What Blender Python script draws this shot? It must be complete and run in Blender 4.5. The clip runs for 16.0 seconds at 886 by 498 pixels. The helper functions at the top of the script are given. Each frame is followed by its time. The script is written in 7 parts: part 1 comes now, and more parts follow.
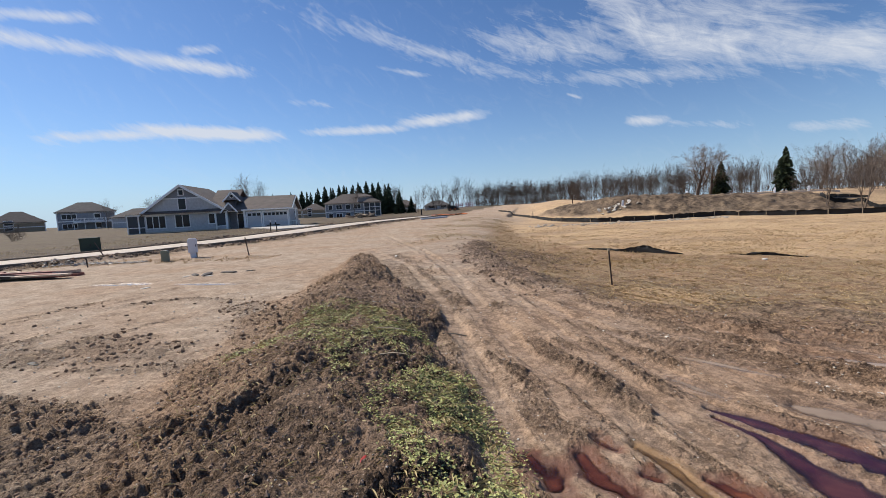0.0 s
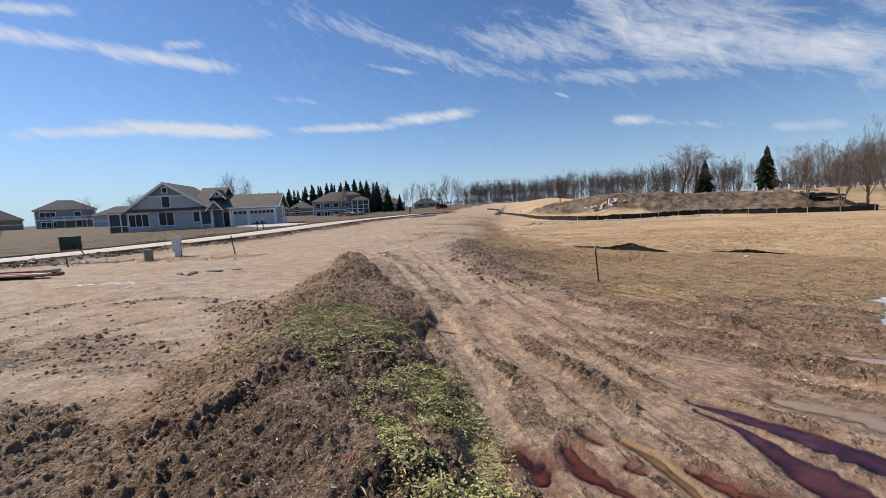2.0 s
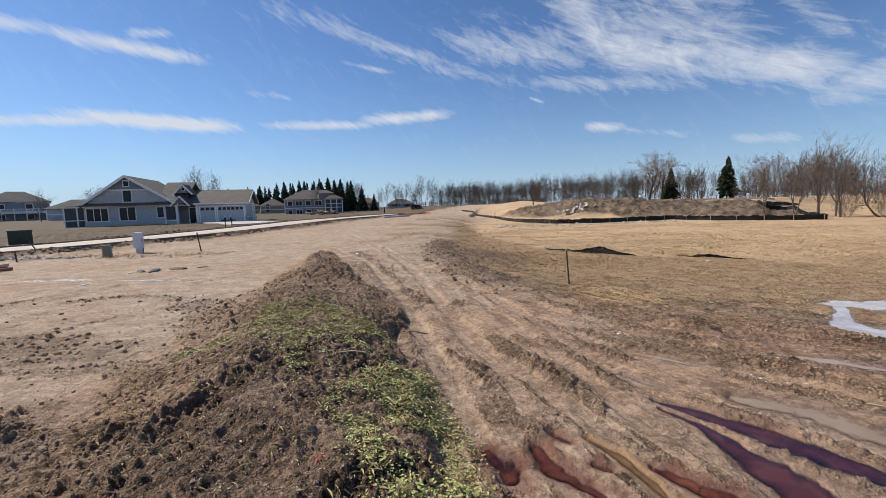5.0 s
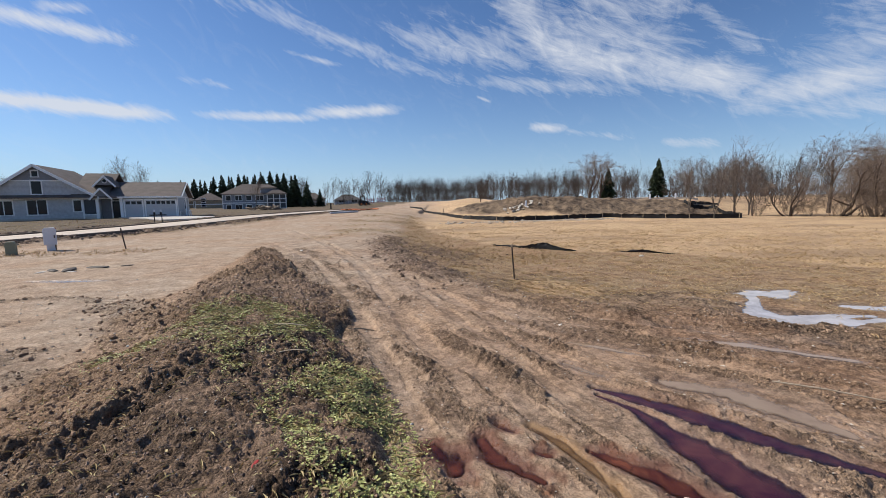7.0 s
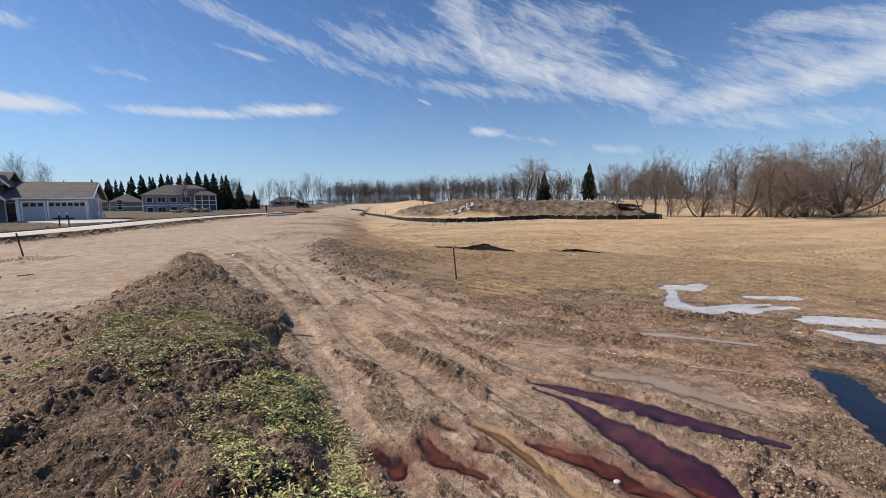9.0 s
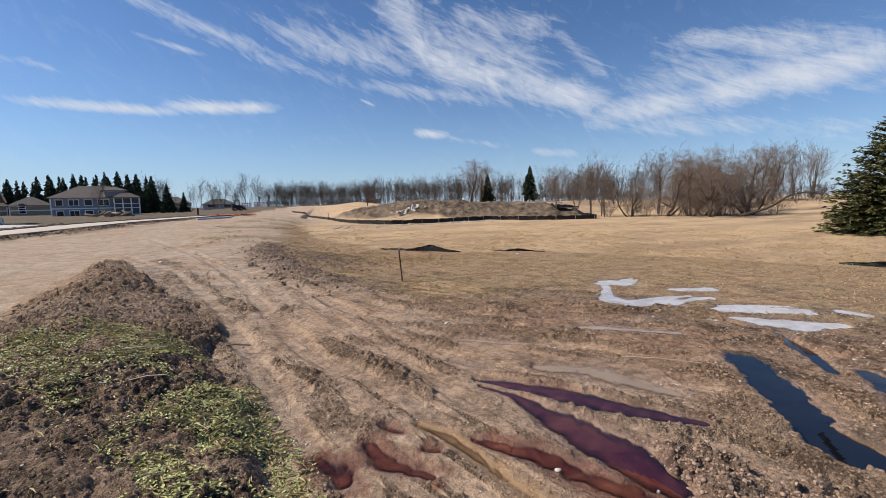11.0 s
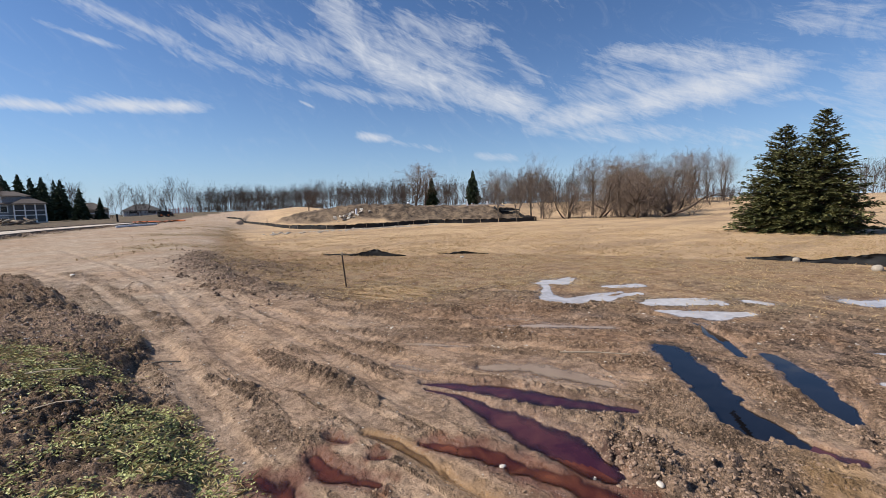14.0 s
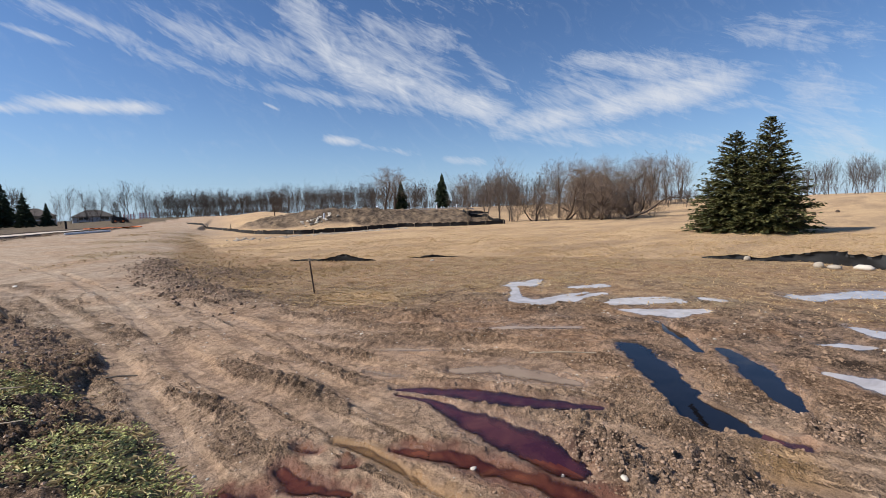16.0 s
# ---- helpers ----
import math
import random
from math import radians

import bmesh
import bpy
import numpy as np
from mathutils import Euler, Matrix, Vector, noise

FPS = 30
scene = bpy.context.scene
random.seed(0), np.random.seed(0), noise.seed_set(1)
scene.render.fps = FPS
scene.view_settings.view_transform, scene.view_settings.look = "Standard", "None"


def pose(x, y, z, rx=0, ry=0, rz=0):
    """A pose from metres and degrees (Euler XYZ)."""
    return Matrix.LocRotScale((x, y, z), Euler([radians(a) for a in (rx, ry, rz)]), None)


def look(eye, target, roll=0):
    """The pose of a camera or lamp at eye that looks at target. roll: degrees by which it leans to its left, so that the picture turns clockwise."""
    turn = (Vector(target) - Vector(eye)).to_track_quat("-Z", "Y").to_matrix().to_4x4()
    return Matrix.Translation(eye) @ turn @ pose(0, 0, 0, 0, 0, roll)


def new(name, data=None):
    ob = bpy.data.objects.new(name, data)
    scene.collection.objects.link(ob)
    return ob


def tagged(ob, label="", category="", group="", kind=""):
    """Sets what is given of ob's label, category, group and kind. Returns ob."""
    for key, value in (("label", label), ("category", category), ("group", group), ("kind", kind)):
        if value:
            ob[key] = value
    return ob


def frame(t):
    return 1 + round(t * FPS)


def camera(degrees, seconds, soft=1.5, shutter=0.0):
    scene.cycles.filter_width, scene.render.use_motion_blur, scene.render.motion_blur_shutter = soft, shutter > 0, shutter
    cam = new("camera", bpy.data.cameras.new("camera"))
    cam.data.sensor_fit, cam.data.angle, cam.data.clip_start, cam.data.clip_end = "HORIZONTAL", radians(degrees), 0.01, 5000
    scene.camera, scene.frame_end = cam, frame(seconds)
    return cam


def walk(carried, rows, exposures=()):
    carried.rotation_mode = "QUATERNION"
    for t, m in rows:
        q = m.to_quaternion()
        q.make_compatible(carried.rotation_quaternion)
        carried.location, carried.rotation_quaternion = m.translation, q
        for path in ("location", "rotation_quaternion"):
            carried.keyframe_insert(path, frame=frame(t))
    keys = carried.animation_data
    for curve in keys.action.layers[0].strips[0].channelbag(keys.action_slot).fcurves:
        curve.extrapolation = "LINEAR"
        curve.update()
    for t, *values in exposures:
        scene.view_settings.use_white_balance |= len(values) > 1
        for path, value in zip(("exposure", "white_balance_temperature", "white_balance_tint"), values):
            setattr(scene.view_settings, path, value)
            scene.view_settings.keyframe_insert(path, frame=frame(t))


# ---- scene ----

cam = camera(94.0, 16.0, 0.8)
# seconds, place in metres, tilt, lean and turn in degrees
PATH = [
    (0, -0.000, -0.000, 1.900, 84.30, 2.90, -0.00),
    (0.5, -0.002, -0.003, 1.902, 84.17, 2.95, -0.31),
    (1, 0.002, -0.007, 1.902, 84.08, 3.00, -0.66),
    (1.5, 0.005, -0.010, 1.904, 84.00, 2.98, -1.11),
    (2, 0.005, -0.015, 1.903, 83.97, 2.87, -1.57),
    (2.5, 0.005, -0.018, 1.899, 84.04, 2.64, -2.00),
    (3, 0.003, -0.019, 1.897, 84.14, 2.36, -2.38),
    (5.5, 0.020, 0.008, 1.877, 83.84, 1.48, -6.44),
    (6, 0.029, 0.014, 1.871, 83.66, 1.33, -8.21),
    (6.5, 0.039, 0.020, 1.863, 83.46, 1.15, -10.13),
    (7, 0.048, 0.025, 1.854, 83.36, 1.01, -12.10),
    (7.5, 0.055, 0.023, 1.848, 83.31, 1.04, -14.03),
    (8, 0.059, 0.017, 1.849, 83.35, 0.95, -15.99),
    (8.5, 0.065, 0.022, 1.846, 83.41, 1.00, -17.99),
    (9, 0.074, 0.024, 1.841, 83.53, 0.95, -20.03),
    (11.5, 0.102, 0.013, 1.833, 83.55, 1.28, -29.16),
    (12, 0.105, 0.010, 1.832, 83.51, 1.30, -30.65),
    (12.5, 0.106, 0.008, 1.831, 83.56, 1.34, -31.98),
    (13, 0.110, 0.006, 1.832, 83.66, 1.43, -33.11),
    (13.5, 0.113, 0.001, 1.834, 83.78, 1.50, -34.14),
    (14, 0.115, -0.006, 1.836, 83.93, 1.65, -35.15),
    (14.5, 0.117, -0.012, 1.840, 84.06, 1.76, -36.13),
    (15, 0.118, -0.018, 1.844, 84.16, 1.86, -37.16),
    (15.5, 0.119, -0.022, 1.847, 84.23, 1.96, -38.21),
    (16, 0.119, -0.026, 1.845, 84.28, 2.03, -39.34),
]
walk(cam, [(t, pose(x, y, z, rx, ry, rz)) for t, x, y, z, rx, ry, rz in PATH], [(0.0, 0.24), (16.0, 0.24)])

# ---- sky and sun ----
SUN_AZ, SUN_UP = -61.0, 41.0            # degrees: turned from +y towards +x, and above the horizon
sky_world = bpy.data.worlds.new("sky")
scene.world = sky_world
sky_world.use_nodes = True
wn, wl = sky_world.node_tree.nodes, sky_world.node_tree.links


def wmath(op, a, b=None, c=None, clamp=False):
    n = wn.new("ShaderNodeMath")
    n.operation, n.use_clamp = op, clamp
    for k, v in enumerate((a, b, c)):
        if isinstance(v, (int, float)):
            n.inputs[k].default_value = v
        elif v is not None:
            wl.new(v, n.inputs[k])
    return n.outputs[0]


sky = wn.new("ShaderNodeTexSky")
sky.sky_type, sky.sun_disc = "NISHITA", False
sky.sun_elevation, sky.sun_rotation = radians(SUN_UP), radians(SUN_AZ)
sky.air_density, sky.dust_density, sky.ozone_density, sky.altitude = 1.0, 0.25, 3.5, 300
coord = wn.new("ShaderNodeTexCoord")
sep = wn.new("ShaderNodeSeparateXYZ")
wl.new(coord.outputs["Generated"], sep.inputs[0])
# azimuth and height in degrees
azi = wmath("MULTIPLY", wmath("ARCTAN2", sep.outputs[0], sep.outputs[1]), 57.2958)
alt = wmath("MULTIPLY", wmath("ARCSINE", sep.outputs[2]), 57.2958)


def streak_noise(su, sv, lean, scale, rough, warp):
    """Noise drawn out along a slanting direction of the sky."""
    u = wmath("ADD", wmath("MULTIPLY", azi, math.cos(lean) * su), wmath("MULTIPLY", alt, math.sin(lean) * su))
    v = wmath("ADD", wmath("MULTIPLY", azi, -math.sin(lean) * sv), wmath("MULTIPLY", alt, math.cos(lean) * sv))
    comb = wn.new("ShaderNodeCombineXYZ")
    wl.new(u, comb.inputs[0])
    wl.new(v, comb.inputs[1])
    tex = wn.new("ShaderNodeTexNoise")
    tex.inputs["Scale"].default_value, tex.inputs["Detail"].default_value = scale, 8
    tex.inputs["Roughness"].default_value, tex.inputs["Distortion"].default_value = rough, warp
    wl.new(comb.outputs[0], tex.inputs["Vector"])
    return tex.outputs["Fac"]


fine = streak_noise(0.06, 0.34, radians(-24), 2.8, 0.72, 0.9)
wisps = streak_noise(0.08, 0.17, radians(-42), 2.2, 0.66, 1.8)
bank = wmath("MULTIPLY", azi, 0.0)


def cirrus(a0, h0, a1, h1, breadth, dense):
    """A bank from (azimuth, height) to (azimuth, height), with its half breadth in degrees and its density."""
    global bank
    ca, ch, lean = (a0 + a1) / 2, (h0 + h1) / 2, math.atan2(h1 - h0, a1 - a0)
    half = math.hypot(a1 - a0, h1 - h0) / 2 + breadth * 0.6
    da, dh = wmath("SUBTRACT", azi, ca), wmath("SUBTRACT", alt, ch)
    u = wmath("ADD", wmath("MULTIPLY", da, math.cos(lean) / half), wmath("MULTIPLY", dh, math.sin(lean) / half))
    v = wmath("ADD", wmath("MULTIPLY", da, -math.sin(lean) / breadth), wmath("MULTIPLY", dh, math.cos(lean) / breadth))
    u2 = wmath("MULTIPLY", u, u)
    fall = wmath("EXPONENT", wmath("MULTIPLY", wmath("ADD", wmath("MULTIPLY", u2, u2), wmath("MULTIPLY", v, v)), -0.8))
    bank = wmath("MAXIMUM", bank, wmath("MULTIPLY", fall, dense))


# the great slanting plume and its wing
cirrus(21.0, 25.5, 26.5, 18.4, 2.4, 1.0)
cirrus(24.0, 21.5, 41.0, 16.0, 3.4, 0.84)
cirrus(53.0, 13.5, 72.0, 12.5, 3.0, 0.80)
cirrus(8.0, 19.5, 24.0, 19.5, 2.6, 0.68)
cirrus(25.5, 18.6, 36.5, 15.2, 2.2, 1.2)
cirrus(36.0, 15.3, 48.0, 12.2, 2.0, 1.2)
cirrus(29.0, 23.0, 42.0, 20.8, 1.6, 0.8)
cirrus(27.0, 20.5, 40.0, 17.6, 1.6, 0.85)
cirrus(41.5, 21.0, 49.0, 14.6, 1.2, 0.6)
cirrus(-3.0, 19.6, 16.0, 15.4, 1.0, 0.62)
cirrus(15.0, 15.6, 38.0, 12.8, 1.0, 0.72)
cirrus(-12.0, 23.0, 9.6, 16.9, 0.9, 0.78)
cirrus(6.0, 20.9, 24.0, 17.2, 1.9, 0.82)
cirrus(47.5, 10.4, 59.5, 11.3, 1.7, 1.1)
cirrus(58.5, 11.4, 74.5, 12.9, 1.9, 1.3)
cirrus(55.5, 17.5, 64.0, 16.2, 1.2, 0.9)
cirrus(62.0, 16.0, 72.0, 14.0, 1.6, 1.0)
cirrus(52.0, 9.0, 66.0, 7.3, 1.2, 0.75)
cirrus(64.0, 7.2, 74.0, 6.2, 1.2, 0.6)
cirrus(74.0, 17.6, 84.0, 14.2, 1.6, 0.65)
cirrus(80.0, 11.0, 84.0, 5.0, 3.6, 0.62)
cirrus(70.5, 10.1, 77.0, 10.0, 0.8, 0.55)
cirrus(100.0, 14.0, 150.0, 25.0, 6.0, 0.5)
cirrus(31.0, 26.0, 60.0, 27.0, 3.0, 0.4)
# low streaks over the houses and the heap
cirrus(-43.0, 8.9, -32.0, 10.0, 0.55, 1.2)
cirrus(-35.5, 10.2, -21.5, 10.0, 0.7, 1.8)
cirrus(-17.2, 10.5, -4.0, 10.8, 0.55, 1.2)
cirrus(-5.0, 11.3, 6.0, 12.1, 0.7, 1.3)
cirrus(24.0, 9.4, 28.0, 9.0, 0.6, 1.15)
cirrus(28.0, 8.7, 36.0, 7.2, 0.5, 0.65)
cirrus(39.5, 6.6, 45.0, 5.9, 0.6, 0.75)
# wisps high up
cirrus(16.9, 13.5, 18.5, 12.8, 0.2, 0.95)
cirrus(-7.8, 18.3, -1.0, 17.1, 0.35, 0.85)
cirrus(-48.0, 18.9, -38.0, 20.5, 0.5, 1.05)
cirrus(-47.0, 17.5, -36.5, 17.6, 0.7, 1.1)
cirrus(-37.0, 17.6, -23.8, 17.1, 0.7, 1.3)
cirrus(-30.5, 18.8, -27.0, 19.2, 0.5, 0.95)
cirrus(-20.0, 14.1, -13.8, 13.9, 0.5, 0.55)
cirrus(-22.0, 24.5, -4.0, 21.0, 1.6, 0.5)
grain = wmath("ADD", wmath("MULTIPLY", fine, 0.6), wmath("MULTIPLY", wisps, 0.4))
cloud = wmath("MULTIPLY", wmath("SUBTRACT", wmath("ADD", wmath("MULTIPLY", bank, 0.60), wmath("MULTIPLY", grain, 1.75)), 1.07), 1.5, clamp=True)
veil = wmath("MULTIPLY", wmath("SUBTRACT", wisps, 0.52), 0.35, clamp=True)
cover = wmath("MAXIMUM", wmath("MULTIPLY", cloud, 0.88), veil)
cover = wmath("MULTIPLY", cover, wmath("GREATER_THAN", alt, 1.5))
# clear air: a clean pale blue towards the horizon
tint = wn.new("ShaderNodeMix")
tint.data_type, tint.blend_type = "RGBA", "MULTIPLY"
tint.inputs["Factor"].default_value = 1.0
wl.new(sky.outputs[0], tint.inputs["A"])
tint.inputs["B"].default_value = (0.76, 0.95, 1.19, 1)
low = wn.new("ShaderNodeMix")
low.data_type = "RGBA"
wl.new(wmath("MULTIPLY", wmath("EXPONENT", wmath("MULTIPLY", wmath("MAXIMUM", alt, 0.0), -0.16)), 0.85), low.inputs["Factor"])
wl.new(tint.outputs["Result"], low.inputs["A"])
low.inputs["B"].default_value = (5.0, 6.7, 8.6, 1)
mixed = wn.new("ShaderNodeMix")
mixed.data_type = "RGBA"
wl.new(cover, mixed.inputs["Factor"])
wl.new(low.outputs["Result"], mixed.inputs["A"])
mixed.inputs["B"].default_value = (7.6, 8.0, 8.8, 1)
wl.new(mixed.outputs["Result"], wn["Background"].inputs["Color"])
wn["Background"].inputs["Strength"].default_value = 0.077
sun = new("sun", bpy.data.lights.new("sun", "SUN"))
sun.data.energy, sun.data.angle, sun.data.color = 5.0, radians(0.5), (1.0, 0.93, 0.83)
way = Vector((math.sin(radians(SUN_AZ)) * math.cos(radians(SUN_UP)), math.cos(radians(SUN_AZ)) * math.cos(radians(SUN_UP)), math.sin(radians(SUN_UP))))
sun.matrix_world = look(way * 200, (0, 0, 0))

# ---- materials ----
class Nodes:
    """Short hand for building a node material."""

    def __init__(self, name):
        self.m = bpy.data.materials.new(name)
        self.m.use_nodes = True
        self.n, self.l = self.m.node_tree.nodes, self.m.node_tree.links
        self.bsdf = self.n["Principled BSDF"]
        self.pos = self.n.new("ShaderNodeTexCoord").outputs["Object"]

    def put(self, value, socket):
        if hasattr(value, "node"):
            self.l.new(value, socket)
        elif isinstance(value, tuple) and len(value) == 3 and socket.type == "RGBA":
            socket.default_value = (*value, 1)
        else:
            socket.default_value = value

    def noise(self, scale, detail=4, rough=0.55, stretch=None, warp=0.0, vec=None):
        src = vec or self.pos
        if stretch:
            mp = self.n.new("ShaderNodeMapping")
            mp.inputs["Scale"].default_value = stretch
            self.l.new(src, mp.inputs[0])
            src = mp.outputs[0]
        t = self.n.new("ShaderNodeTexNoise")
        t.inputs["Scale"].default_value, t.inputs["Detail"].default_value = scale, detail
        t.inputs["Roughness"].default_value, t.inputs["Distortion"].default_value = rough, warp
        self.l.new(src, t.inputs["Vector"])
        return t.outputs["Fac"]

    def cells(self, scale):
        t = self.n.new("ShaderNodeTexVoronoi")
        t.inputs["Scale"].default_value = scale
        self.l.new(self.pos, t.inputs["Vector"])
        return t

    def math(self, op, a, b=0.0, clamp=False):
        t = self.n.new("ShaderNodeMath")
        t.operation, t.use_clamp = op, clamp
        self.put(a, t.inputs[0])
        self.put(b, t.inputs[1])
        return t.outputs[0]

    def span(self, x, a, b, lo=0.0, hi=1.0):
        t = self.n.new("ShaderNodeMapRange")
        for k, v in zip(("Value", "From Min", "From Max", "To Min", "To Max"), (x, a, b, lo, hi)):
            self.put(v, t.inputs[k])
        return t.outputs[0]

    def mix(self, fac, a, b, kind="MIX"):
        t = self.n.new("ShaderNodeMix")
        t.data_type, t.blend_type = "RGBA", kind
        self.put(fac, t.inputs["Factor"])
        self.put(a, t.inputs["A"])
        self.put(b, t.inputs["B"])
        return t.outputs["Result"]

    def attr(self, name):
        t = self.n.new("ShaderNodeAttribute")
        t.attribute_name = name
        return t.outputs["Fac"]

    def island(self):
        return self.n.new("ShaderNodeNewGeometry").outputs["Random Per Island"]

    def each(self):
        return self.n.new("ShaderNodeObjectInfo").outputs["Random"]

    def bump(self, height, strength, distance):
        t = self.n.new("ShaderNodeBump")
        t.inputs["Strength"].default_value, t.inputs["Distance"].default_value = strength, distance
        self.put(height, t.inputs["Height"])
        self.l.new(t.outputs[0], self.bsdf.inputs["Normal"])

    def done(self, color, rough=0.8, metal=0.0, spec=0.3):
        self.put(color, self.bsdf.inputs["Base Color"])
        self.put(rough, self.bsdf.inputs["Roughness"])
        self.put(metal, self.bsdf.inputs["Metallic"])
        self.put(spec, self.bsdf.inputs["Specular IOR Level"])
        return self.m


def plain(name, color, rough=0.7, metal=0.0, vary=0.25, scale=6.0, grain=60.0, relief=0.003, spec=0.3):
    """A surface of one colour with stains, grain and a fine relief."""
    k = Nodes(name)
    big, small = k.noise(scale, 5, 0.6), k.noise(grain, 3, 0.6)
    shade = k.span(k.math("ADD", k.math("MULTIPLY", big, 0.65), k.math("MULTIPLY", small, 0.35)), 0.3, 0.7, 1 - vary, 1 + vary)
    rgb = k.mix(1.0, color, shade, "MULTIPLY")
    if relief:
        k.bump(small, 0.5, relief)
    return k.done(rgb, rough, metal, spec)


def make_ground():
    k = Nodes("bare_earth_and_dry_grass")
    n1, n2, n3 = k.noise(0.35, 5, 0.6), k.noise(2.2, 6, 0.65), k.noise(14, 6, 0.7)
    n4 = k.noise(70, 4, 0.7)
    speck = k.cells(26.0)
    dry, dark, wet = k.attr("dry"), k.attr("dark"), k.attr("wet")
    meadow, stubble, lawn, rust, ochre = k.attr("meadow"), k.attr("stubble"), k.attr("lawn"), k.attr("rust"), k.attr("ochre")
    rough_ground = k.attr("crumb")
    tone = k.math("ADD", k.math("MULTIPLY", n2, 0.34), k.math("ADD", k.math("MULTIPLY", n3, 0.36), k.math("MULTIPLY", n4, 0.30)))
    soil = k.mix(k.span(tone, 0.44, 0.56), (0.172, 0.098, 0.055), (0.500, 0.312, 0.186))
    pale = k.mix(k.span(tone, 0.435, 0.565), (0.265, 0.195, 0.138), (0.540, 0.425, 0.318))
    soil = k.mix(k.math("MULTIPLY", dry, k.span(n1, 0.30, 0.58, 0.35, 1.0)), soil, pale)
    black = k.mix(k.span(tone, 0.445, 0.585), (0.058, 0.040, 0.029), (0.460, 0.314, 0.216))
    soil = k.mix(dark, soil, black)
    # dark noise specks painted in for shadows of clods too fine to model
    clod_shade = k.math("MULTIPLY", k.span(k.noise(9.0, 7, 0.80), 0.50, 0.60), k.span(n2, 0.42, 0.58))
    soil = k.mix(k.math("MULTIPLY", clod_shade, k.span(dry, 0, 1, 0.42, 0.34)), soil, (0.085, 0.056, 0.038))
    # small stones and straw bits
    chip = k.math("LESS_THAN", speck.outputs["Distance"], k.span(n3, 0.35, 0.75, 0.0, 0.26))
    soil = k.mix(k.math("MULTIPLY", chip, 0.45), soil, (0.46, 0.38, 0.29))
    # dead grass: blades matted in streaks
    mat_a = k.noise(5.0, 8, 0.75, (1.0, 2.6, 1.0), 0.6)
    mat_b = k.noise(26.0, 5, 0.75, (1.6, 0.7, 1.0), 1.2)
    thatch = k.math("ADD", k.math("MULTIPLY", mat_a, 0.5), k.math("MULTIPLY", mat_b, 0.5))
    straw = k.mix(k.span(thatch, 0.38, 0.62), (0.30, 0.195, 0.108), (0.76, 0.545, 0.325))
    straw = k.mix(k.span(n1, 0.45, 0.72, 0.0, 0.55), straw, (0.36, 0.235, 0.145))
    swath = k.noise(0.16, 5, 0.65, (0.45, 1.5, 1.0), 0.5)
    straw = k.mix(k.span(swath, 0.48, 0.62, 0.0, 0.75), straw, k.mix(k.span(thatch, 0.36, 0.62), (0.17, 0.115, 0.075), (0.46, 0.32, 0.20)))
    stub = k.mix(k.span(thatch, 0.42, 0.58), (0.090, 0.070, 0.042), (0.47, 0.372, 0.212))
    turf = k.mix(k.span(thatch, 0.38, 0.62), (0.055, 0.044, 0.030), (0.225, 0.175, 0.108))
    turf = k.mix(k.span(swath, 0.44, 0.54, 0.0, 0.9), turf, k.mix(k.span(tone, 0.44, 0.56), (0.055, 0.041, 0.030), (0.185, 0.138, 0.098)))
    col = k.mix(k.math("MULTIPLY", stubble, k.span(tone, 0.42, 0.60)), soil, stub)
    col = k.mix(lawn, col, turf)
    col = k.mix(meadow, col, straw)
    # damp dark loam
    col = k.mix(k.attr("humus"), col, k.mix(k.span(k.math("ADD", k.math("MULTIPLY", n1, 0.5), k.math("MULTIPLY", n2, 0.5)), 0.42, 0.58), (0.060, 0.044, 0.032), (0.205, 0.150, 0.102)))
    col = k.mix(rust, col, k.mix(k.span(n2, 0.3, 0.7), (0.130, 0.045, 0.030), (0.27, 0.125, 0.070)))
    col = k.mix(ochre, col, k.mix(k.span(n2, 0.3, 0.7), (0.30, 0.175, 0.070), (0.47, 0.30, 0.150)))
    col = k.mix(k.math("MULTIPLY", wet, 0.72), col, k.mix(1.0, col, (0.74, 0.69, 0.655), "MULTIPLY"))
    crumb = k.cells(52.0)
    crumb_b = k.cells(17.0)
    toss = k.n.new("ShaderNodeSeparateColor")
    k.l.new(crumb.outputs["Color"], toss.inputs[0])
    toss_b = k.n.new("ShaderNodeSeparateColor")
    k.l.new(crumb_b.outputs["Color"], toss_b.inputs[0])
    mottle = k.math("ADD", k.math("MULTIPLY", toss.outputs[0], 0.6), k.math("MULTIPLY", toss_b.outputs[0], 0.4))
    col = k.mix(k.span(rough_ground, 0, 1, 0.40, 0.9), col, k.mix(1.0, col, k.span(mottle, 0.1, 0.9, 0.76, 1.24), "MULTIPLY"))
    # fine grain on smooth mud, rounded crumbs where it is broken, matted stems in the grass
    grit = k.math("ADD", k.math("MULTIPLY", n4, 0.40), k.math("ADD", k.math("MULTIPLY", n3, 1.2), k.math("MULTIPLY", mat_b, k.math("MULTIPLY", meadow, 1.2))))
    pills, bits = k.math("SUBTRACT", 0.6, crumb_b.outputs["Distance"]), k.math("SUBTRACT", 0.6, crumb.outputs["Distance"])
    loam = k.noise(38.0, 6, 0.80)
    broken = k.math("MULTIPLY", rough_ground, k.math("ADD", k.math("MULTIPLY", loam, 2.6), k.math("ADD", k.math("MULTIPLY", bits, 1.2), k.math("MULTIPLY", pills, 1.6))))
    k.bump(k.math("ADD", grit, broken), 1.0, 0.026)
    rough = k.span(k.math("MULTIPLY", wet, k.span(n2, 0.3, 0.6)), 0.25, 0.85, 0.92, 0.22)
    return k.done(col, rough, 0, k.span(wet, 0, 1, 0.12, 0.5))


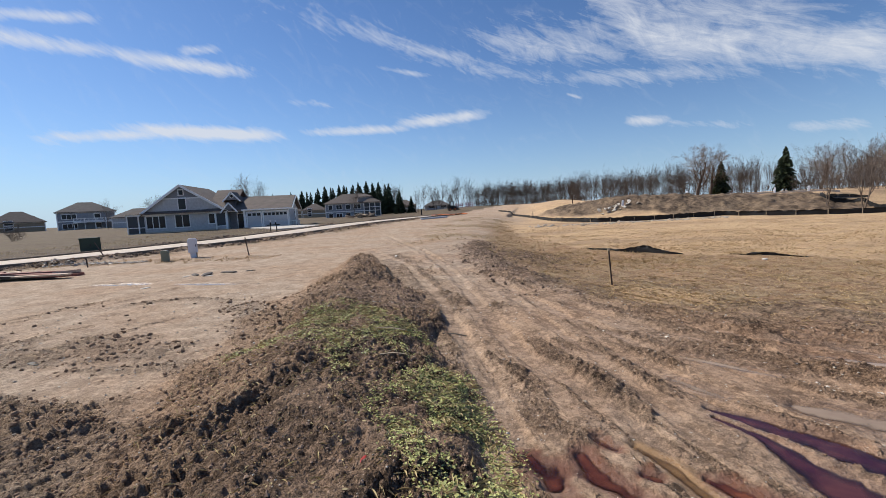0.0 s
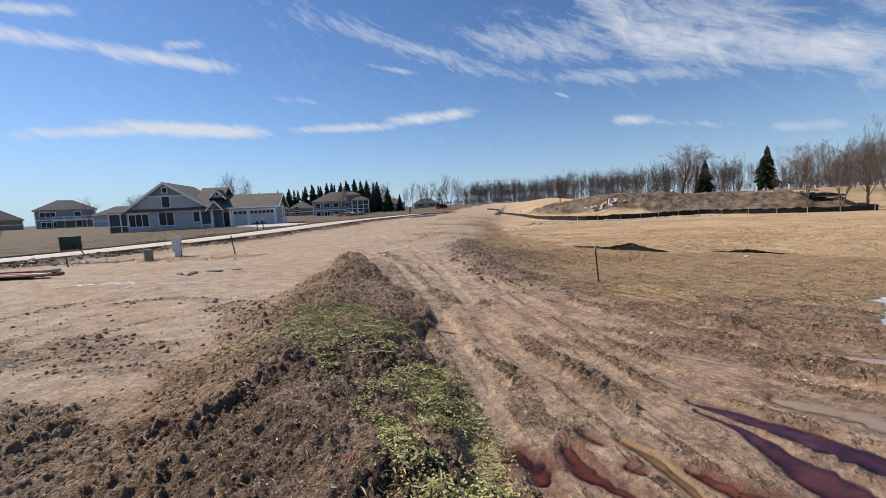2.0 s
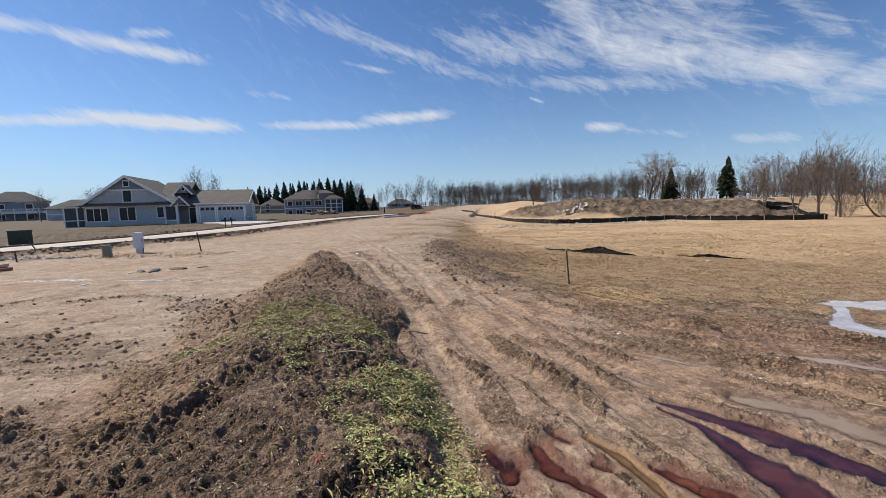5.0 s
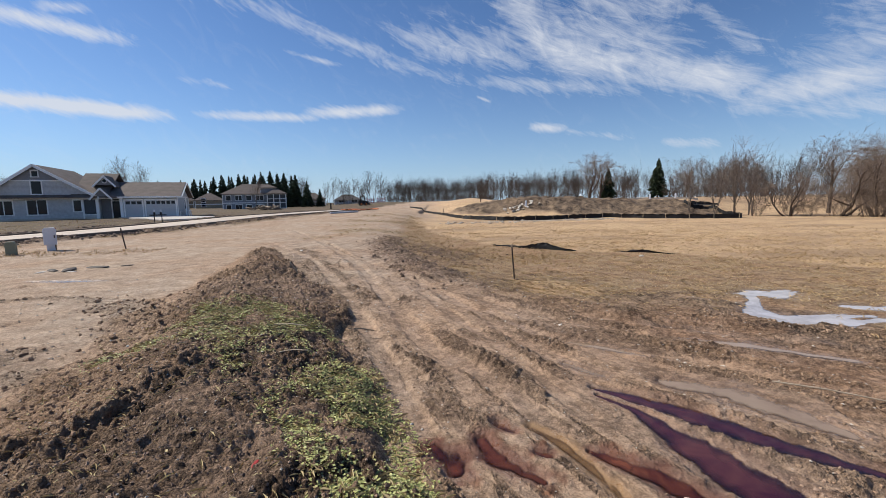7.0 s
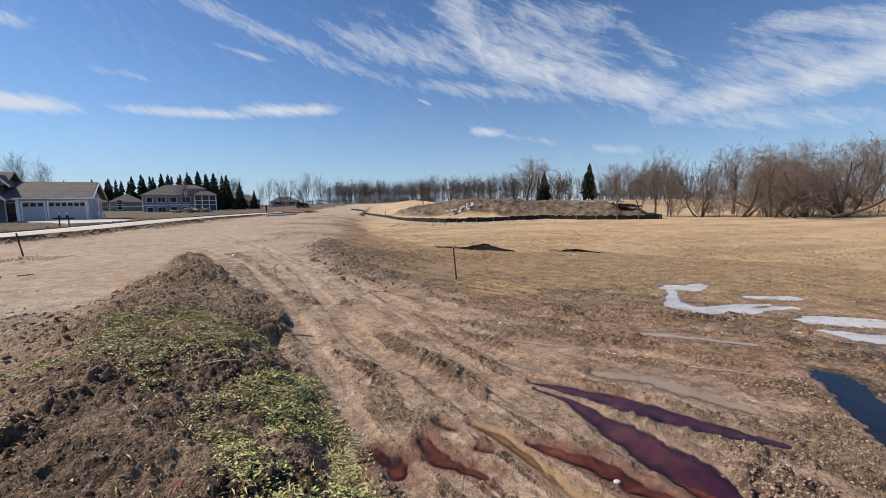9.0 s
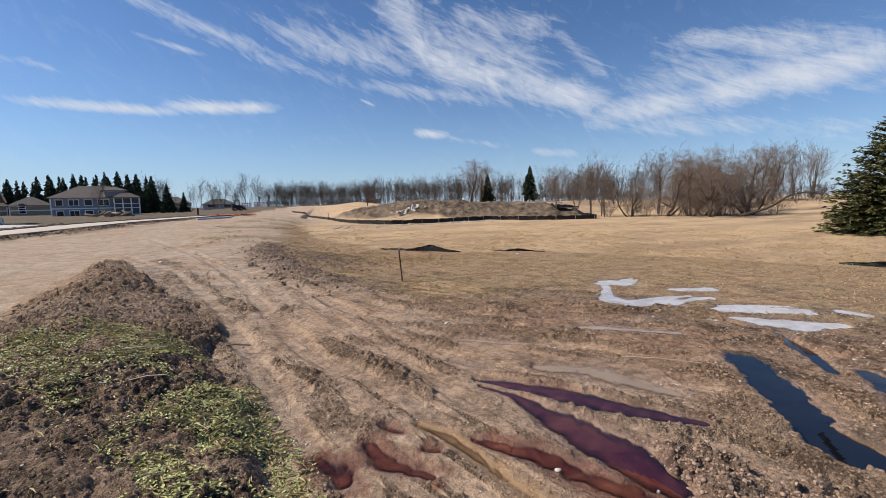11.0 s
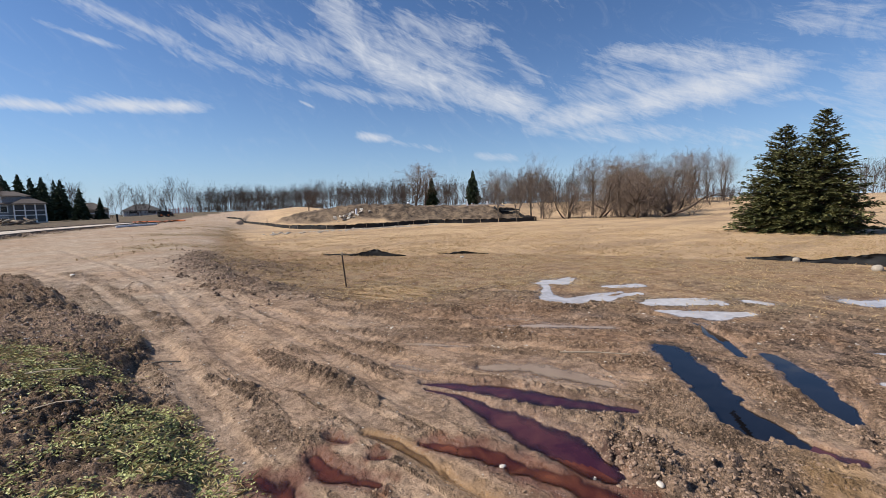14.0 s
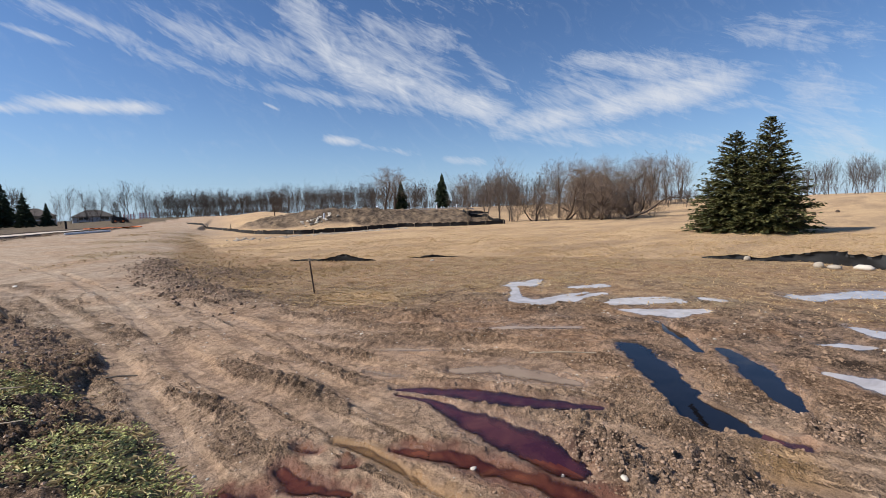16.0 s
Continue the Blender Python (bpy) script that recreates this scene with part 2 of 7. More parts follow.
def make_water(name, tint, murk=0.03, clear=0.02, silted=None, skin_ior=1.4, film=0.005):
    """Muddy water: clear where it is thin, turbid where it is deep, with a mirror skin."""
    k = Nodes(name)
    silt = k.noise(2.2, 5, 0.6, None, 0.8)
    body = k.n.new("ShaderNodeBsdfDiffuse")
    k.put(k.mix(k.span(silt, 0.36, 0.70), tint, silted or tuple(min(1, 2.0 * c) for c in tint)), body.inputs["Color"])
    thin = k.n.new("ShaderNodeBsdfTransparent")
    thin.inputs["Color"].default_value = (0.93, 0.90, 0.86, 1)
    fill = k.n.new("ShaderNodeMixShader")
    k.put(k.span(k.math("ADD", k.attr("depth"), k.math("MULTIPLY", k.math("SUBTRACT", silt, 0.5), murk)), 0.0, murk), fill.inputs[0])
    k.l.new(thin.outputs[0], fill.inputs[1])
    k.l.new(body.outputs[0], fill.inputs[2])
    gloss = k.n.new("ShaderNodeBsdfGlossy")
    gloss.inputs["Roughness"].default_value = clear
    ripple = k.n.new("ShaderNodeBump")
    ripple.inputs["Strength"].default_value, ripple.inputs["Distance"].default_value = 0.04, 0.01
    k.l.new(k.noise(5.0, 3, 0.5), ripple.inputs["Height"])
    k.l.new(ripple.outputs[0], gloss.inputs["Normal"])
    rim = k.n.new("ShaderNodeFresnel")
    rim.inputs["IOR"].default_value = skin_ior
    skin = k.n.new("ShaderNodeMixShader")
    k.l.new(rim.outputs[0], skin.inputs[0])
    k.l.new(fill.outputs[0], skin.inputs[1])
    k.l.new(gloss.outputs[0], skin.inputs[2])
    edge = k.n.new("ShaderNodeMixShader")
    k.put(k.span(k.attr("depth"), 0.0, film), edge.inputs[0])
    k.l.new(k.n.new("ShaderNodeBsdfTransparent").outputs[0], edge.inputs[1])
    k.l.new(skin.outputs[0], edge.inputs[2])
    k.l.new(edge.outputs[0], k.n["Material Output"].inputs["Surface"])
    return k.m


def make_glass():
    k = Nodes("window_glass")
    k.bump(k.noise(0.8, 2), 0.04, 0.02)
    return k.done(k.mix(k.noise(0.7, 2), (0.010, 0.012, 0.015), (0.028, 0.032, 0.038)), 0.08, 0, 0.22)


def lapped(name, color, course):
    """Lap siding: boards of one height, each shading the one below it through its relief."""
    k = Nodes(name)
    sep = k.n.new("ShaderNodeSeparateXYZ")
    k.l.new(k.pos, sep.inputs[0])
    saw = k.math("FRACT", k.math("DIVIDE", sep.outputs[2], course))
    n = k.noise(3, 4)
    k.bump(saw, 1.0, 0.03)
    return k.done(k.mix(1.0, color, k.span(n, 0.3, 0.7, 0.85, 1.12), "MULTIPLY"), 0.6)


def leafy(name, dark, light, rough=0.6, through=0.0):
    k = Nodes(name)
    pick = k.math("ADD", k.math("MULTIPLY", k.island(), 0.6), k.math("MULTIPLY", k.noise(1.4, 3), 0.4))
    return k.done(k.mix(k.span(pick, 0.1, 0.9), dark, light), rough, 0, 0.25)


GROUND = make_ground()
WATER_RED = make_water("red_brown_puddle_water", (0.045, 0.010, 0.018), 0.045, 0.02, (0.105, 0.036, 0.032), 1.55, 0.010)
WATER_RUST = make_water("rusty_shallow_puddle_water", (0.085, 0.020, 0.014), 0.040, 0.05, (0.20, 0.070, 0.035), 1.34, 0.014)
WATER_OCHRE = make_water("ochre_shallow_water", (0.20, 0.105, 0.040), 0.040, 0.08, (0.34, 0.20, 0.09), 1.33, 0.012)
WATER_DARK = make_water("dark_clear_puddle_water", (0.0060, 0.0060, 0.0080), 0.025, 0.02, None, 1.62)
WATER_MUD = make_water("milky_brown_puddle_water", (0.30, 0.215, 0.150), 0.020, 0.10, (0.38, 0.285, 0.205), 1.38, 0.026)
# whitish body colour paints in part of the sky's reflection
WATER_PALE = make_water("sky_whitened_puddle_water", (0.40, 0.36, 0.34), 0.012, 0.02, (0.60, 0.56, 0.54), 1.7)
GLASS = make_glass()
SIDING = lapped("grey_lap_siding", (0.54, 0.555, 0.575), 0.13)
SIDING_DARK = plain("dark_grey_shingle_siding", (0.25, 0.25, 0.265), 0.75, 0, 0.2, 4, 20)
SIDING_BLUE = lapped("slate_grey_lap_siding", (0.26, 0.285, 0.32), 0.14)
SIDING_TAN = lapped("tan_lap_siding", (0.34, 0.28, 0.20), 0.14)
TRIM = plain("white_painted_trim", (0.86, 0.86, 0.85), 0.5, 0, 0.06)
SHINGLE = plain("brown_grey_asphalt_shingles", (0.135, 0.112, 0.098), 0.9, 0, 0.3, 1.2, 14, 0.01)
SHINGLE_B = plain("grey_asphalt_shingles", (0.115, 0.105, 0.100), 0.9, 0, 0.3, 1.2, 14, 0.01)
GARAGE = plain("grey_garage_door_paint", (0.47, 0.48, 0.50), 0.5, 0, 0.08)
SCREEN = plain("dark_insect_screen", (0.075, 0.08, 0.085), 0.6, 0, 0.15)
KERB = plain("earth_stained_kerb", (0.15, 0.115, 0.088), 0.9, 0, 0.4, 1.0, 20, 0.01)
CONCRETE = plain("pale_concrete", (0.50, 0.46, 0.41), 0.85, 0, 0.18, 0.8, 30, 0.004)
ROADBED = plain("dusty_pale_road_surface", (0.50, 0.425, 0.35), 0.9, 0, 0.2, 0.5, 25, 0.006)
DECKWOOD = plain("weathered_deck_boards", (0.25, 0.21, 0.18), 0.8, 0, 0.25)
BARK = plain("grey_brown_bark", (0.145, 0.112, 0.088), 0.95, 0, 0.35, 3, 30, 0.01)
BARK_DARK = plain("dark_brown_bark", (0.085, 0.062, 0.048), 0.95, 0, 0.35, 3, 30, 0.01)
TWIG = leafy("bare_brown_twigs", (0.125, 0.098, 0.082), (0.26, 0.208, 0.172), 0.9)
TWIG_RED = leafy("reddish_brown_twigs", (0.120, 0.088, 0.068), (0.250, 0.190, 0.148), 0.9)
TWIG_FAR = leafy("grey_brown_far_twigs", (0.055, 0.044, 0.038), (0.125, 0.102, 0.088), 0.9)
NEEDLES = leafy("dark_green_spruce_needles", (0.026, 0.034, 0.013), (0.165, 0.160, 0.060), 0.6)
NEEDLES_FAR = leafy("blackish_green_needles", (0.014, 0.024, 0.014), (0.045, 0.062, 0.030), 0.7)
WEED = leafy("green_weed_leaves", (0.15, 0.17, 0.040), (0.62, 0.61, 0.25), 0.5)
WEED_DRY = leafy("yellowed_dead_stems", (0.26, 0.19, 0.09), (0.60, 0.50, 0.28), 0.8)
GRASS_DRY = leafy("tan_dead_grass_blades", (0.30, 0.20, 0.10), (0.66, 0.49, 0.27), 0.85)
CLOD = leafy("dark_earth_clods", (0.058, 0.041, 0.031), (0.46, 0.32, 0.228), 0.95)
CLOD_PALE = leafy("brown_earth_clods", (0.16, 0.102, 0.066), (0.37, 0.252, 0.166), 0.95)
PEBBLE = leafy("pale_pebbles", (0.26, 0.22, 0.18), (0.62, 0.55, 0.46), 0.7)
STONE = plain("pale_field_stone", (0.36, 0.31, 0.25), 0.85, 0, 0.3, 5, 40, 0.01)
STONE_WHITE = plain("whitish_stone", (0.56, 0.51, 0.44), 0.85, 0, 0.2, 5, 40, 0.01)
FABRIC = plain("black_silt_fence_fabric", (0.013, 0.013, 0.014), 0.65, 0, 0.3, 2, 30, 0.01, 0.3)
STAKEWOOD = plain("weathered_wooden_stake", (0.36, 0.29, 0.21), 0.85, 0, 0.3)
STAKEDARK = plain("rusted_steel_post", (0.075, 0.055, 0.045), 0.7, 0.3, 0.3)
GREENBOX = plain("dark_green_painted_steel", (0.018, 0.038, 0.030), 0.5, 0, 0.15)
WHITEBOX = plain("white_enclosure_plastic", (0.62, 0.63, 0.68), 0.5, 0, 0.06)
GREYGREEN = plain("grey_green_pedestal_plastic", (0.20, 0.21, 0.155), 0.6, 0, 0.12)
BLACK = plain("black_plastic", (0.016, 0.016, 0.018), 0.5, 0, 0.15)
RED = plain("red_paint", (0.33, 0.035, 0.03), 0.6, 0, 0.2)
ORANGE = plain("orange_safety_mesh", (0.70, 0.17, 0.045), 0.7, 0, 0.2)
BOARD = plain("pale_sawn_board", (0.52, 0.40, 0.29), 0.8, 0, 0.25)
BOARD_DARK = plain("dark_wet_timber", (0.05, 0.038, 0.03), 0.7, 0, 0.3)
BOARD_RED = plain("reddish_timber", (0.30, 0.13, 0.10), 0.8, 0, 0.25)
PAPER = plain("pale_litter", (0.66, 0.62, 0.56), 0.8, 0, 0.1)

# ---- the lie of the land ----
def rnd(ix, iy, seed):
    """Repeatable numbers from 0 to 1 on a lattice."""
    h = (ix.astype(np.int64) * 374761393 + iy.astype(np.int64) * 668265263 + seed * 974711) & 0x7FFFFFFF
    h = ((h ^ (h >> 13)) * 1274126177) & 0x7FFFFFFF
    h = ((h ^ (h >> 16)) * 668265263) & 0x7FFFFFFF
    return ((h ^ (h >> 15)) & 0xFFFFF) / 0xFFFFF


def vnoise(x, y, seed):
    """Smooth noise from -1 to 1 with cells one metre wide."""
    ix, iy = np.floor(x), np.floor(y)
    u, v = x - ix, y - iy
    u, v = u * u * u * (u * (6 * u - 15) + 10), v * v * v * (v * (6 * v - 15) + 10)
    a, b = rnd(ix, iy, seed), rnd(ix + 1, iy, seed)
    c, d = rnd(ix, iy + 1, seed), rnd(ix + 1, iy + 1, seed)
    return 2 * ((a + (b - a) * u) * (1 - v) + (c + (d - c) * u) * v) - 1


def fbm(x, y, size, seed, octaves=4, gain=0.5):
    out, amp, total = 0.0, 1.0, 0.0
    for k in range(octaves):
        f = 2.03 ** k / size
        out = out + amp * vnoise(x * f + 17.3 * k, y * f - 9.1 * k, seed + k)
        total += amp
        amp *= gain
    return out / total


def clods(x, y, size, seed):
    """Rounded lumps of earth, from 0 to 1, of uneven size."""
    px, py = x / size, y / size
    ix, iy = np.floor(px), np.floor(py)
    best = np.zeros_like(px)
    for dx in (-1, 0, 1):
        for dy in (-1, 0, 1):
            cx, cy = ix + dx, iy + dy
            jx, jy, r = rnd(cx, cy, seed), rnd(cx, cy, seed + 1), rnd(cx, cy, seed + 2)
            r = 0.18 + 0.55 * r * r
            d2 = ((px - cx - jx) ** 2 + (py - cy - jy) ** 2) / (r * r)
            best = np.maximum(best, r / 0.73 * np.sqrt(np.clip(1 - d2, 0, 1)))
    return best


def ss(a, b, x):
    t = np.clip((x - a) / (b - a), 0, 1)
    return t * t * (3 - 2 * t)


def along(x, y, pts):
    """Distance from a polyline, signed: plus on its right; and how far along it, from 0 to the number of its legs."""
    best, sign, at = np.full(x.shape, 1e9), np.ones(x.shape), np.zeros(x.shape)
    for k in range(len(pts) - 1):
        (ax, ay), (bx, by) = pts[k][:2], pts[k + 1][:2]
        ex, ey = bx - ax, by - ay
        raw = ((x - ax) * ex + (y - ay) * ey) / (ex * ex + ey * ey)
        t = np.clip(raw, 0, 1)
        d = np.hypot(x - ax - t * ex, y - ay - t * ey)
        closer = d < best
        best = np.where(closer, d, best)
        sign = np.where(closer, np.where(ex * (y - ay) - ey * (x - ax) > 0, -1.0, 1.0), sign)
        at = np.where(closer, k + t, at)
    return best, sign, at


def lerp_at(at, values):
    return np.interp(at, np.arange(len(values)), values)


PAD_EDGE = [(7.0, -6.0), (4.6, 1.0), (2.9, 8.0), (1.9, 12.0), (1.6, 19.0), (3.0, 30.0), (6.0, 50.0), (10.0, 66.0)]
BERM = [(-1.3, -1.5), (-1.3, 1.5), (-1.55, 3.6), (-1.9, 5.6), (-2.15, 7.5), (-2.55, 10.5), (-3.1, 14.0), (-3.7, 18.5)]
BERM_HIGH = [0.28, 0.32, 0.38, 0.40, 0.36, 0.33, 0.28, 0.02]
BERM_RIGHT = [1.7, 1.75, 1.75, 1.82, 1.85, 1.35, 0.85, 0.4]
BERM_LEFT = [1.5, 1.5, 1.4, 1.6, 1.9, 1.3, 0.8, 0.4]
ROAD = [(-64.0, -20.0), (-40.0, 5.0), (-22.5, 23.0), (-17.5, 33.0), (-13.5, 45.0), (-9.0, 57.0), (-2.5, 75.0), (0.5, 82.0)]
ROAD_WIDE = 2.7


def land(x, y):
    """The broad shape of the ground, without lumps and ruts."""
    r = np.hypot(x, y)
    az = np.degrees(np.arctan2(x, y))
    z = 0.4 * ss(25, 62, r) * ss(12, -6, az)
    z = z + 0.5 * ss(70, 160, r) * ss(0, -30, az)
    d, s, at = along(x, y, PAD_EDGE)
    right = ss(-2.4, 3.0, d * s)
    # the low meadow, and the ground that climbs behind it
    start = np.interp(az, [0, 8, 14, 24, 42, 50, 62, 80], [62, 60, 58, 54, 56, 70, 66, 52])
    end = np.interp(az, [0, 8, 14, 24, 42, 50, 62, 80], [150, 125, 88, 74, 78, 118, 128, 125])
    climb = np.clip((r - start) / (end - start), 0, 1)
    climb = climb * climb * (3 - 2 * climb)
    low = -0.27 - 0.31 * ss(7, 20, r)
    z = z + right * low * (1 - climb) + 1.62 * climb * ss(-6, 5, az)
    # the long heap of dumped earth beyond the winding fence
    hx, hy = (x - 29.0) * 0.82 - (y - 60.0) * 0.57, (x - 29.0) * 0.57 + (y - 60.0) * 0.82
    z = z + 1.15 * np.exp(-(hx / 13.0) ** 4 - (hy / 5.5) ** 2)
    z = z + 0.8 * np.exp(-((x - 31.0) / 5.0) ** 2 - ((y - 108.0) / 5.0) ** 2)
    z = z + 0.15 * fbm(x, y, 30.0, 3, 3) * ss(15, 60, r)
    return z

PUDDLES, RUTS, ROWS = [], [], []


def puddle(kind, deep, *pts):
    """Standing water: (x, y, half breadth) along it."""
    PUDDLES.append((kind, deep, pts))


def rut(half, deep, *pts):
    """A smooth wheel rut."""
    RUTS.append((half, deep, pts))


def clod_row(strength, *pts):
    """Earth thrown up in lumps along a line: (x, y, half breadth)."""
    ROWS.append((strength, pts))


# red and rusty water in the track
puddle("red", 0.06, (2.33, 3.60, .04), (2.60, 3.33, .09), (2.88, 2.94, .12), (3.09, 2.53, .13), (3.33, 2.20, .10), (3.53, 1.93, .04))
puddle("red", 0.07, (2.27, 3.42, .03), (2.43, 3.10, .05), (2.47, 2.64, .13), (2.52, 2.27, .21), (2.54, 1.93, .21), (2.55, 1.62, .15))
puddle("rust", 0.045, (1.76, 2.55, .06), (1.99, 2.26, .11), (2.13, 1.92, .13), (2.25, 1.61, .15), (2.31, 1.30, .12))
puddle("rust", 0.045, (0.56, 2.98, .05), (0.62, 2.80, .12), (0.67, 2.63, .09))
puddle("rust", 0.04, (0.96, 2.96, .05), (0.98, 2.74, .09), (1.09, 2.54, .09), (1.22, 2.40, .05))
puddle("rust", 0.02, (1.16, 3.14, .04), (1.24, 3.04, .05))
puddle("rust", 0.02, (1.30, 2.70, .03), (1.38, 2.64, .04))
puddle("rust", 0.03, (1.70, 2.62, .03), (1.80, 2.46, .06))
puddle("ochre", 0.03, (1.40, 3.05, .05), (1.53, 2.80, .05), (1.60, 2.45, .06), (1.65, 2.10, .07), (1.70, 1.80, .08))
# dark water in deep ruts
puddle("dark", 0.10, (5.58, 2.70, .13), (5.15, 2.22, .22), (4.66, 1.77, .19), (4.30, 1.49, .15), (4.04, 1.29, .14), (3.93, 1.13, .08))
puddle("dark", 0.08, (4.44, 1.44, .04), (4.29, 1.22, .09), (4.17, 1.05, .13), (4.08, 0.89, .11), (4.09, 0.74, .06))
puddle("dark", 0.10, (6.44, 1.82, .08), (6.05, 1.43, .17), (5.56, 1.14, .17), (5.17, 0.88, .13), (4.87, 0.68, .08), (4.74, 0.59, .04))
puddle("dark", 0.04, (7.46, 3.12, .08), (6.88, 2.51, .10), (6.36, 2.06, .07))
puddle("red", 0.03, (4.09, 0.70, .07), (4.13, 0.60, .07))
# milky water along the wheel tracks
puddle("mud", 0.03, (2.50, 5.27, .03), (3.05, 4.84, .07), (3.50, 4.32, .04))
puddle("mud", 0.03, (4.44, 5.27, .06), (5.38, 4.61, .12), (6.14, 3.82, .06))
puddle("mud", 0.02, (3.22, 3.62, .10), (3.62, 3.30, .20), (3.80, 2.84, .20), (3.95, 2.42, .09))
puddle("mud", 0.02, (2.38, 4.26, .06), (2.59, 3.85, .06))
# shallow sheets that mirror the sky, helped by a whitened water colour
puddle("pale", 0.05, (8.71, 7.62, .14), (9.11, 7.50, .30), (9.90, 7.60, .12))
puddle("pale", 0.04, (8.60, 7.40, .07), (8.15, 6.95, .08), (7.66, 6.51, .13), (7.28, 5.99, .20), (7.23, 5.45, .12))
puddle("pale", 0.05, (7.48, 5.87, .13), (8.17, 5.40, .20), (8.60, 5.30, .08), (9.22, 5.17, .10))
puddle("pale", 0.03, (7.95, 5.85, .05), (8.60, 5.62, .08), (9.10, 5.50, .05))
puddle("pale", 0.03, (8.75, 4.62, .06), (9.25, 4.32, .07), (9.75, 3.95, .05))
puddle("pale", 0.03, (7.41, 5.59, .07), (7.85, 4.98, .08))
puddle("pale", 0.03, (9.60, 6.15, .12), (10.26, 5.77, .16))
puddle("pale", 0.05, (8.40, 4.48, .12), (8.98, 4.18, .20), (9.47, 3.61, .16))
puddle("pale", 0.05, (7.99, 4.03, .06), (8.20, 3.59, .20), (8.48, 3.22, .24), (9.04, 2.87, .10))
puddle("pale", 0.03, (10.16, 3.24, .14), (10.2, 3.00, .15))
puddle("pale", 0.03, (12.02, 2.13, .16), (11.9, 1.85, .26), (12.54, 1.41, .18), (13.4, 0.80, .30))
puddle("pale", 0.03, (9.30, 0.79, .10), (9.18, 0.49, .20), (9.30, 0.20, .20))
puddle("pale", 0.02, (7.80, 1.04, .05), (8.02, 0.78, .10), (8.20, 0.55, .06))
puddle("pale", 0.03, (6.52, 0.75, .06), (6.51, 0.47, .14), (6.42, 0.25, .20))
# on the pad: milky water colour painted in for the sheen of wet ground
puddle("mud", 0.02, (-11.3, 13.1, .08), (-10.3, 13.0, .16), (-9.4, 12.8, .08))
puddle("mud", 0.02, (-8.2, 12.45, .06), (-7.2, 12.2, .12), (-5.9, 11.9, .05))
# smooth wheel ruts
rut(.17, .045, (0.56, 2.90), (0.49, 3.45), (0.36, 4.50), (0.18, 5.72), (-0.07, 7.96), (-1.30, 14.0), (-4.0, 21.4))
rut(.19, .050, (1.60, 2.70), (1.52, 3.25), (1.30, 4.10), (0.92, 5.20), (0.60, 7.80), (0.15, 12.3), (-1.0, 18.5), (-4.0, 30.0))
rut(.13, .030, (1.95, 3.10), (1.90, 4.20), (1.62, 6.00), (1.30, 9.00))
rut(.17, .050, (2.60, 3.30), (2.41, 4.10), (2.20, 5.15), (1.98, 6.88), (1.20, 10.98))
rut(.16, .055, (5.69, 3.88), (4.45, 4.80), (3.22, 6.01), (2.34, 7.80))
rut(.17, .055, (4.60, 2.30), (3.85, 3.20), (3.05, 4.84), (2.50, 5.30), (2.20, 6.75))
rut(.14, .045, (6.81, 4.14), (5.33, 5.32), (3.97, 6.22), (2.83, 8.18))
rut(.16, .040, (-9.3, 7.9), (-8.72, 8.89), (-8.3, 10.08), (-7.6, 11.6))
rut(.10, .050, (-6.15, 5.9), (-5.95, 6.5), (-5.67, 7.23), (-5.45, 7.8))
rut(.16, .030, (-8.0, 4.6), (-5.5, 5.4), (-3.4, 5.6))
# lumps thrown up beside them
clod_row(.95, (1.15, 5.60, .10), (1.44, 4.60, .14), (1.61, 3.95, .14), (1.72, 3.50, .08))
clod_row(.75, (1.55, 5.60, .10), (1.89, 4.63, .11), (2.18, 3.85, .08))
clod_row(.95, (2.05, 6.50, .16), (2.40, 5.65, .20), (3.00, 5.12, .18), (3.45, 4.29, .12))
clod_row(.95, (2.60, 5.75, .16), (3.60, 5.08, .20), (4.53, 4.15, .18), (5.20, 3.30, .16))
clod_row(.85, (2.48, 3.78, .05), (2.80, 3.38, .07), (3.16, 2.86, .08), (3.42, 2.42, .08))
clod_row(.90, (2.55, 3.12, .05), (2.75, 2.66, .08), (2.95, 2.26, .09), (3.20, 1.92, .10))
clod_row(.70, (1.55, 3.90, .08), (1.33, 3.35, .14), (1.05, 3.30, .16), (0.92, 2.90, .12))
clod_row(.60, (0.75, 4.60, .10), (0.85, 4.00, .16), (0.80, 3.40, .16))
clod_row(.80, (-2.40, 15.5, .40), (-1.30, 12.0, .50), (-0.55, 9.30, .42), (-0.25, 7.20, .26))
clod_row(1.0, (-2.16, 17.3, .35), (-0.70, 11.3, .34), (-0.15, 8.2, .30), (-0.05, 6.30, .18), (0.14, 5.20, .10))
clod_row(1.0, (5.62, 2.10, .14), (5.48, 1.66, .24), (5.08, 1.20, .22), (4.66, 0.96, .12))
clod_row(.95, (5.00, 2.70, .18), (4.50, 2.05, .22), (4.00, 1.62, .22), (3.55, 1.30, .16))
clod_row(.90, (5.90, 0.95, .22), (5.30, 0.55, .20), (4.90, 0.30, .18))
clod_row(1.0, (4.30, 6.80, .30), (5.60, 5.95, .42), (6.90, 4.95, .40), (7.60, 4.20, .30))
clod_row(.80, (3.60, 4.05, .12), (4.30, 3.45, .20), (4.95, 2.80, .18))
clod_row(.80, (4.00, 2.05, .14), (3.75, 1.60, .14), (3.62, 0.70, .18))
clod_row(.80, (-9.30, 7.70, .14), (-8.85, 8.70, .22), (-8.40, 10.1, .20))
clod_row(.70, (-6.30, 5.80, .06), (-6.05, 6.50, .10), (-5.60, 7.60, .08))
clod_row(.75, (-4.40, 8.80, .40), (-3.30, 7.30, .50), (-2.70, 6.00, .35))
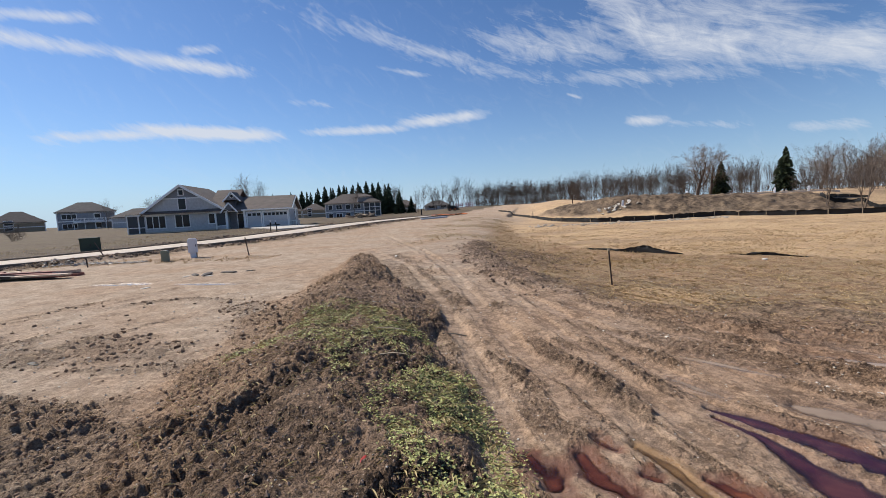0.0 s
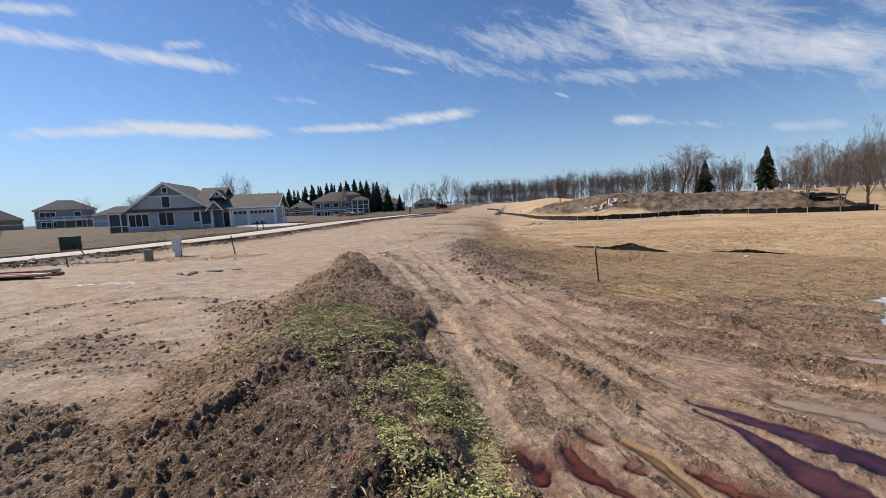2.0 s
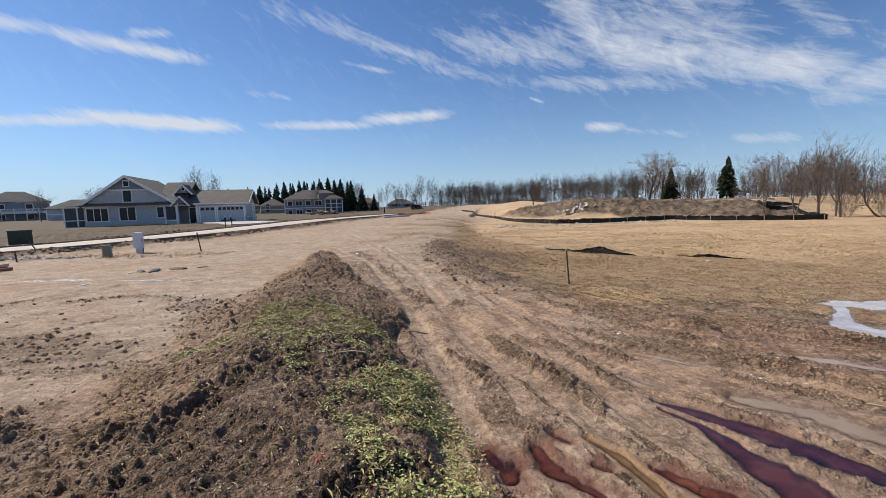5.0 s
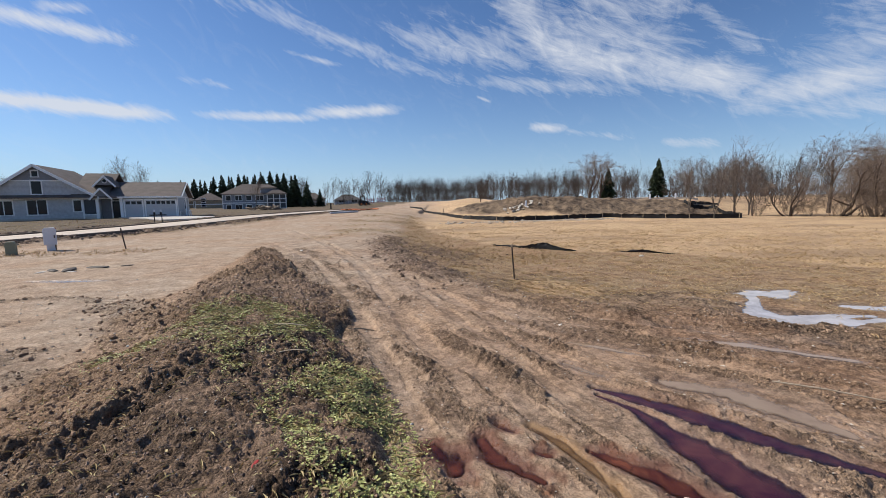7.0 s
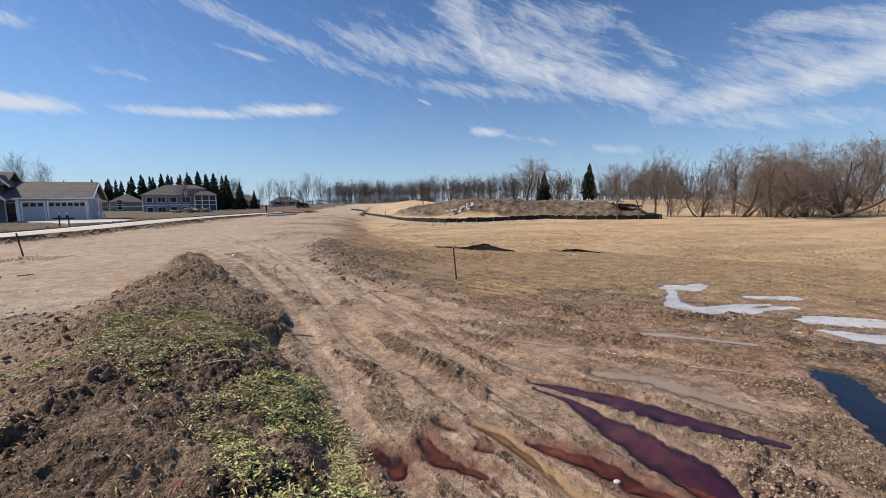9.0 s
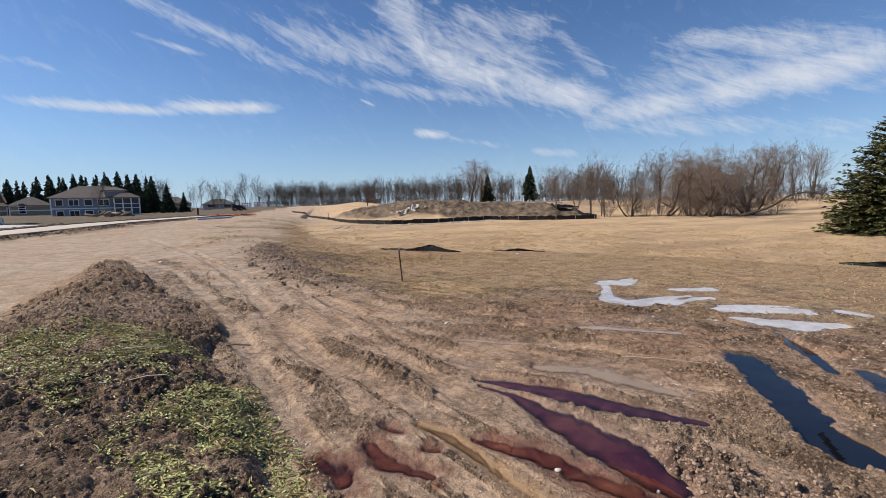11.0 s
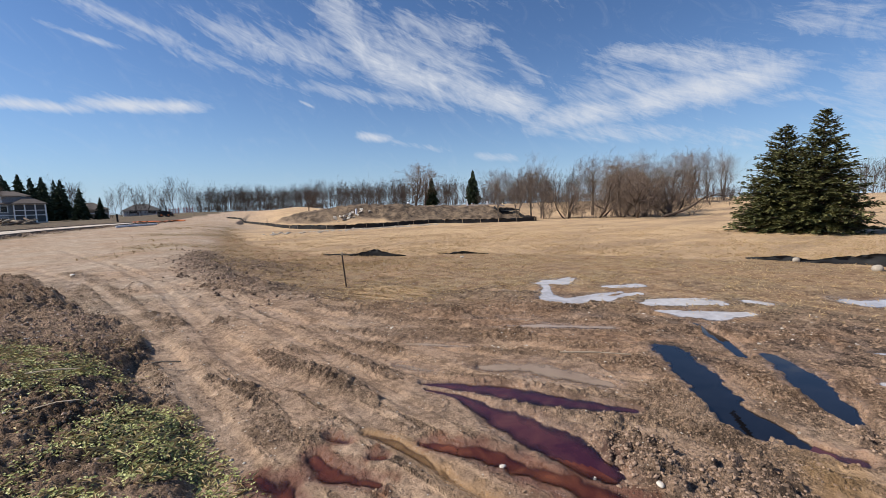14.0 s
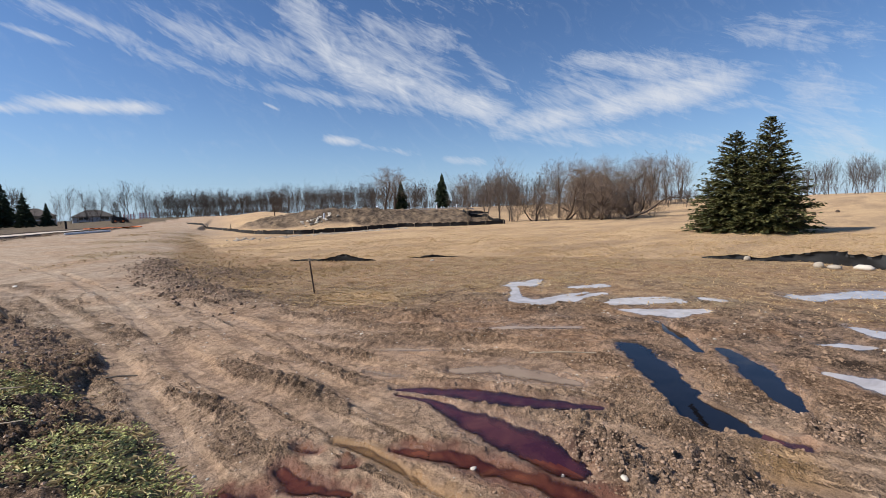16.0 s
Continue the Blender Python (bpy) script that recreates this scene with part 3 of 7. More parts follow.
clod_row(.60, (-5.00, 5.30, .16), (-3.70, 5.30, .25), (-2.60, 5.00, .30))
clod_row(.65, (-7.40, 9.60, .14), (-6.10, 9.90, .18), (-4.80, 9.30, .14))
clod_row(.60, (-8.20, 6.00, .10), (-7.20, 6.80, .14), (-6.80, 7.60, .10))
clod_row(.70, (6.60, 3.70, .25), (7.30, 2.70, .25), (7.60, 1.90, .25))
MEADOW = [(17.0, -30.0), (18.2, -4.0), (19.2, 4.6), (18.6, 6.0), (13.4, 14.9), (9.6, 18.2), (7.3, 21.2), (5.6, 30.0), (6.6, 50.0), (9.0, 66.0)]
DARK_SPOTS = [(2.88, 1.62, .26), (2.86, 1.28, .26), (3.16, 0.95, .28), (4.56, 0.49, .20), (-1.02, 6.75, .15), (-1.7, 10.7, .30)]


BROADER = dict(red=1.1, rust=0.95, ochre=0.9, dark=0.98, mud=1.1, pale=1.5)
HOLLOW = [(-1.72, 3.55), (-1.62, 3.10), (-1.28, 2.72), (-0.80, 2.56)]


def shape(x, y, lumps=True):
    """Height of the ground, and how much of each kind of cover lies there."""
    r = np.hypot(x, y)
    z = land(x, y)
    near = ss(60, 25, r)
    d, s, at = along(x, y, BERM)
    wob = 1 + 0.22 * fbm(x, y, 0.9, 21, 3)
    u = d / (np.where(s > 0, lerp_at(at, BERM_RIGHT), lerp_at(at, BERM_LEFT)) * wob)
    prof = np.where(s > 0, np.clip(1 - np.clip(u, 0, 1) ** 2.6, 0, 1), (1 - np.clip(u, 0, 1)) ** 1.35)
    high = lerp_at(at, BERM_HIGH)
    z = z + high * prof
    berm = ss(1.12, 0.86, u) * ss(0.0, 0.12, high)
    e, es, eat = along(x, y, PAD_EDGE)
    side = e * es
    # scraped-up earth along the edge of the track
    heap = np.exp(-((side + 0.1) / 0.75) ** 2) * ss(7.5, 10, y) * ss(27, 20, y) * ss(-0.35, 0.35, fbm(x, y, 3.0, 31, 3) + 0.28)
    heap2 = np.exp(-((x - 3.3) / 1.5) ** 2 - ((y - 17.5) / 3.4) ** 2)
    heap = np.maximum(heap, 0.9 * heap2)
    z = z + 0.24 * heap
    track = ss(0.9, 1.25, u) * ss(0.4, -0.8, side) * ss(-0.2, 0.4, s) * ss(30, 20, r)
    mead_d, mead_s, _ = along(x, y, MEADOW)
    md = mead_d * mead_s + 0.6 * fbm(x, y, 2.2, 41, 3) + 0.15 * fbm(x, y, 0.4, 42, 2)
    meadow = ss(-0.3, 0.9, md)
    field = ss(-0.4, 1.2, side) * (1 - meadow)
    az = np.degrees(np.arctan2(x, y))
    rd, rs, _ = along(x, y, ROAD)
    side_road = rd * rs
    lawn = ss(-2.6, -4.5, side_road + 0.6 * fbm(x, y, 4, 43, 3)) * ss(18, 24, r)
    heap_far = ss(0.28, 0.6, np.exp(-((((x - 33.0) * 0.82 - (y - 58.5) * 0.57)) / 20.0) ** 4 - ((((x - 33.0) * 0.57 + (y - 58.5) * 0.82) + 0.5) / 8.5) ** 2) + 0.25 * fbm(x, y, 5, 44, 4))
    far_dirt = ss(-6, 4, side_road) * ss(14, 9, az) * ss(40, 60, r) * ss(240, 170, r)
    meadow = meadow * (1 - heap_far) * (1 - 0.75 * far_dirt)
    brim = np.exp(-((side_road - 4.6) / 1.1) ** 2) * ss(14, 20, r) * ss(70, 50, r) * ss(-0.25, 0.15, fbm(x, y, 1.6, 100, 3))
    verge = np.exp(-((rd - ROAD_WIDE - 0.75) / 0.65) ** 2) * ss(12, 16, r) * ss(130, 90, r)
    # where the earth lies in lumps
    rough_left = ss(0.25, -0.15, y - 3.2 + 0.446 * (x + 1.9) + 0.35 * fbm(x, y, 0.8, 45, 3)) * ss(-0.9, -1.6, x) * ss(-9, -6, x)
    patch = ss(-0.25, 0.35, fbm(x, y, 1.1, 46, 3))
    cs, sn = 0.55, -0.83
    ridge = fbm(x * cs + y * sn, (-x * sn + y * cs) * 4.5, 1.6, 47, 3)
    fieldrough = field * ss(10.5, 7.5, r) * (0.25 + 0.75 * ss(-0.05, 0.35, ridge))
    strip = 0.35 * ss(0.1, 0.4, fbm(x, y, 0.8, 48, 3)) * track
    left_patch = ss(0.05, 0.35, fbm(x * 0.8 - y * 0.3, y + 0.2 * x, 1.7, 49, 4)) * ss(-1.5, -3.5, x) * ss(16, 9, r)
    crest = np.where(s < 0, ss(0.95, 0.30, u), 1.0)
    rough = np.clip(berm * (0.25 + 0.75 * crest * (0.55 + 0.45 * patch)) + heap + fieldrough * 0.8 + rough_left + 0.55 * strip + 0.6 * left_patch + 0.8 * verge, 0, 1)
    z = z + 0.030 * ridge * field * ss(14, 10, r) + 0.055 * fieldrough * ss(0.1, 0.5, ridge)
    lane = side + 0.12 * fbm(x, y, 2.5, 70, 2)
    run = eat * 6.0
    comb_a = fbm(lane * 7.0, run * 0.45, 1.0, 72, 3)
    comb_b = fbm(lane * 22.0, run * 1.6, 1.0, 73, 3)
    z = z + track * (0.011 * comb_a + 0.007 * comb_b)
    strips = track * ss(0.06, 0.16, comb_a + 0.25 * fbm(x, y, 0.45, 78, 3)) * ss(-0.12, 0.06, fbm(x, y, 1.3, 74, 3)) * ss(22, 12, r)
    rough = np.clip(rough + 0.8 * strips, 0, 1)
    wheel = along(x, y, [(7.4, 2.2), (5.2, 4.0), (3.5, 5.7), (2.3, 8.4)])
    comb_c = fbm(wheel[0] * wheel[1] * 3.2, wheel[2] * 1.6, 1.0, 75, 3)
    worked = ss(-0.9, 0.3, side) * (1 - meadow) * ss(13, 9, r)
    z = z + worked * 0.045 * comb_c
    rows = worked * ss(-0.15, 0.03, comb_c + 0.45 * fbm(x, y, 0.5, 76, 3))
    rough = np.clip(rough * (1 - 0.85 * worked) + 0.55 * rows, 0, 1)
    ragged = fbm(x, y, 0.35, 62, 3)
    for strength, pts in ROWS:
        q, _, qa = along(x, y, pts)
        w = lerp_at(qa, [p[2] for p in pts])
        row = strength * ss(1.5, 0.7, q / w + 0.75 * ragged)
        rough = np.maximum(rough, row)
        z = z + 0.022 * row * ss(1.4, 0.2, q / w)
    wet = np.maximum(0.45 * track * ss(0.05, -0.25, comb_a), 0.5 * worked * (1 - rows) * ss(-0.2, 0.2, fbm(x, y, 1.4, 77, 3)))
    smooth_ = 0.0 * x
    for half, deep, pts in RUTS:
        q, qs, _ = along(x, y, pts)
        q = q + 0.06 * fbm(x, y, 0.5, 61, 2)
        groove, lip = ss(half, half * 0.45, q), np.exp(-((q - half * 1.5) / (half * 0.5)) ** 2)
        z = z - 0.6 * deep * groove + 0.010 * lip * (0.3 + patch)
        rough = np.clip(rough * (1 - 0.9 * groove) + 0.45 * lip * patch * ss(14, 9, r), 0, 1)
        wet = np.maximum(wet, 0.50 * groove * ss(-0.5, 0.5, x))
        smooth_ = np.maximum(smooth_, groove)
    # cleat marks of a digger's track
    tx, ty = x - 0.52, y - 4.45
    lo, la = tx * -0.215 + ty * 0.977, tx * 0.977 + ty * 0.215
    cleats = ss(0.50, 0.40, np.abs(lo)) * ss(0.13, 0.11, np.abs(la + 0.03 * np.sin(lo * 9))) * ss(0.0, 0.5, np.sin(lo * 100))
    rough = rough * (1 - ss(0.50, 0.40, np.abs(lo)) * ss(0.17, 0.13, np.abs(la)))
    z = z - 0.020 * cleats
    cx, _, _ = along(x, y, [(-1.2, 19.9), (0.1, 14.0), (0.75, 12.2), (1.6, 10.5), (2.2, 9.1)])
    crack = np.exp(-((cx + 0.03 * fbm(x, y, 0.3, 71, 2)) / 0.045) ** 2)
    z = z - 0.05 * crack
    pit = np.zeros_like(x)
    hol, _, _ = along(x, y, HOLLOW)
    z = z - 0.09 * ss(0.36, 0.12, hol + 0.10 * fbm(x, y, 0.4, 98, 3))
    for px, py, pr in DARK_SPOTS[4:]:
        pit = pit + np.exp(-((x - px) ** 2 + (y - py) ** 2) / (pr * pr))
    z = z - 0.14 * pit
    if lumps:
        amp = rough * (0.5 + 0.5 * patch) * near * np.where(r < 9, 1.0, 1.3)
        z = z + (0.020 + 0.050 * berm + 0.03 * heap) * fbm(x, y, 0.55, 51, 4) * rough
        z = z + amp * (1 + 0.5 * np.maximum(berm, rough_left)) * ((0.012 + 0.012 * berm + 0.02 * rough_left) * clods(x, y, 0.20, 52) + 0.040 * clods(x, y, 0.085, 55) + 0.036 * clods(x + 3.3, y, 0.050, 58) + 0.018 * clods(x + 1.7, y + 2.2, 0.032, 60) * ss(7, 4, r))
        z = z + 0.012 * fbm(x, y, 0.6, 63, 3) * near + 0.005 * fbm(x, y, 0.09, 64, 3, 0.6) * ss(14, 7, r) * (0.3 + rough) * (1 - 0.7 * smooth_)
        # single clods strewn over the smooth ground
        few = ss(0.05, 0.35, fbm(x, y, 0.7, 96, 3)) * (1 - rough) * (1 - 0.8 * smooth_)
        z = z + (0.012 * clods(x, y, 0.08, 95) + 0.008 * clods(x, y, 0.04, 99)) * ss(22, 12, r) * few
        z = z + heap_far * (0.42 * fbm(x, y, 2.4, 65, 4, 0.6) + 0.35 * clods(x, y, 1.1, 86)) + 0.07 * meadow * fbm(x, y, 1.2, 66, 4) + 0.05 * field * fbm(x, y, 0.7, 68, 4) * ss(6, 10, r) + 0.10 * lawn * fbm(x, y, 2.5, 69, 4) + 0.22 * verge * ss(-0.3, 0.5, fbm(x, y, 1.1, 67, 3))
    rust, ochre = 0.0 * x, 0.7 * ss(0.5, 0.1, np.hypot(x - 3.74, (y - 0.62) * 1.2) + 0.25 * fbm(x, y, 0.3, 89, 3))
    basins = []
    for kind, deep, pts in PUDDLES:
        cxm, cym = np.mean([p[0] for p in pts]), np.mean([p[1] for p in pts])
        sel = np.flatnonzero(np.hypot(x - cxm, y - cym) < 3.2)
        if not len(sel):
            continue
        px, py = x[sel], y[sel]
        level = puddle_level(pts)
        q, _, qa = along(px, py, pts)
        w = lerp_at(qa, [p[2] for p in pts]) * BROADER[kind]
        soft = kind in ("rust", "ochre")
        q = q + w * ((0.75 if soft else 0.44) * fbm(px, py, 0.28, 81, 3) + (0.35 if soft else 0.32) * fbm(px, py, 0.08, 82, 3, 0.65))
        close = q < 2.8 * w + 0.2
        sel, px, py, q, w = sel[close], px[close], py[close], q[close], w[close]
        blend = ss((1.5 if kind == "dark" else 1.9 if kind == "red" else 2.3) * w + 0.02, 1.05 * w, q)
        lift = 0.004 if kind in ("pale", "mud") else 0.012 if kind == "dark" else 0.006
        zz = z[sel]
        zz = zz + (level + lift + (0.28 if kind in ("dark", "red") else 0.10) * (zz - level) - zz) * blend * 0.95
        z[sel] = np.where((q > 1.3 * w) & (q < 2.6 * w), np.maximum(zz, level + 0.002), zz)
        basins.append((kind, deep, level, sel, px, py, q, w))
    for kind, deep, level, sel, px, py, q, w in basins:
        basin = ss(1.3 * w, (-0.1 if kind in ("red", "rust", "ochre") else 0.35) * w, q)
        z[sel] = np.where(q < 1.3 * w, np.minimum(z[sel], level + 0.006 - (0.6 * deep + 0.024) * basin), z[sel])
        wet[sel] = np.maximum(wet[sel], ss(1.9 * w + 0.06, 1.0 * w, q))
        if kind == "ochre":
            ochre[sel] = np.maximum(ochre[sel], 0.8 * ss(2.6 * w, 0.6 * w, q + 0.05 * fbm(px, py, 0.15, 85, 3)))
        if kind in ("rust", "red"):
            stain = q + 0.14 * fbm(px, py, 0.20, 84, 4, 0.6)
            rust[sel] = np.maximum(rust[sel], ss(2.0 * w + 0.05, 0.5 * w, stain) * (0.90 if kind == "rust" else 0.30))
    spots = 0.0 * x
    for px, py, pr in DARK_SPOTS:
        spots = np.maximum(spots, ss(1.3, 0.6, np.hypot(x - px, y - py) / pr + 0.5 * fbm(x, y, 0.3, 83, 3)))
    rough = np.maximum(rough, 0.9 * spots)
    z = z + 0.07 * spots * (y < 2.5) * (0.3 + clods(x, y, 0.10, 88) + 0.5 * clods(x, y, 0.05, 80))
    wet = np.maximum(wet, 0.35 * spots)
    damp = ss(0.0, 0.4, fbm(x, y, 2.4, 91, 4)) * field * ss(16, 10, r)
    wet = np.clip(np.maximum(wet, 0.35 * damp), 0, 1)
    stubble = field * ss(7.5, 11.0, r + 1.4 * fbm(x, y, 1.5, 92, 3)) * (0.6 + 0.4 * ss(-0.3, 0.3, fbm(x, y, 1.6, 93, 4)))
    straw = np.exp(-(((x - 4.75) / 1.15) ** 2 + ((y - 9.1) / 1.1) ** 2))
    bank = ss(5, 2, np.abs(side + 1.5)) * ss(20, 26, r) * ss(70, 55, r) * ss(-0.05, 0.25, fbm(x, y, 2.6, 99, 4))
    stubble = np.clip(stubble + straw + 0.85 * bank + 0.7 * brim + 0.6 * heap_far * ss(0.0, 0.2, fbm(x, y, 2.2, 101, 3)), 0, 1)
    meadow = np.maximum(meadow, 0.9 * ss(0.22, 0.55, straw + 0.35 * fbm(x, y, 0.5, 94, 4)))
    # dark berm soil, painted paler on the left flank where the sun falls
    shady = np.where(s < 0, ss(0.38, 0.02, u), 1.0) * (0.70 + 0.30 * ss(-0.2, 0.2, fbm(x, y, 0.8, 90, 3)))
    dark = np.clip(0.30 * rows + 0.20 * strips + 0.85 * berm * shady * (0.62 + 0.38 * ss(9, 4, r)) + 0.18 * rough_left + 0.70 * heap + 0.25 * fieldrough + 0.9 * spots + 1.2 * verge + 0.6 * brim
                   + heap_far * (0.62 + 0.38 * ss(-0.15, 0.1, fbm(x, y, 3.0, 87, 4))) + 0.20 * left_patch + field * ss(24, 14, r) * (0.05 + 0.36 * ss(0.0, 0.3, fbm(x, y, 0.9, 97, 4))) + 0.2 * strip + 0.7 * crack
                   + 0.55 * field * ss(6.0, 8.0, r) * ss(15, 10, r) * ss(-0.2, 0.15, fbm(x, y, 1.1, 102, 4)) * (1 - straw) + 0.34 * rough * track + 0.04 * rough * worked, 0, 1)
    dry = np.clip((1 - field) * (1 - 0.5 * berm) * (0.55 + 0.45 * np.maximum(ss(1.0, -1.0, x), ss(7, 12, r))) + 0.5 * far_dirt, 0, 1)
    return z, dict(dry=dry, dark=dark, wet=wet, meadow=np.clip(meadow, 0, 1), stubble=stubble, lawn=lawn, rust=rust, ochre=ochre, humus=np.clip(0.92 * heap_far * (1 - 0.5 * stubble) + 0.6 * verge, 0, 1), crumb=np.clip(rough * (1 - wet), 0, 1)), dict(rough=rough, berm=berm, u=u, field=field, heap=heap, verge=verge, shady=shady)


def puddle_level(pts):
    a = np.array([p[:2] for p in pts], float)
    return float(np.mean(land(a[:, 0], a[:, 1]))) - 0.02


SHEET = {}


def sheet(x, y):
    """Height and cover of the finished ground sheet at any spots."""
    x, y = np.asarray(x, float), np.asarray(y, float)
    a = np.degrees(np.arctan2(x, y))
    a = np.where(a < -54.0, a + 360.0, a)
    az, rad = SHEET["az"], SHEET["rad"]
    i, j = np.interp(np.hypot(x, y), rad, np.arange(len(rad))), np.interp(a, az, np.arange(len(az)))
    i0, j0 = np.minimum(i.astype(int), len(rad) - 2), np.minimum(j.astype(int), len(az) - 2)
    fi, fj = i - i0, j - j0

    def pick(g):
        return (g[i0, j0] * (1 - fj) + g[i0, j0 + 1] * fj) * (1 - fi) + (g[i0 + 1, j0] * (1 - fj) + g[i0 + 1, j0 + 1] * fj) * fi

    return pick(SHEET["z"]), {k: pick(g) for k, g in SHEET["cover"].items()}, {k: pick(g) for k, g in SHEET["zone"].items()}


def ground_z(x, y):
    return float(sheet([x], [y])[0][0])


# ---- builders ----
class Shape:
    """A mesh in the making: corners and faces, from boxes, prisms, tubes and sheets."""

    def __init__(self):
        self.v, self.f = [], []

    def add(self, vs, fs):
        n = len(self.v)
        self.v += [tuple(p) for p in vs]
        self.f += [tuple(i + n for i in f) for f in fs]
        return self

    def box(self, x0, y0, z0, x1, y1, z1):
        vs = [(x0, y0, z0), (x1, y0, z0), (x1, y1, z0), (x0, y1, z0), (x0, y0, z1), (x1, y0, z1), (x1, y1, z1), (x0, y1, z1)]
        return self.add(vs, [(0, 3, 2, 1), (4, 5, 6, 7), (0, 1, 5, 4), (1, 2, 6, 5), (2, 3, 7, 6), (3, 0, 4, 7)])

    def beam(self, a, b, w, h):
        """A square bar from a to b, w wide and h deep."""
        a, b = Vector(a), Vector(b)
        d = (b - a).normalized()
        s = d.cross(Vector((0, 0, 1)))
        s = s.normalized() if s.length > 1e-4 else Vector((1, 0, 0))
        t = s.cross(d)
        vs = [p + s * (w / 2 * i) + t * (h / 2 * j) for p in (a, b) for i, j in ((-1, -1), (1, -1), (1, 1), (-1, 1))]
        return self.add(vs, [(0, 3, 2, 1), (4, 5, 6, 7), (0, 1, 5, 4), (1, 2, 6, 5), (2, 3, 7, 6), (3, 0, 4, 7)])

    def prism(self, outline, axis, a, b):
        """An outline of (p, z) pushed along x or y from a to b."""
        n = len(outline)
        at = (lambda p, q, z: (q, p, z)) if axis == "x" else (lambda p, q, z: (p, q, z))
        vs = [at(p, a, z) for p, z in outline] + [at(p, b, z) for p, z in outline]
        fs = [tuple(range(n))[::-1], tuple(range(n, 2 * n))] + [(k, (k + 1) % n, n + (k + 1) % n, n + k) for k in range(n)]
        return self.add(vs, fs)

    def tube(self, pts, radii, sides=5, cap=True):
        pts = [Vector(p) for p in pts]
        rings, n = [], len(self.v)
        for k, p in enumerate(pts):
            d = (pts[min(k + 1, len(pts) - 1)] - pts[max(k - 1, 0)]).normalized()
            s = d.cross(Vector((0.3, 0.1, 1))).normalized() if abs(d.z) < 0.95 else d.cross(Vector((1, 0, 0))).normalized()
            t = s.cross(d)
            for q in range(sides):
                a = 2 * math.pi * q / sides
                self.v.append(tuple(p + (s * math.cos(a) + t * math.sin(a)) * radii[k]))
        for k in range(len(pts) - 1):
            for q in range(sides):
                a, b = n + k * sides + q, n + k * sides + (q + 1) % sides
                self.f.append((a, b, b + sides, a + sides))
        if cap:
            self.f.append(tuple(n + q for q in range(sides))[::-1])
            self.f.append(tuple(n + (len(pts) - 1) * sides + q for q in range(sides)))
        return self

    def turn(self, profile, sides=12, at=(0, 0)):
        """A turned form from (radius, height) pairs."""
        n = len(self.v)
        for r, z in profile:
            for q in range(sides):
                a = 2 * math.pi * q / sides
                self.v.append((at[0] + r * math.cos(a), at[1] + r * math.sin(a), z))
        for k in range(len(profile) - 1):
            for q in range(sides):
                a, b = n + k * sides + q, n + k * sides + (q + 1) % sides
                self.f.append((a, b, b + sides, a + sides))
        self.f.append(tuple(n + q for q in range(sides))[::-1])
        self.f.append(tuple(n + (len(profile) - 1) * sides + q for q in range(sides)))
        return self


def mesh_of(name, shape_, material, smooth=False, bevel=0.0):
    me = bpy.data.meshes.new(name)
    me.from_pydata(shape_.v, [], shape_.f)
    if bevel:
        bm = bmesh.new()
        bm.from_mesh(me)
        bmesh.ops.bevel(bm, geom=bm.edges[:], offset=bevel, segments=2, affect="EDGES", profile=0.6)
        bm.to_mesh(me)
        bm.free()
    me.materials.append(material)
    me.polygons.foreach_set("use_smooth", np.full(len(me.polygons), smooth))
    me.update()
    return me


def part(name, shape_, material, parent, label="", smooth=False, bevel=0.0):
    ob = new(name, mesh_of(name, shape_, material, smooth, bevel))
    ob.parent = parent
    return tagged(ob, label)


def thing(name, label, category, x, y, z=None, rz=0.0, group=""):
    ob = new(name)
    ob.empty_display_size = 0.2
    ob.matrix_basis = pose(x, y, ground_z(x, y) if z is None else z, 0, 0, rz)
    return tagged(ob, label, category, group)


def arrays_object(name, verts, tris, material, smooth=False):
    """One mesh from arrays of corners and of triangles or quads."""
    me = bpy.data.meshes.new(name)
    n, k = tris.shape
    me.vertices.add(len(verts))
    me.vertices.foreach_set("co", np.ascontiguousarray(verts, np.float32).ravel())
    me.loops.add(n * k)
    me.loops.foreach_set("vertex_index", np.ascontiguousarray(tris, np.int32).ravel())
    me.polygons.add(n)
    me.polygons.foreach_set("loop_start", np.arange(0, n * k, k, dtype=np.int32))
    me.polygons.foreach_set("use_smooth", np.full(n, smooth))
    me.update(calc_edges=True)
    me.validate()
    me.materials.append(material)
    return new(name, me)


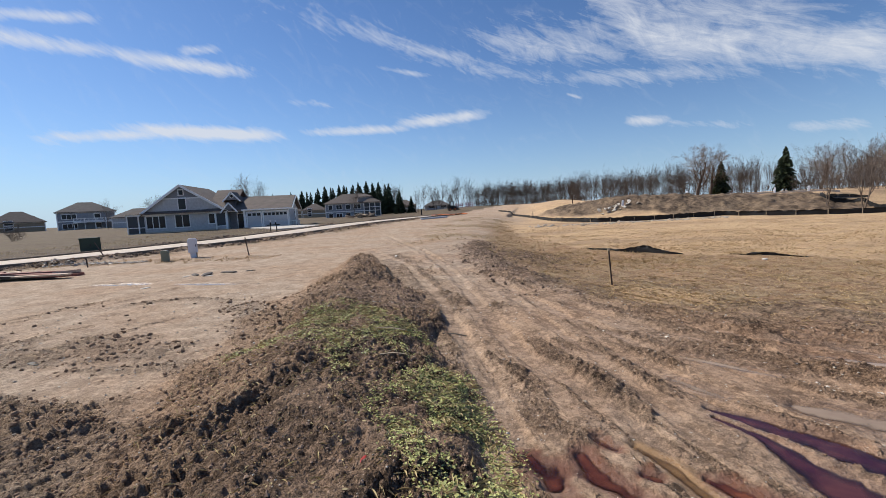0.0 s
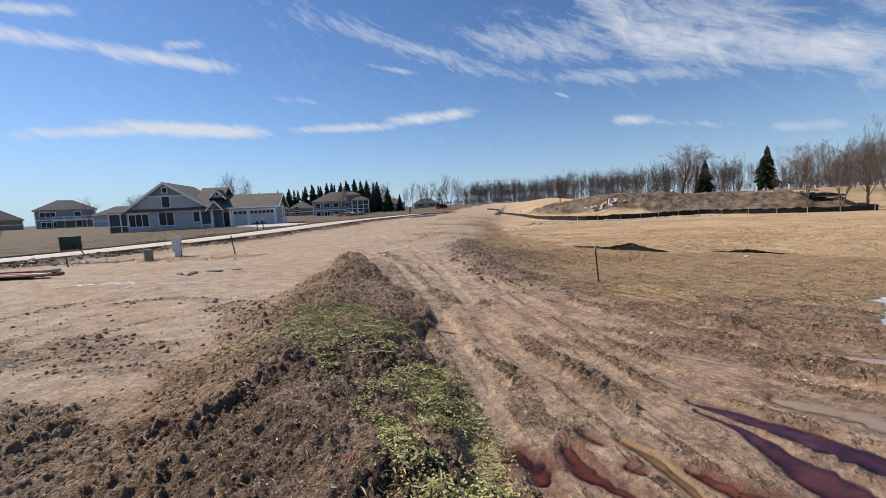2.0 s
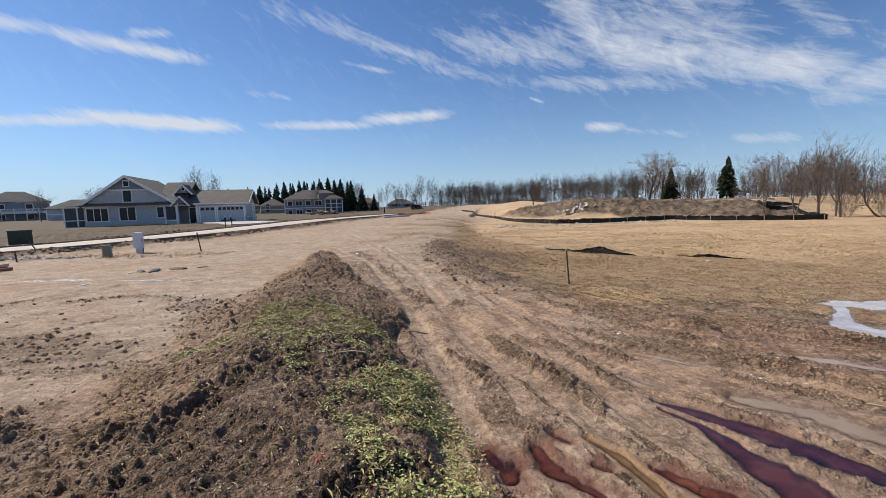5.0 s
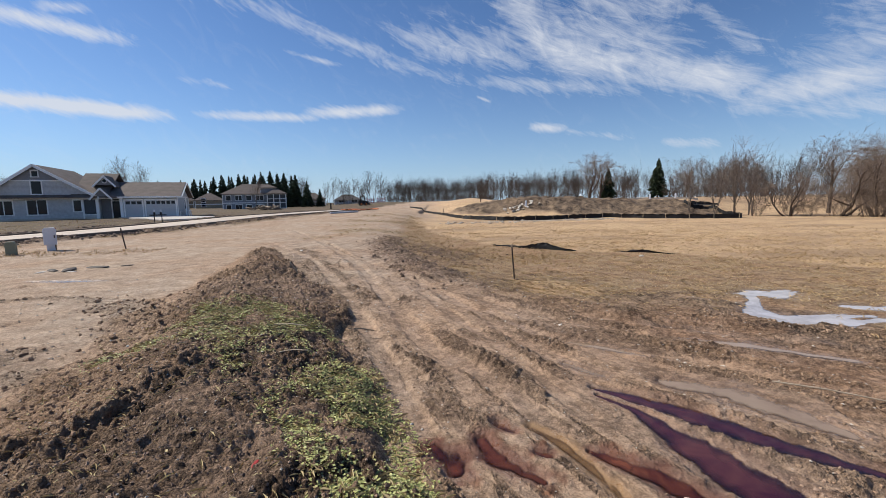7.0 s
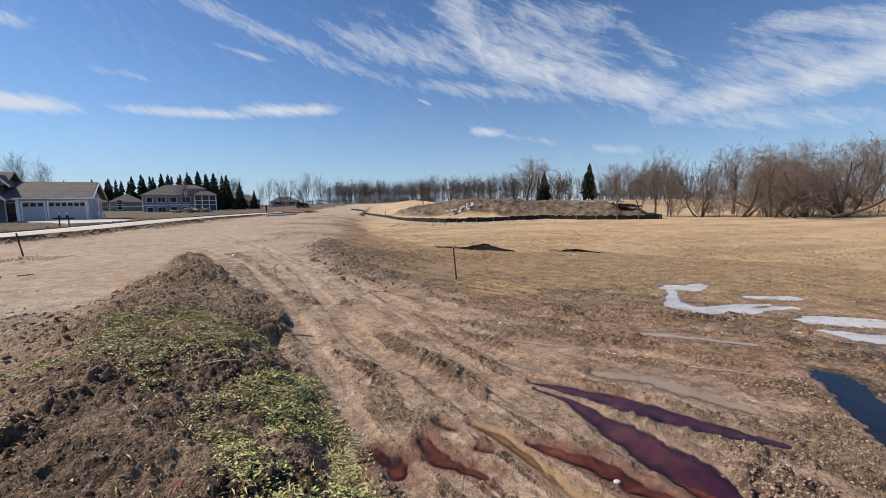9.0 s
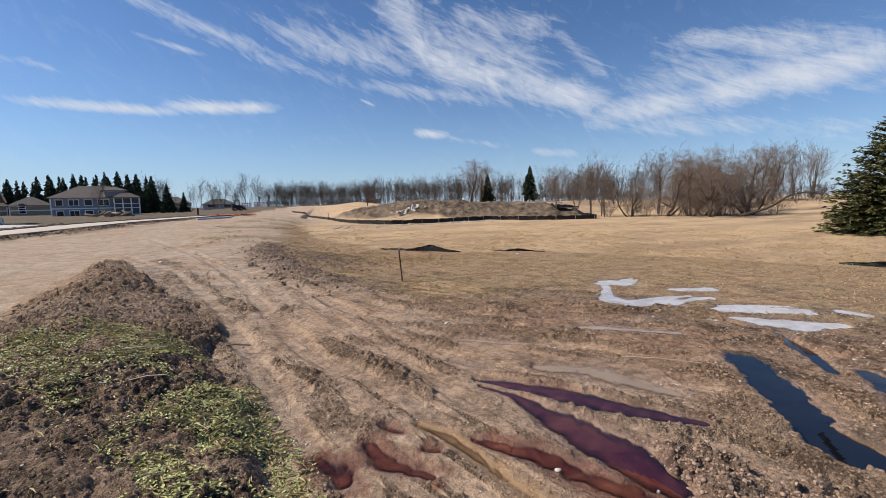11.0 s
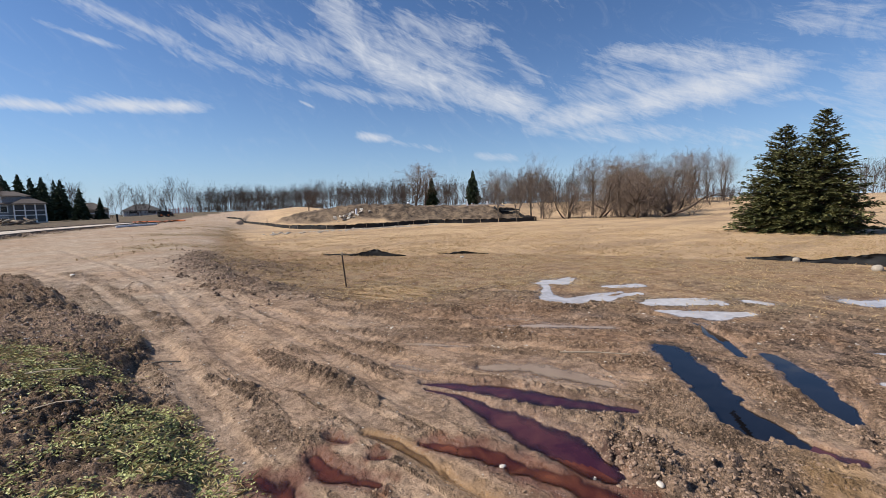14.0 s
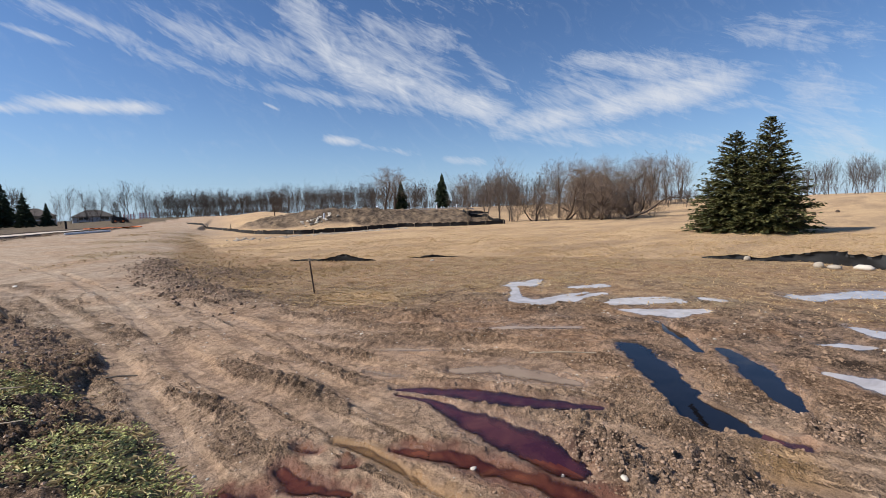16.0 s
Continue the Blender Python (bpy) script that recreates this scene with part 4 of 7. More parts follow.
# ---- ground ----
def build_ground():
    """One sheet to the horizon, finer towards the spot from which it is seen."""
    fine_az = np.arange(-54.0, 94.0, 0.19)
    wide_az = np.arange(94.0, 306.0, 3.0)
    az = np.radians(np.concatenate([fine_az, wide_az]))
    rad = np.concatenate([np.geomspace(0.9, 3.8, 200, endpoint=False), np.linspace(3.8, 5.2, 85, endpoint=False), np.geomspace(5.2, 95.0, 390), np.geomspace(97.0, 3200.0, 46)])
    na, nr = len(az), len(rad)
    rr, aa = np.meshgrid(rad, az, indexing="ij")
    x, y = (rr * np.sin(aa)).ravel(), (rr * np.cos(aa)).ravel()
    z, cover, zone = shape(x, y)
    as_grid = lambda g: np.broadcast_to(g, x.shape).reshape(nr, na)
    SHEET.update(az=np.degrees(az), rad=rad, z=as_grid(z), cover={k: as_grid(g) for k, g in cover.items()}, zone={k: as_grid(g) for k, g in zone.items()})
    x, y, z = np.append(x, 0.0), np.append(y, 0.0), np.append(z, z[:na].mean())
    k = np.arange(na)
    rows = np.arange(nr - 1)[:, None] * na
    quads = np.stack([rows + k, rows + (k + 1) % na, rows + na + (k + 1) % na, rows + na + k], -1).reshape(-1, 4)[:, ::-1]
    hub = np.full(na, na * nr)
    middle = np.stack([(k + 1) % na, k, hub], -1)[:, ::-1]
    me = bpy.data.meshes.new("ground")
    me.vertices.add(len(x))
    me.vertices.foreach_set("co", np.stack([x, y, z], 1).astype(np.float32).ravel())
    me.loops.add(quads.size + middle.size)
    me.loops.foreach_set("vertex_index", np.concatenate([quads.ravel(), middle.ravel()]).astype(np.int32))
    me.polygons.add(len(quads) + len(middle))
    starts = np.concatenate([np.arange(len(quads)) * 4, quads.size + np.arange(len(middle)) * 3])
    me.polygons.foreach_set("loop_start", starts.astype(np.int32))
    me.polygons.foreach_set("use_smooth", np.full(len(starts), True))
    me.update(calc_edges=True)
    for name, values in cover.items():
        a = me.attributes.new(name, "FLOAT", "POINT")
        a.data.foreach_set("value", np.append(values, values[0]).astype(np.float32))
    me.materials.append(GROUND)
    return tagged(new("ground", me), "churned brown building-site earth with berm, ruts and tan dead grass", "ground", kind="structure")


build_ground()


def build_road():
    """A pale dusty road on a thin bed, with a low kerb on either side."""
    pts = np.array(ROAD)
    leg = np.concatenate([[0], np.cumsum(np.hypot(*np.diff(pts, axis=0).T))])
    s = np.arange(0, leg[-1], 1.5)
    cx, cy = np.interp(s, leg, pts[:, 0]), np.interp(s, leg, pts[:, 1])
    for _ in range(6):
        cx[1:-1], cy[1:-1] = (cx[:-2] + cx[2:] + 2 * cx[1:-1]) / 4, (cy[:-2] + cy[2:] + 2 * cy[1:-1]) / 4
    tx, ty = np.gradient(cx), np.gradient(cy)
    n = np.hypot(tx, ty)
    nx, ny = ty / n, -tx / n
    z = land(cx, cy)

    def strip(name, profile, material, label):
        v = np.stack([np.stack([cx + nx * o, cy + ny * o, z + h], 1) for o, h in profile], 1).reshape(-1, 3)
        m, c = len(profile), len(cx)
        k = np.arange(c - 1)[:, None] * m
        j = np.arange(m - 1)
        q = np.stack([k + j, k + j + 1, k + m + j + 1, k + m + j], -1).reshape(-1, 4)
        ob = arrays_object(name, v, q[:, ::-1], material, True)
        return tagged(ob, label, "road", kind="structure")

    w = ROAD_WIDE
    strip("road", [(-w, -0.1), (-w, 0.10), (-1.5, 0.13), (0, 0.145), (1.5, 0.13), (w, 0.10), (w, -0.1)], ROADBED, "pale dusty residential road under construction")
    for o, name in ((-w - 0.16, "kerb"), (w + 0.16, "kerb")):
        strip(name, [(o - 0.15, -0.1), (o - 0.15, 0.17), (o - 0.12, 0.2), (o + 0.12, 0.2), (o + 0.15, 0.17), (o + 0.15, -0.1)], KERB, "low earth-stained kerb beside the road")


build_road()

WATERS = dict(ochre=(WATER_OCHRE, "thin ochre water trickling over the mud"), red=(WATER_RED, "red-brown puddle standing in a wheel rut"), rust=(WATER_RUST, "shallow rusty puddle in the mud"),
              dark=(WATER_DARK, "dark still puddle in a wheel rut"), mud=(WATER_MUD, "milky brown puddle in a wheel rut"),
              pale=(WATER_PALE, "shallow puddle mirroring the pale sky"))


def build_puddle(kind, deep, pts, step_down):
    """A level sheet of water that the ground around it cuts off."""
    a = np.array(pts)
    big = a[:, 2].max() * 3.0
    x0, x1, y0, y1 = a[:, 0].min() - big, a[:, 0].max() + big, a[:, 1].min() - big, a[:, 1].max() + big
    step = 0.025 if a[:, 0].max() < 7 else 0.05
    gx, gy = np.meshgrid(np.arange(x0, x1, step), np.arange(y0, y1, step), indexing="ij")
    q, _, qa = along(gx.ravel(), gy.ravel(), pts)
    w = lerp_at(qa, a[:, 2]) * BROADER[kind]
    inside = (q < 1.75 * w + 0.02).reshape(gx.shape)
    ids = np.arange(gx.size).reshape(gx.shape)
    keep = inside[:-1, :-1] & inside[1:, :-1] & inside[1:, 1:] & inside[:-1, 1:]
    quads = np.stack([ids[:-1, :-1], ids[1:, :-1], ids[1:, 1:], ids[:-1, 1:]], -1)[keep]
    used, inv = np.unique(quads, return_inverse=True)
    level = puddle_level(pts) - 0.004 - step_down
    v = np.stack([gx.ravel()[used], gy.ravel()[used], np.full(len(used), level)], 1)
    ob = arrays_object("puddle", v, inv.reshape(-1, 4), WATERS[kind][0], True)
    depth = level - sheet(v[:, 0], v[:, 1])[0]
    a = ob.data.attributes.new("depth", "FLOAT", "POINT")
    a.data.foreach_set("value", depth.astype(np.float32))
    tagged(ob, WATERS[kind][1], "puddle", kind="structure")


for k, (kind, deep, pts) in enumerate(PUDDLES):
    build_puddle(kind, deep, pts, 0.004 * (k % 3))

# ---- houses ----
def window(parent, x0, x1, z0, z1, y, panes=1, rows=1, name="window", trim=0.11):
    """A sash window set in a wall that faces -y at depth y: trim, sill and panes with bars between them."""
    w = part(name, Shape().box(x0 - trim, y - 0.05, z1, x1 + trim, y + 0.02, z1 + trim + 0.03)
             .box(x0 - trim, y - 0.045, z0, x0, y + 0.02, z1).box(x1, y - 0.045, z0, x1 + trim, y + 0.02, z1), TRIM, parent, "white window trim")
    part("sill", Shape().box(x0 - trim - 0.03, y - 0.09, z0 - 0.09, x1 + trim + 0.03, y + 0.02, z0), TRIM, w)
    step = (x1 - x0) / panes
    for k in range(panes):
        a, b = x0 + k * step, x0 + (k + 1) * step
        part("pane", Shape().box(a + 0.03, y - 0.012, z0 + 0.03, b - 0.03, y + 0.004, z1 - 0.03), GLASS, w, "dark reflecting glass")
        if k:
            part("mullion", Shape().box(a - 0.045, y - 0.035, z0, a + 0.045, y + 0.01, z1), TRIM, w)
        for r in range(1, rows):
            zz = z0 + (z1 - z0) * r / rows
            part("sash_bar", Shape().box(a + 0.03, y - 0.025, zz - 0.025, b - 0.03, y + 0.008, zz + 0.025), TRIM, w)
    return w


def side_window(parent, y0, y1, z0, z1, x, sign):
    """A window in a wall that faces along x."""
    s = sign
    w = part("window", Shape().box(min(x, x + s * 0.05), y0 - 0.1, z0 - 0.1, max(x, x + s * 0.05), y1 + 0.1, z0)
             .box(min(x, x + s * 0.05), y0 - 0.1, z1, max(x, x + s * 0.05), y1 + 0.1, z1 + 0.12)
             .box(min(x, x + s * 0.05), y0 - 0.1, z0, max(x, x + s * 0.05), y0, z1).box(min(x, x + s * 0.05), y1, z0, max(x, x + s * 0.05), y1 + 0.1, z1), TRIM, parent, "white window trim")
    part("pane", Shape().box(min(x, x + s * 0.015), y0, z0, max(x, x + s * 0.015), y1, z1), GLASS, w, "dark reflecting glass")


def slope(shape_, ridge, eave, axis, a, b, thick=0.16):
    """One roof slope: from ridge (p, z) down to eave (p, z), pushed along an axis from a to b."""
    (rp, rz_), (ep, ez) = ridge, eave
    return shape_.prism([(rp, rz_), (ep, ez), (ep, ez - thick), (rp, rz_ - thick)], axis, a, b)


def hip(shape_, x0, x1, y0, y1, z0, z1, thick=0.18):
    """A hipped roof over a rectangle."""
    run = min(x1 - x0, y1 - y0) / 2
    if x1 - x0 >= y1 - y0:
        r = [(x0 + run, (y0 + y1) / 2, z1), (x1 - run, (y0 + y1) / 2, z1)]
        fs = [(0, 1, 5, 4), (1, 2, 5), (2, 3, 4, 5), (3, 0, 4)]
    else:
        r = [((x0 + x1) / 2, y0 + run, z1), ((x0 + x1) / 2, y1 - run, z1)]
        fs = [(0, 1, 4), (1, 2, 5, 4), (2, 3, 5), (3, 0, 4, 5)]
    vs = [(x0, y0, z0), (x1, y0, z0), (x1, y1, z0), (x0, y1, z0), *r]
    shape_.add(vs, fs)
    return shape_.box(x0, y0, z0 - thick, x1, y1, z0 - 0.002)


def garage_door(parent, x0, x1, y):
    d = part("garage_door", Shape().box(x0, y, 0.02, x1, y + 0.05, 2.2), GARAGE, parent, "grey panelled garage door")
    cols = max(3, round((x1 - x0) / 0.62))
    step = (x1 - x0) / cols
    for r in range(3):
        for c in range(cols):
            part("panel", Shape().box(x0 + c * step + 0.06, y - 0.018, 0.08 + r * 0.53, x0 + (c + 1) * step - 0.06, y + 0.002, 0.54 + r * 0.53), GARAGE, d)
    for c in range(cols):
        part("pane", Shape().box(x0 + c * step + 0.08, y - 0.012, 1.72, x0 + (c + 1) * step - 0.08, y + 0.002, 2.08), GLASS, d, "small dark window light")
    part("door_trim", Shape().box(x0 - 0.14, y - 0.06, 0, x0, y + 0.03, 2.34).box(x1, y - 0.06, 0, x1 + 0.14, y + 0.03, 2.34).box(x0, y - 0.06, 2.2, x1, y + 0.03, 2.34), TRIM, d)


def grey_house():
    """A low grey house: broad front gable, screened porch, entry porch and a garage wing."""
    h = thing("house", "grey gabled single-storey house with white trim and garage wing", "house", -40.76, 56.48, 0.34, 11.5)
    h.scale = (0.921, 1, 1.03)
    ap, top, ev = 5.3, 6.35, 2.75
    # front gable block, 9 m deep
    part("wall", Shape().prism([(0, -0.5), (11.2, -0.5), (11.2, ev), (ap + 0.05, top - 0.12), (0, ev)], "y", 0, 11), SIDING, h, "grey lap siding wall")
    part("wall", Shape().prism([(ap - 2.45, 4.6), (ap + 2.45, 4.6), (ap, top - 0.2)], "y", -0.03, 0.0), SIDING_DARK, h, "darker shingled gable top")
    roof = part("roof", slope(slope(Shape(), (ap, top), (-0.55, ev - 0.22), "y", -0.45, 11.4), (ap, top), (11.55, ev - 0.12), "y", -0.45, 11.4), SHINGLE, h, "brown-grey shingle roof")
    trim = Shape()
    for ex, ez in ((-0.6, ev - 0.24), (11.6, ev - 0.14)):
        trim.beam((ap, -0.48, top - 0.12), (ex, -0.48, ez - 0.08), 0.06, 0.30)
    part("rake_board", trim, TRIM, roof, "white gable trim")
    part("trim_band", Shape().box(ap - 2.5, -0.06, 4.48, ap + 2.5, 0.0, 4.62), TRIM, h)
    part("trim_band", Shape().box(-0.02, -0.05, 2.42, 11.2, 0.0, 2.62), TRIM, h)
    part("skirt_roof", Shape().prism([(-0.75, 2.66), (0.05, 2.95), (0.05, 2.7), (-0.75, 2.56)], "x", -0.5, 11.5), SHINGLE, h, "narrow dark skirt roof above the windows")
    window(h, 0.25, 2.75, 0.72, 2.28, 0, 3)
    window(h, 4.15, 6.05, 0.72, 2.36, 0, 2)
    window(h, 8.75, 9.55, 1.0, 2.3, 0, 1)
    window(h, 4.75, 5.75, 3.05, 4.5, 0, 1, 1)
    window(h, 4.95, 5.55, 5.0, 5.62, -0.03, 1)
    part("foundation", Shape().box(-0.02, -0.06, -0.5, 11.2, 0.0, 0.28), CONCRETE, h, "pale concrete footing")
    # screened porch on the end
    porch = part("porch", Shape().box(-2.5, 0.3, -0.4, 0, 4.6, 0.1), CONCRETE, h, "porch floor slab")
    for x, y in ((-2.45, 0.3), (-0.95, 0.3), (-0.06, 0.3), (-2.45, 2.4), (-2.45, 4.5)):
        part("post", Shape().box(x - 0.08, y - 0.08, 0.1, x + 0.08, y + 0.08, 2.45), TRIM, porch)
    part("rail", Shape().box(-2.5, 0.24, 0.82, 0, 0.34, 0.92).box(-2.52, 0.3, 0.82, -2.42, 4.5, 0.92), TRIM, porch)
    part("beam", Shape().box(-2.6, 0.2, 2.4, 0, 0.4, 2.68).box(-2.62, 0.4, 2.4, -2.4, 4.6, 2.68), TRIM, porch)
    part("insect_screen", Shape().box(-2.4, 0.29, 0.1, 0, 0.31, 2.4).box(-2.46, 0.4, 0.1, -2.44, 4.5, 2.4), SCREEN, porch, "dark insect screen")
    part("porch_roof", Shape().add([(-2.9, -0.1, 2.66), (0, -0.1, 2.66), (0, 5, 2.66), (-2.9, 5, 2.66), (0, 1.4, 3.55), (0, 3.6, 3.55)],
                                   [(0, 1, 4), (1, 2, 5, 4), (2, 3, 5), (3, 0, 4, 5), (0, 3, 2, 1)]), SHINGLE, h)
    # entry porch
    # the darker siding puts the recess's shade into the wall colour
    part("wall", Shape().box(11.2, 1.5, -0.5, 14.0, 10, 2.75), SIDING_DARK, h, "shaded recessed entry wall")
    door = part("front_door", Shape().box(12.45, 1.43, 0.05, 13.4, 1.5, 2.12), BLACK, h, "dark front door")
    part("pane", Shape().box(12.65, 1.415, 0.95, 13.2, 1.432, 1.95), GLASS, door)
    part("door_trim", Shape().box(12.3, 1.42, 0.0, 12.45, 1.5, 2.25).box(13.4, 1.42, 0.0, 13.55, 1.5, 2.25).box(12.45, 1.42, 2.12, 13.4, 1.5, 2.25), TRIM, door)
    # flat dark panel on the wall stands in for the shade of the open porch
    part("opening", Shape().box(9.85, -0.02, 0.62, 11.05, -0.004, 2.3), SCREEN, h, "dark porch opening")
    part("porch_rail", Shape().box(9.7, -0.10, 0.52, 11.15, 0.0, 0.64).box(9.66, -0.09, 0, 9.82, 0.0, 2.45), TRIM, h)
    for x in (11.25, 13.85):
        part("column", Shape().box(x - 0.16, -0.12, -0.3, x + 0.16, 0.2, 2.5), TRIM, h, "white square porch column")
    part("beam", Shape().box(11.1, -0.15, 2.42, 14.05, 0.2, 2.7), TRIM, h)
    part("porch_floor", Shape().box(11.2, -0.2, -0.3, 14.0, 1.5, 0.05), CONCRETE, h)
    # cross roof with a small gable over the entry
    part("roof", slope(slope(Shape(), (5.4, 5.75), (-0.5, 2.75), "x", 8.6, 12.5), (5.4, 5.75), (11.3, 2.75), "x", 8.6, 12.5), SHINGLE, h)
    part("valley_flashing", Shape().beam((7.9, 1.7, 4.42), (11.4, -0.5, 2.78), 0.10, 0.06), TRIM, h, "white valley flashing")
    for gx, gz, gw, gd, gy in ((11.9, 5.25, 1.0, 3.2, 1.2), (11.9, 3.7, 0.95, 2.2, -0.5)):
        g = part("dormer", Shape().prism([(gx - gw, gz - 1.15), (gx + gw, gz - 1.15), (gx, gz - 0.1)], "y", gy, gy + gd), SIDING_DARK, h, "small dark gable dormer")
        part("dormer_roof", slope(slope(Shape(), (gx, gz), (gx - gw - 0.25, gz - 1.3), "y", gy - 0.3, gy + gd, 0.12), (gx, gz), (gx + gw + 0.25, gz - 1.3), "y", gy - 0.3, gy + gd, 0.12), SHINGLE, g)
        part("rake_board", Shape().beam((gx, gy - 0.32, gz - 0.08), (gx - gw - 0.28, gy - 0.32, gz - 1.38), 0.05, 0.2).beam((gx, gy - 0.32, gz - 0.08), (gx + gw + 0.28, gy - 0.32, gz - 1.38), 0.05, 0.2), TRIM, g)
    disc = part("round_window", Shape().tube([(11.9, 1.14, 4.60), (11.9, 1.2, 4.60)], [0.30, 0.30], 14), TRIM, h)
    part("pane", Shape().tube([(11.9, 1.12, 4.60), (11.9, 1.15, 4.60)], [0.21, 0.21], 14), GLASS, disc)
    # garage wing
    part("wall", Shape().prism([(0, -0.5), (9, -0.5), (9, 2.7), (4.5, 4.35), (0, 2.7)], "x", 14.0, 20.3), SIDING, h, "grey lap siding garage wall")
    garage_door(h, 14.25, 16.2, -0.06)
    garage_door(h, 16.6, 20.1, -0.06)
    roof = part("roof", slope(slope(Shape(), (4.5, 4.6), (-0.6, 2.68), "x", 12.3, 20.9), (4.5, 4.6), (9.6, 2.68), "x", 12.3, 20.9), SHINGLE, h, "brown-grey garage roof")
    part("rake_board", Shape().beam((20.93, 4.5, 4.5), (20.93, -0.62, 2.58), 0.26, 0.06).beam((20.93, 4.5, 4.5), (20.93, 9.62, 2.58), 0.26, 0.06), TRIM, roof)
    part("gutter", Shape().box(13.6, -0.72, 2.5, 20.9, -0.58, 2.66), TRIM, roof)
    side_window(h, 5.4, 6.6, 1.0, 2.2, 20.3, 1)
    part("trim_band", Shape().box(20.3, -0.02, 2.5, 20.35, 9, 2.68).box(20.3, -0.03, -0.3, 20.38, 0.12, 2.6).box(20.3, 8.88, -0.3, 20.38, 9.0, 2.6), TRIM, h)
    rail = part("porch_rail", Shape().box(20.4, 0.6, 0.72, 21.3, 0.7, 0.8).box(21.2, 0.6, 0.72, 21.3, 4.2, 0.8), TRIM, h, "white side porch railing")
    for x, y in ((20.46, 0.65), (21.25, 0.65), (21.25, 2.4), (21.25, 4.15)):
        part("post", Shape().box(x - 0.06, y - 0.06, -0.3, x + 0.06, y + 0.06, 2.62 if y < 1 and x > 21 else 0.8), TRIM, rail)


def storey_house(name, label, x, y, z, rz, w, d, eave, top, wall_mat, roof_mat, bays, deck, porch):
    """A two-storey hipped house with rows of windows, corner boards and, at will, a deck and a porch tower."""
    h = thing(name, label, "house", x, y, z, rz)
    part("wall", Shape().box(-w / 2, 0, -1, w / 2, d, eave), wall_mat, h)
    part("roof", hip(Shape(), -w / 2 - 0.5, w / 2 + 0.5, -0.5, d + 0.5, eave, top), roof_mat, h, "grey shingled hip roof")
    for cx in (-w / 2 + 0.08, w / 2 - 0.08):
        part("corner_board", Shape().box(cx - 0.12, -0.05, -1, cx + 0.12, 0, eave), TRIM, h)
    for cz in (eave / 2, eave - 0.16):
        part("trim_band", Shape().box(-w / 2, -0.06, cz - 0.12, w / 2, 0, cz + 0.14), TRIM, h)
    for b0, b1, panes in bays:
        for z0 in (0.7, eave / 2 + 0.75):
            window(h, b0, b1, z0, z0 + 1.35, 0, panes, 1, trim=0.14)
    if deck:
        x0, x1, out, dz = deck
        k = part("deck", Shape().box(x0, -out, dz - 0.25, x1, 0, dz), DECKWOOD, h, "raised wooden deck")
        part("fascia", Shape().box(x0, -out - 0.04, dz - 0.3, x1, -out, dz), TRIM, k)
        part("top_rail", Shape().box(x0, -out - 0.05, dz + 0.9, x1, -out + 0.05, dz + 1.0), TRIM, k)
        n = int((x1 - x0) / 2.2)
        for j in range(n + 1):
            px = x0 + (x1 - x0) * j / n
            part("post", Shape().box(px - 0.09, -out - 0.08, -1, px + 0.09, -out + 0.1, dz + 1.05), TRIM, k)
        bars = Shape()
        for j in range(int((x1 - x0) / 0.3)):
            bars.box(x0 + 0.3 * j, -out - 0.02, dz, x0 + 0.3 * j + 0.05, -out + 0.02, dz + 0.9)
        part("balusters", bars, TRIM, k)
    if porch:
        x0, x1 = porch
        t = part("porch_tower", Shape().box(x0, -2.2, -0.3, x1, 0, 0.0).box(x0, -2.2, eave / 2 - 0.1, x1, 0, eave / 2 + 0.12), DECKWOOD, h, "two-level screened porch")
        part("insect_screen", Shape().box(x0 + 0.15, -2.05, 0, x1 - 0.15, -0.05, eave / 2 - 0.1).box(x0 + 0.15, -2.05, eave / 2 + 0.12, x1 - 0.15, -0.05, eave - 0.15), SCREEN, t, "dark insect screen")
        for j in range(4):
            px = x0 + (x1 - x0) * j / 3
            part("post", Shape().box(px - 0.12, -2.25, -1, px + 0.12, -2.03, eave), TRIM, t)
        for zz in (0.85, eave / 2 + 1.0, eave / 2 - 0.12, eave - 0.25):
            part("rail", Shape().box(x0, -2.27, zz, x1, -2.1, zz + 0.16), TRIM, t)
        part("porch_roof", hip(Shape(), x0 - 0.4, x1 + 0.4, -2.7, 2.5, eave, eave + 1.5), roof_mat, t)
        up = part("upper_gable", Shape().box(x0 - 1.8, 0.2, eave, x0 + 2.6, 4.0, eave + 1.75), SIDING_DARK, h, "dark upper wall with white frame")
        part("trim_band", Shape().box(x0 - 1.9, 0.1, eave + 1.6, x0 + 2.7, 0.2, eave + 1.85).box(x0 - 1.9, 0.1, eave, x0 - 1.65, 0.2, eave + 1.6), TRIM, up)
        part("gable_roof", hip(Shape(), x0 - 2.3, x0 + 3.1, -0.2, 4.6, eave + 1.85, eave + 2.9), roof_mat, up)
    return h


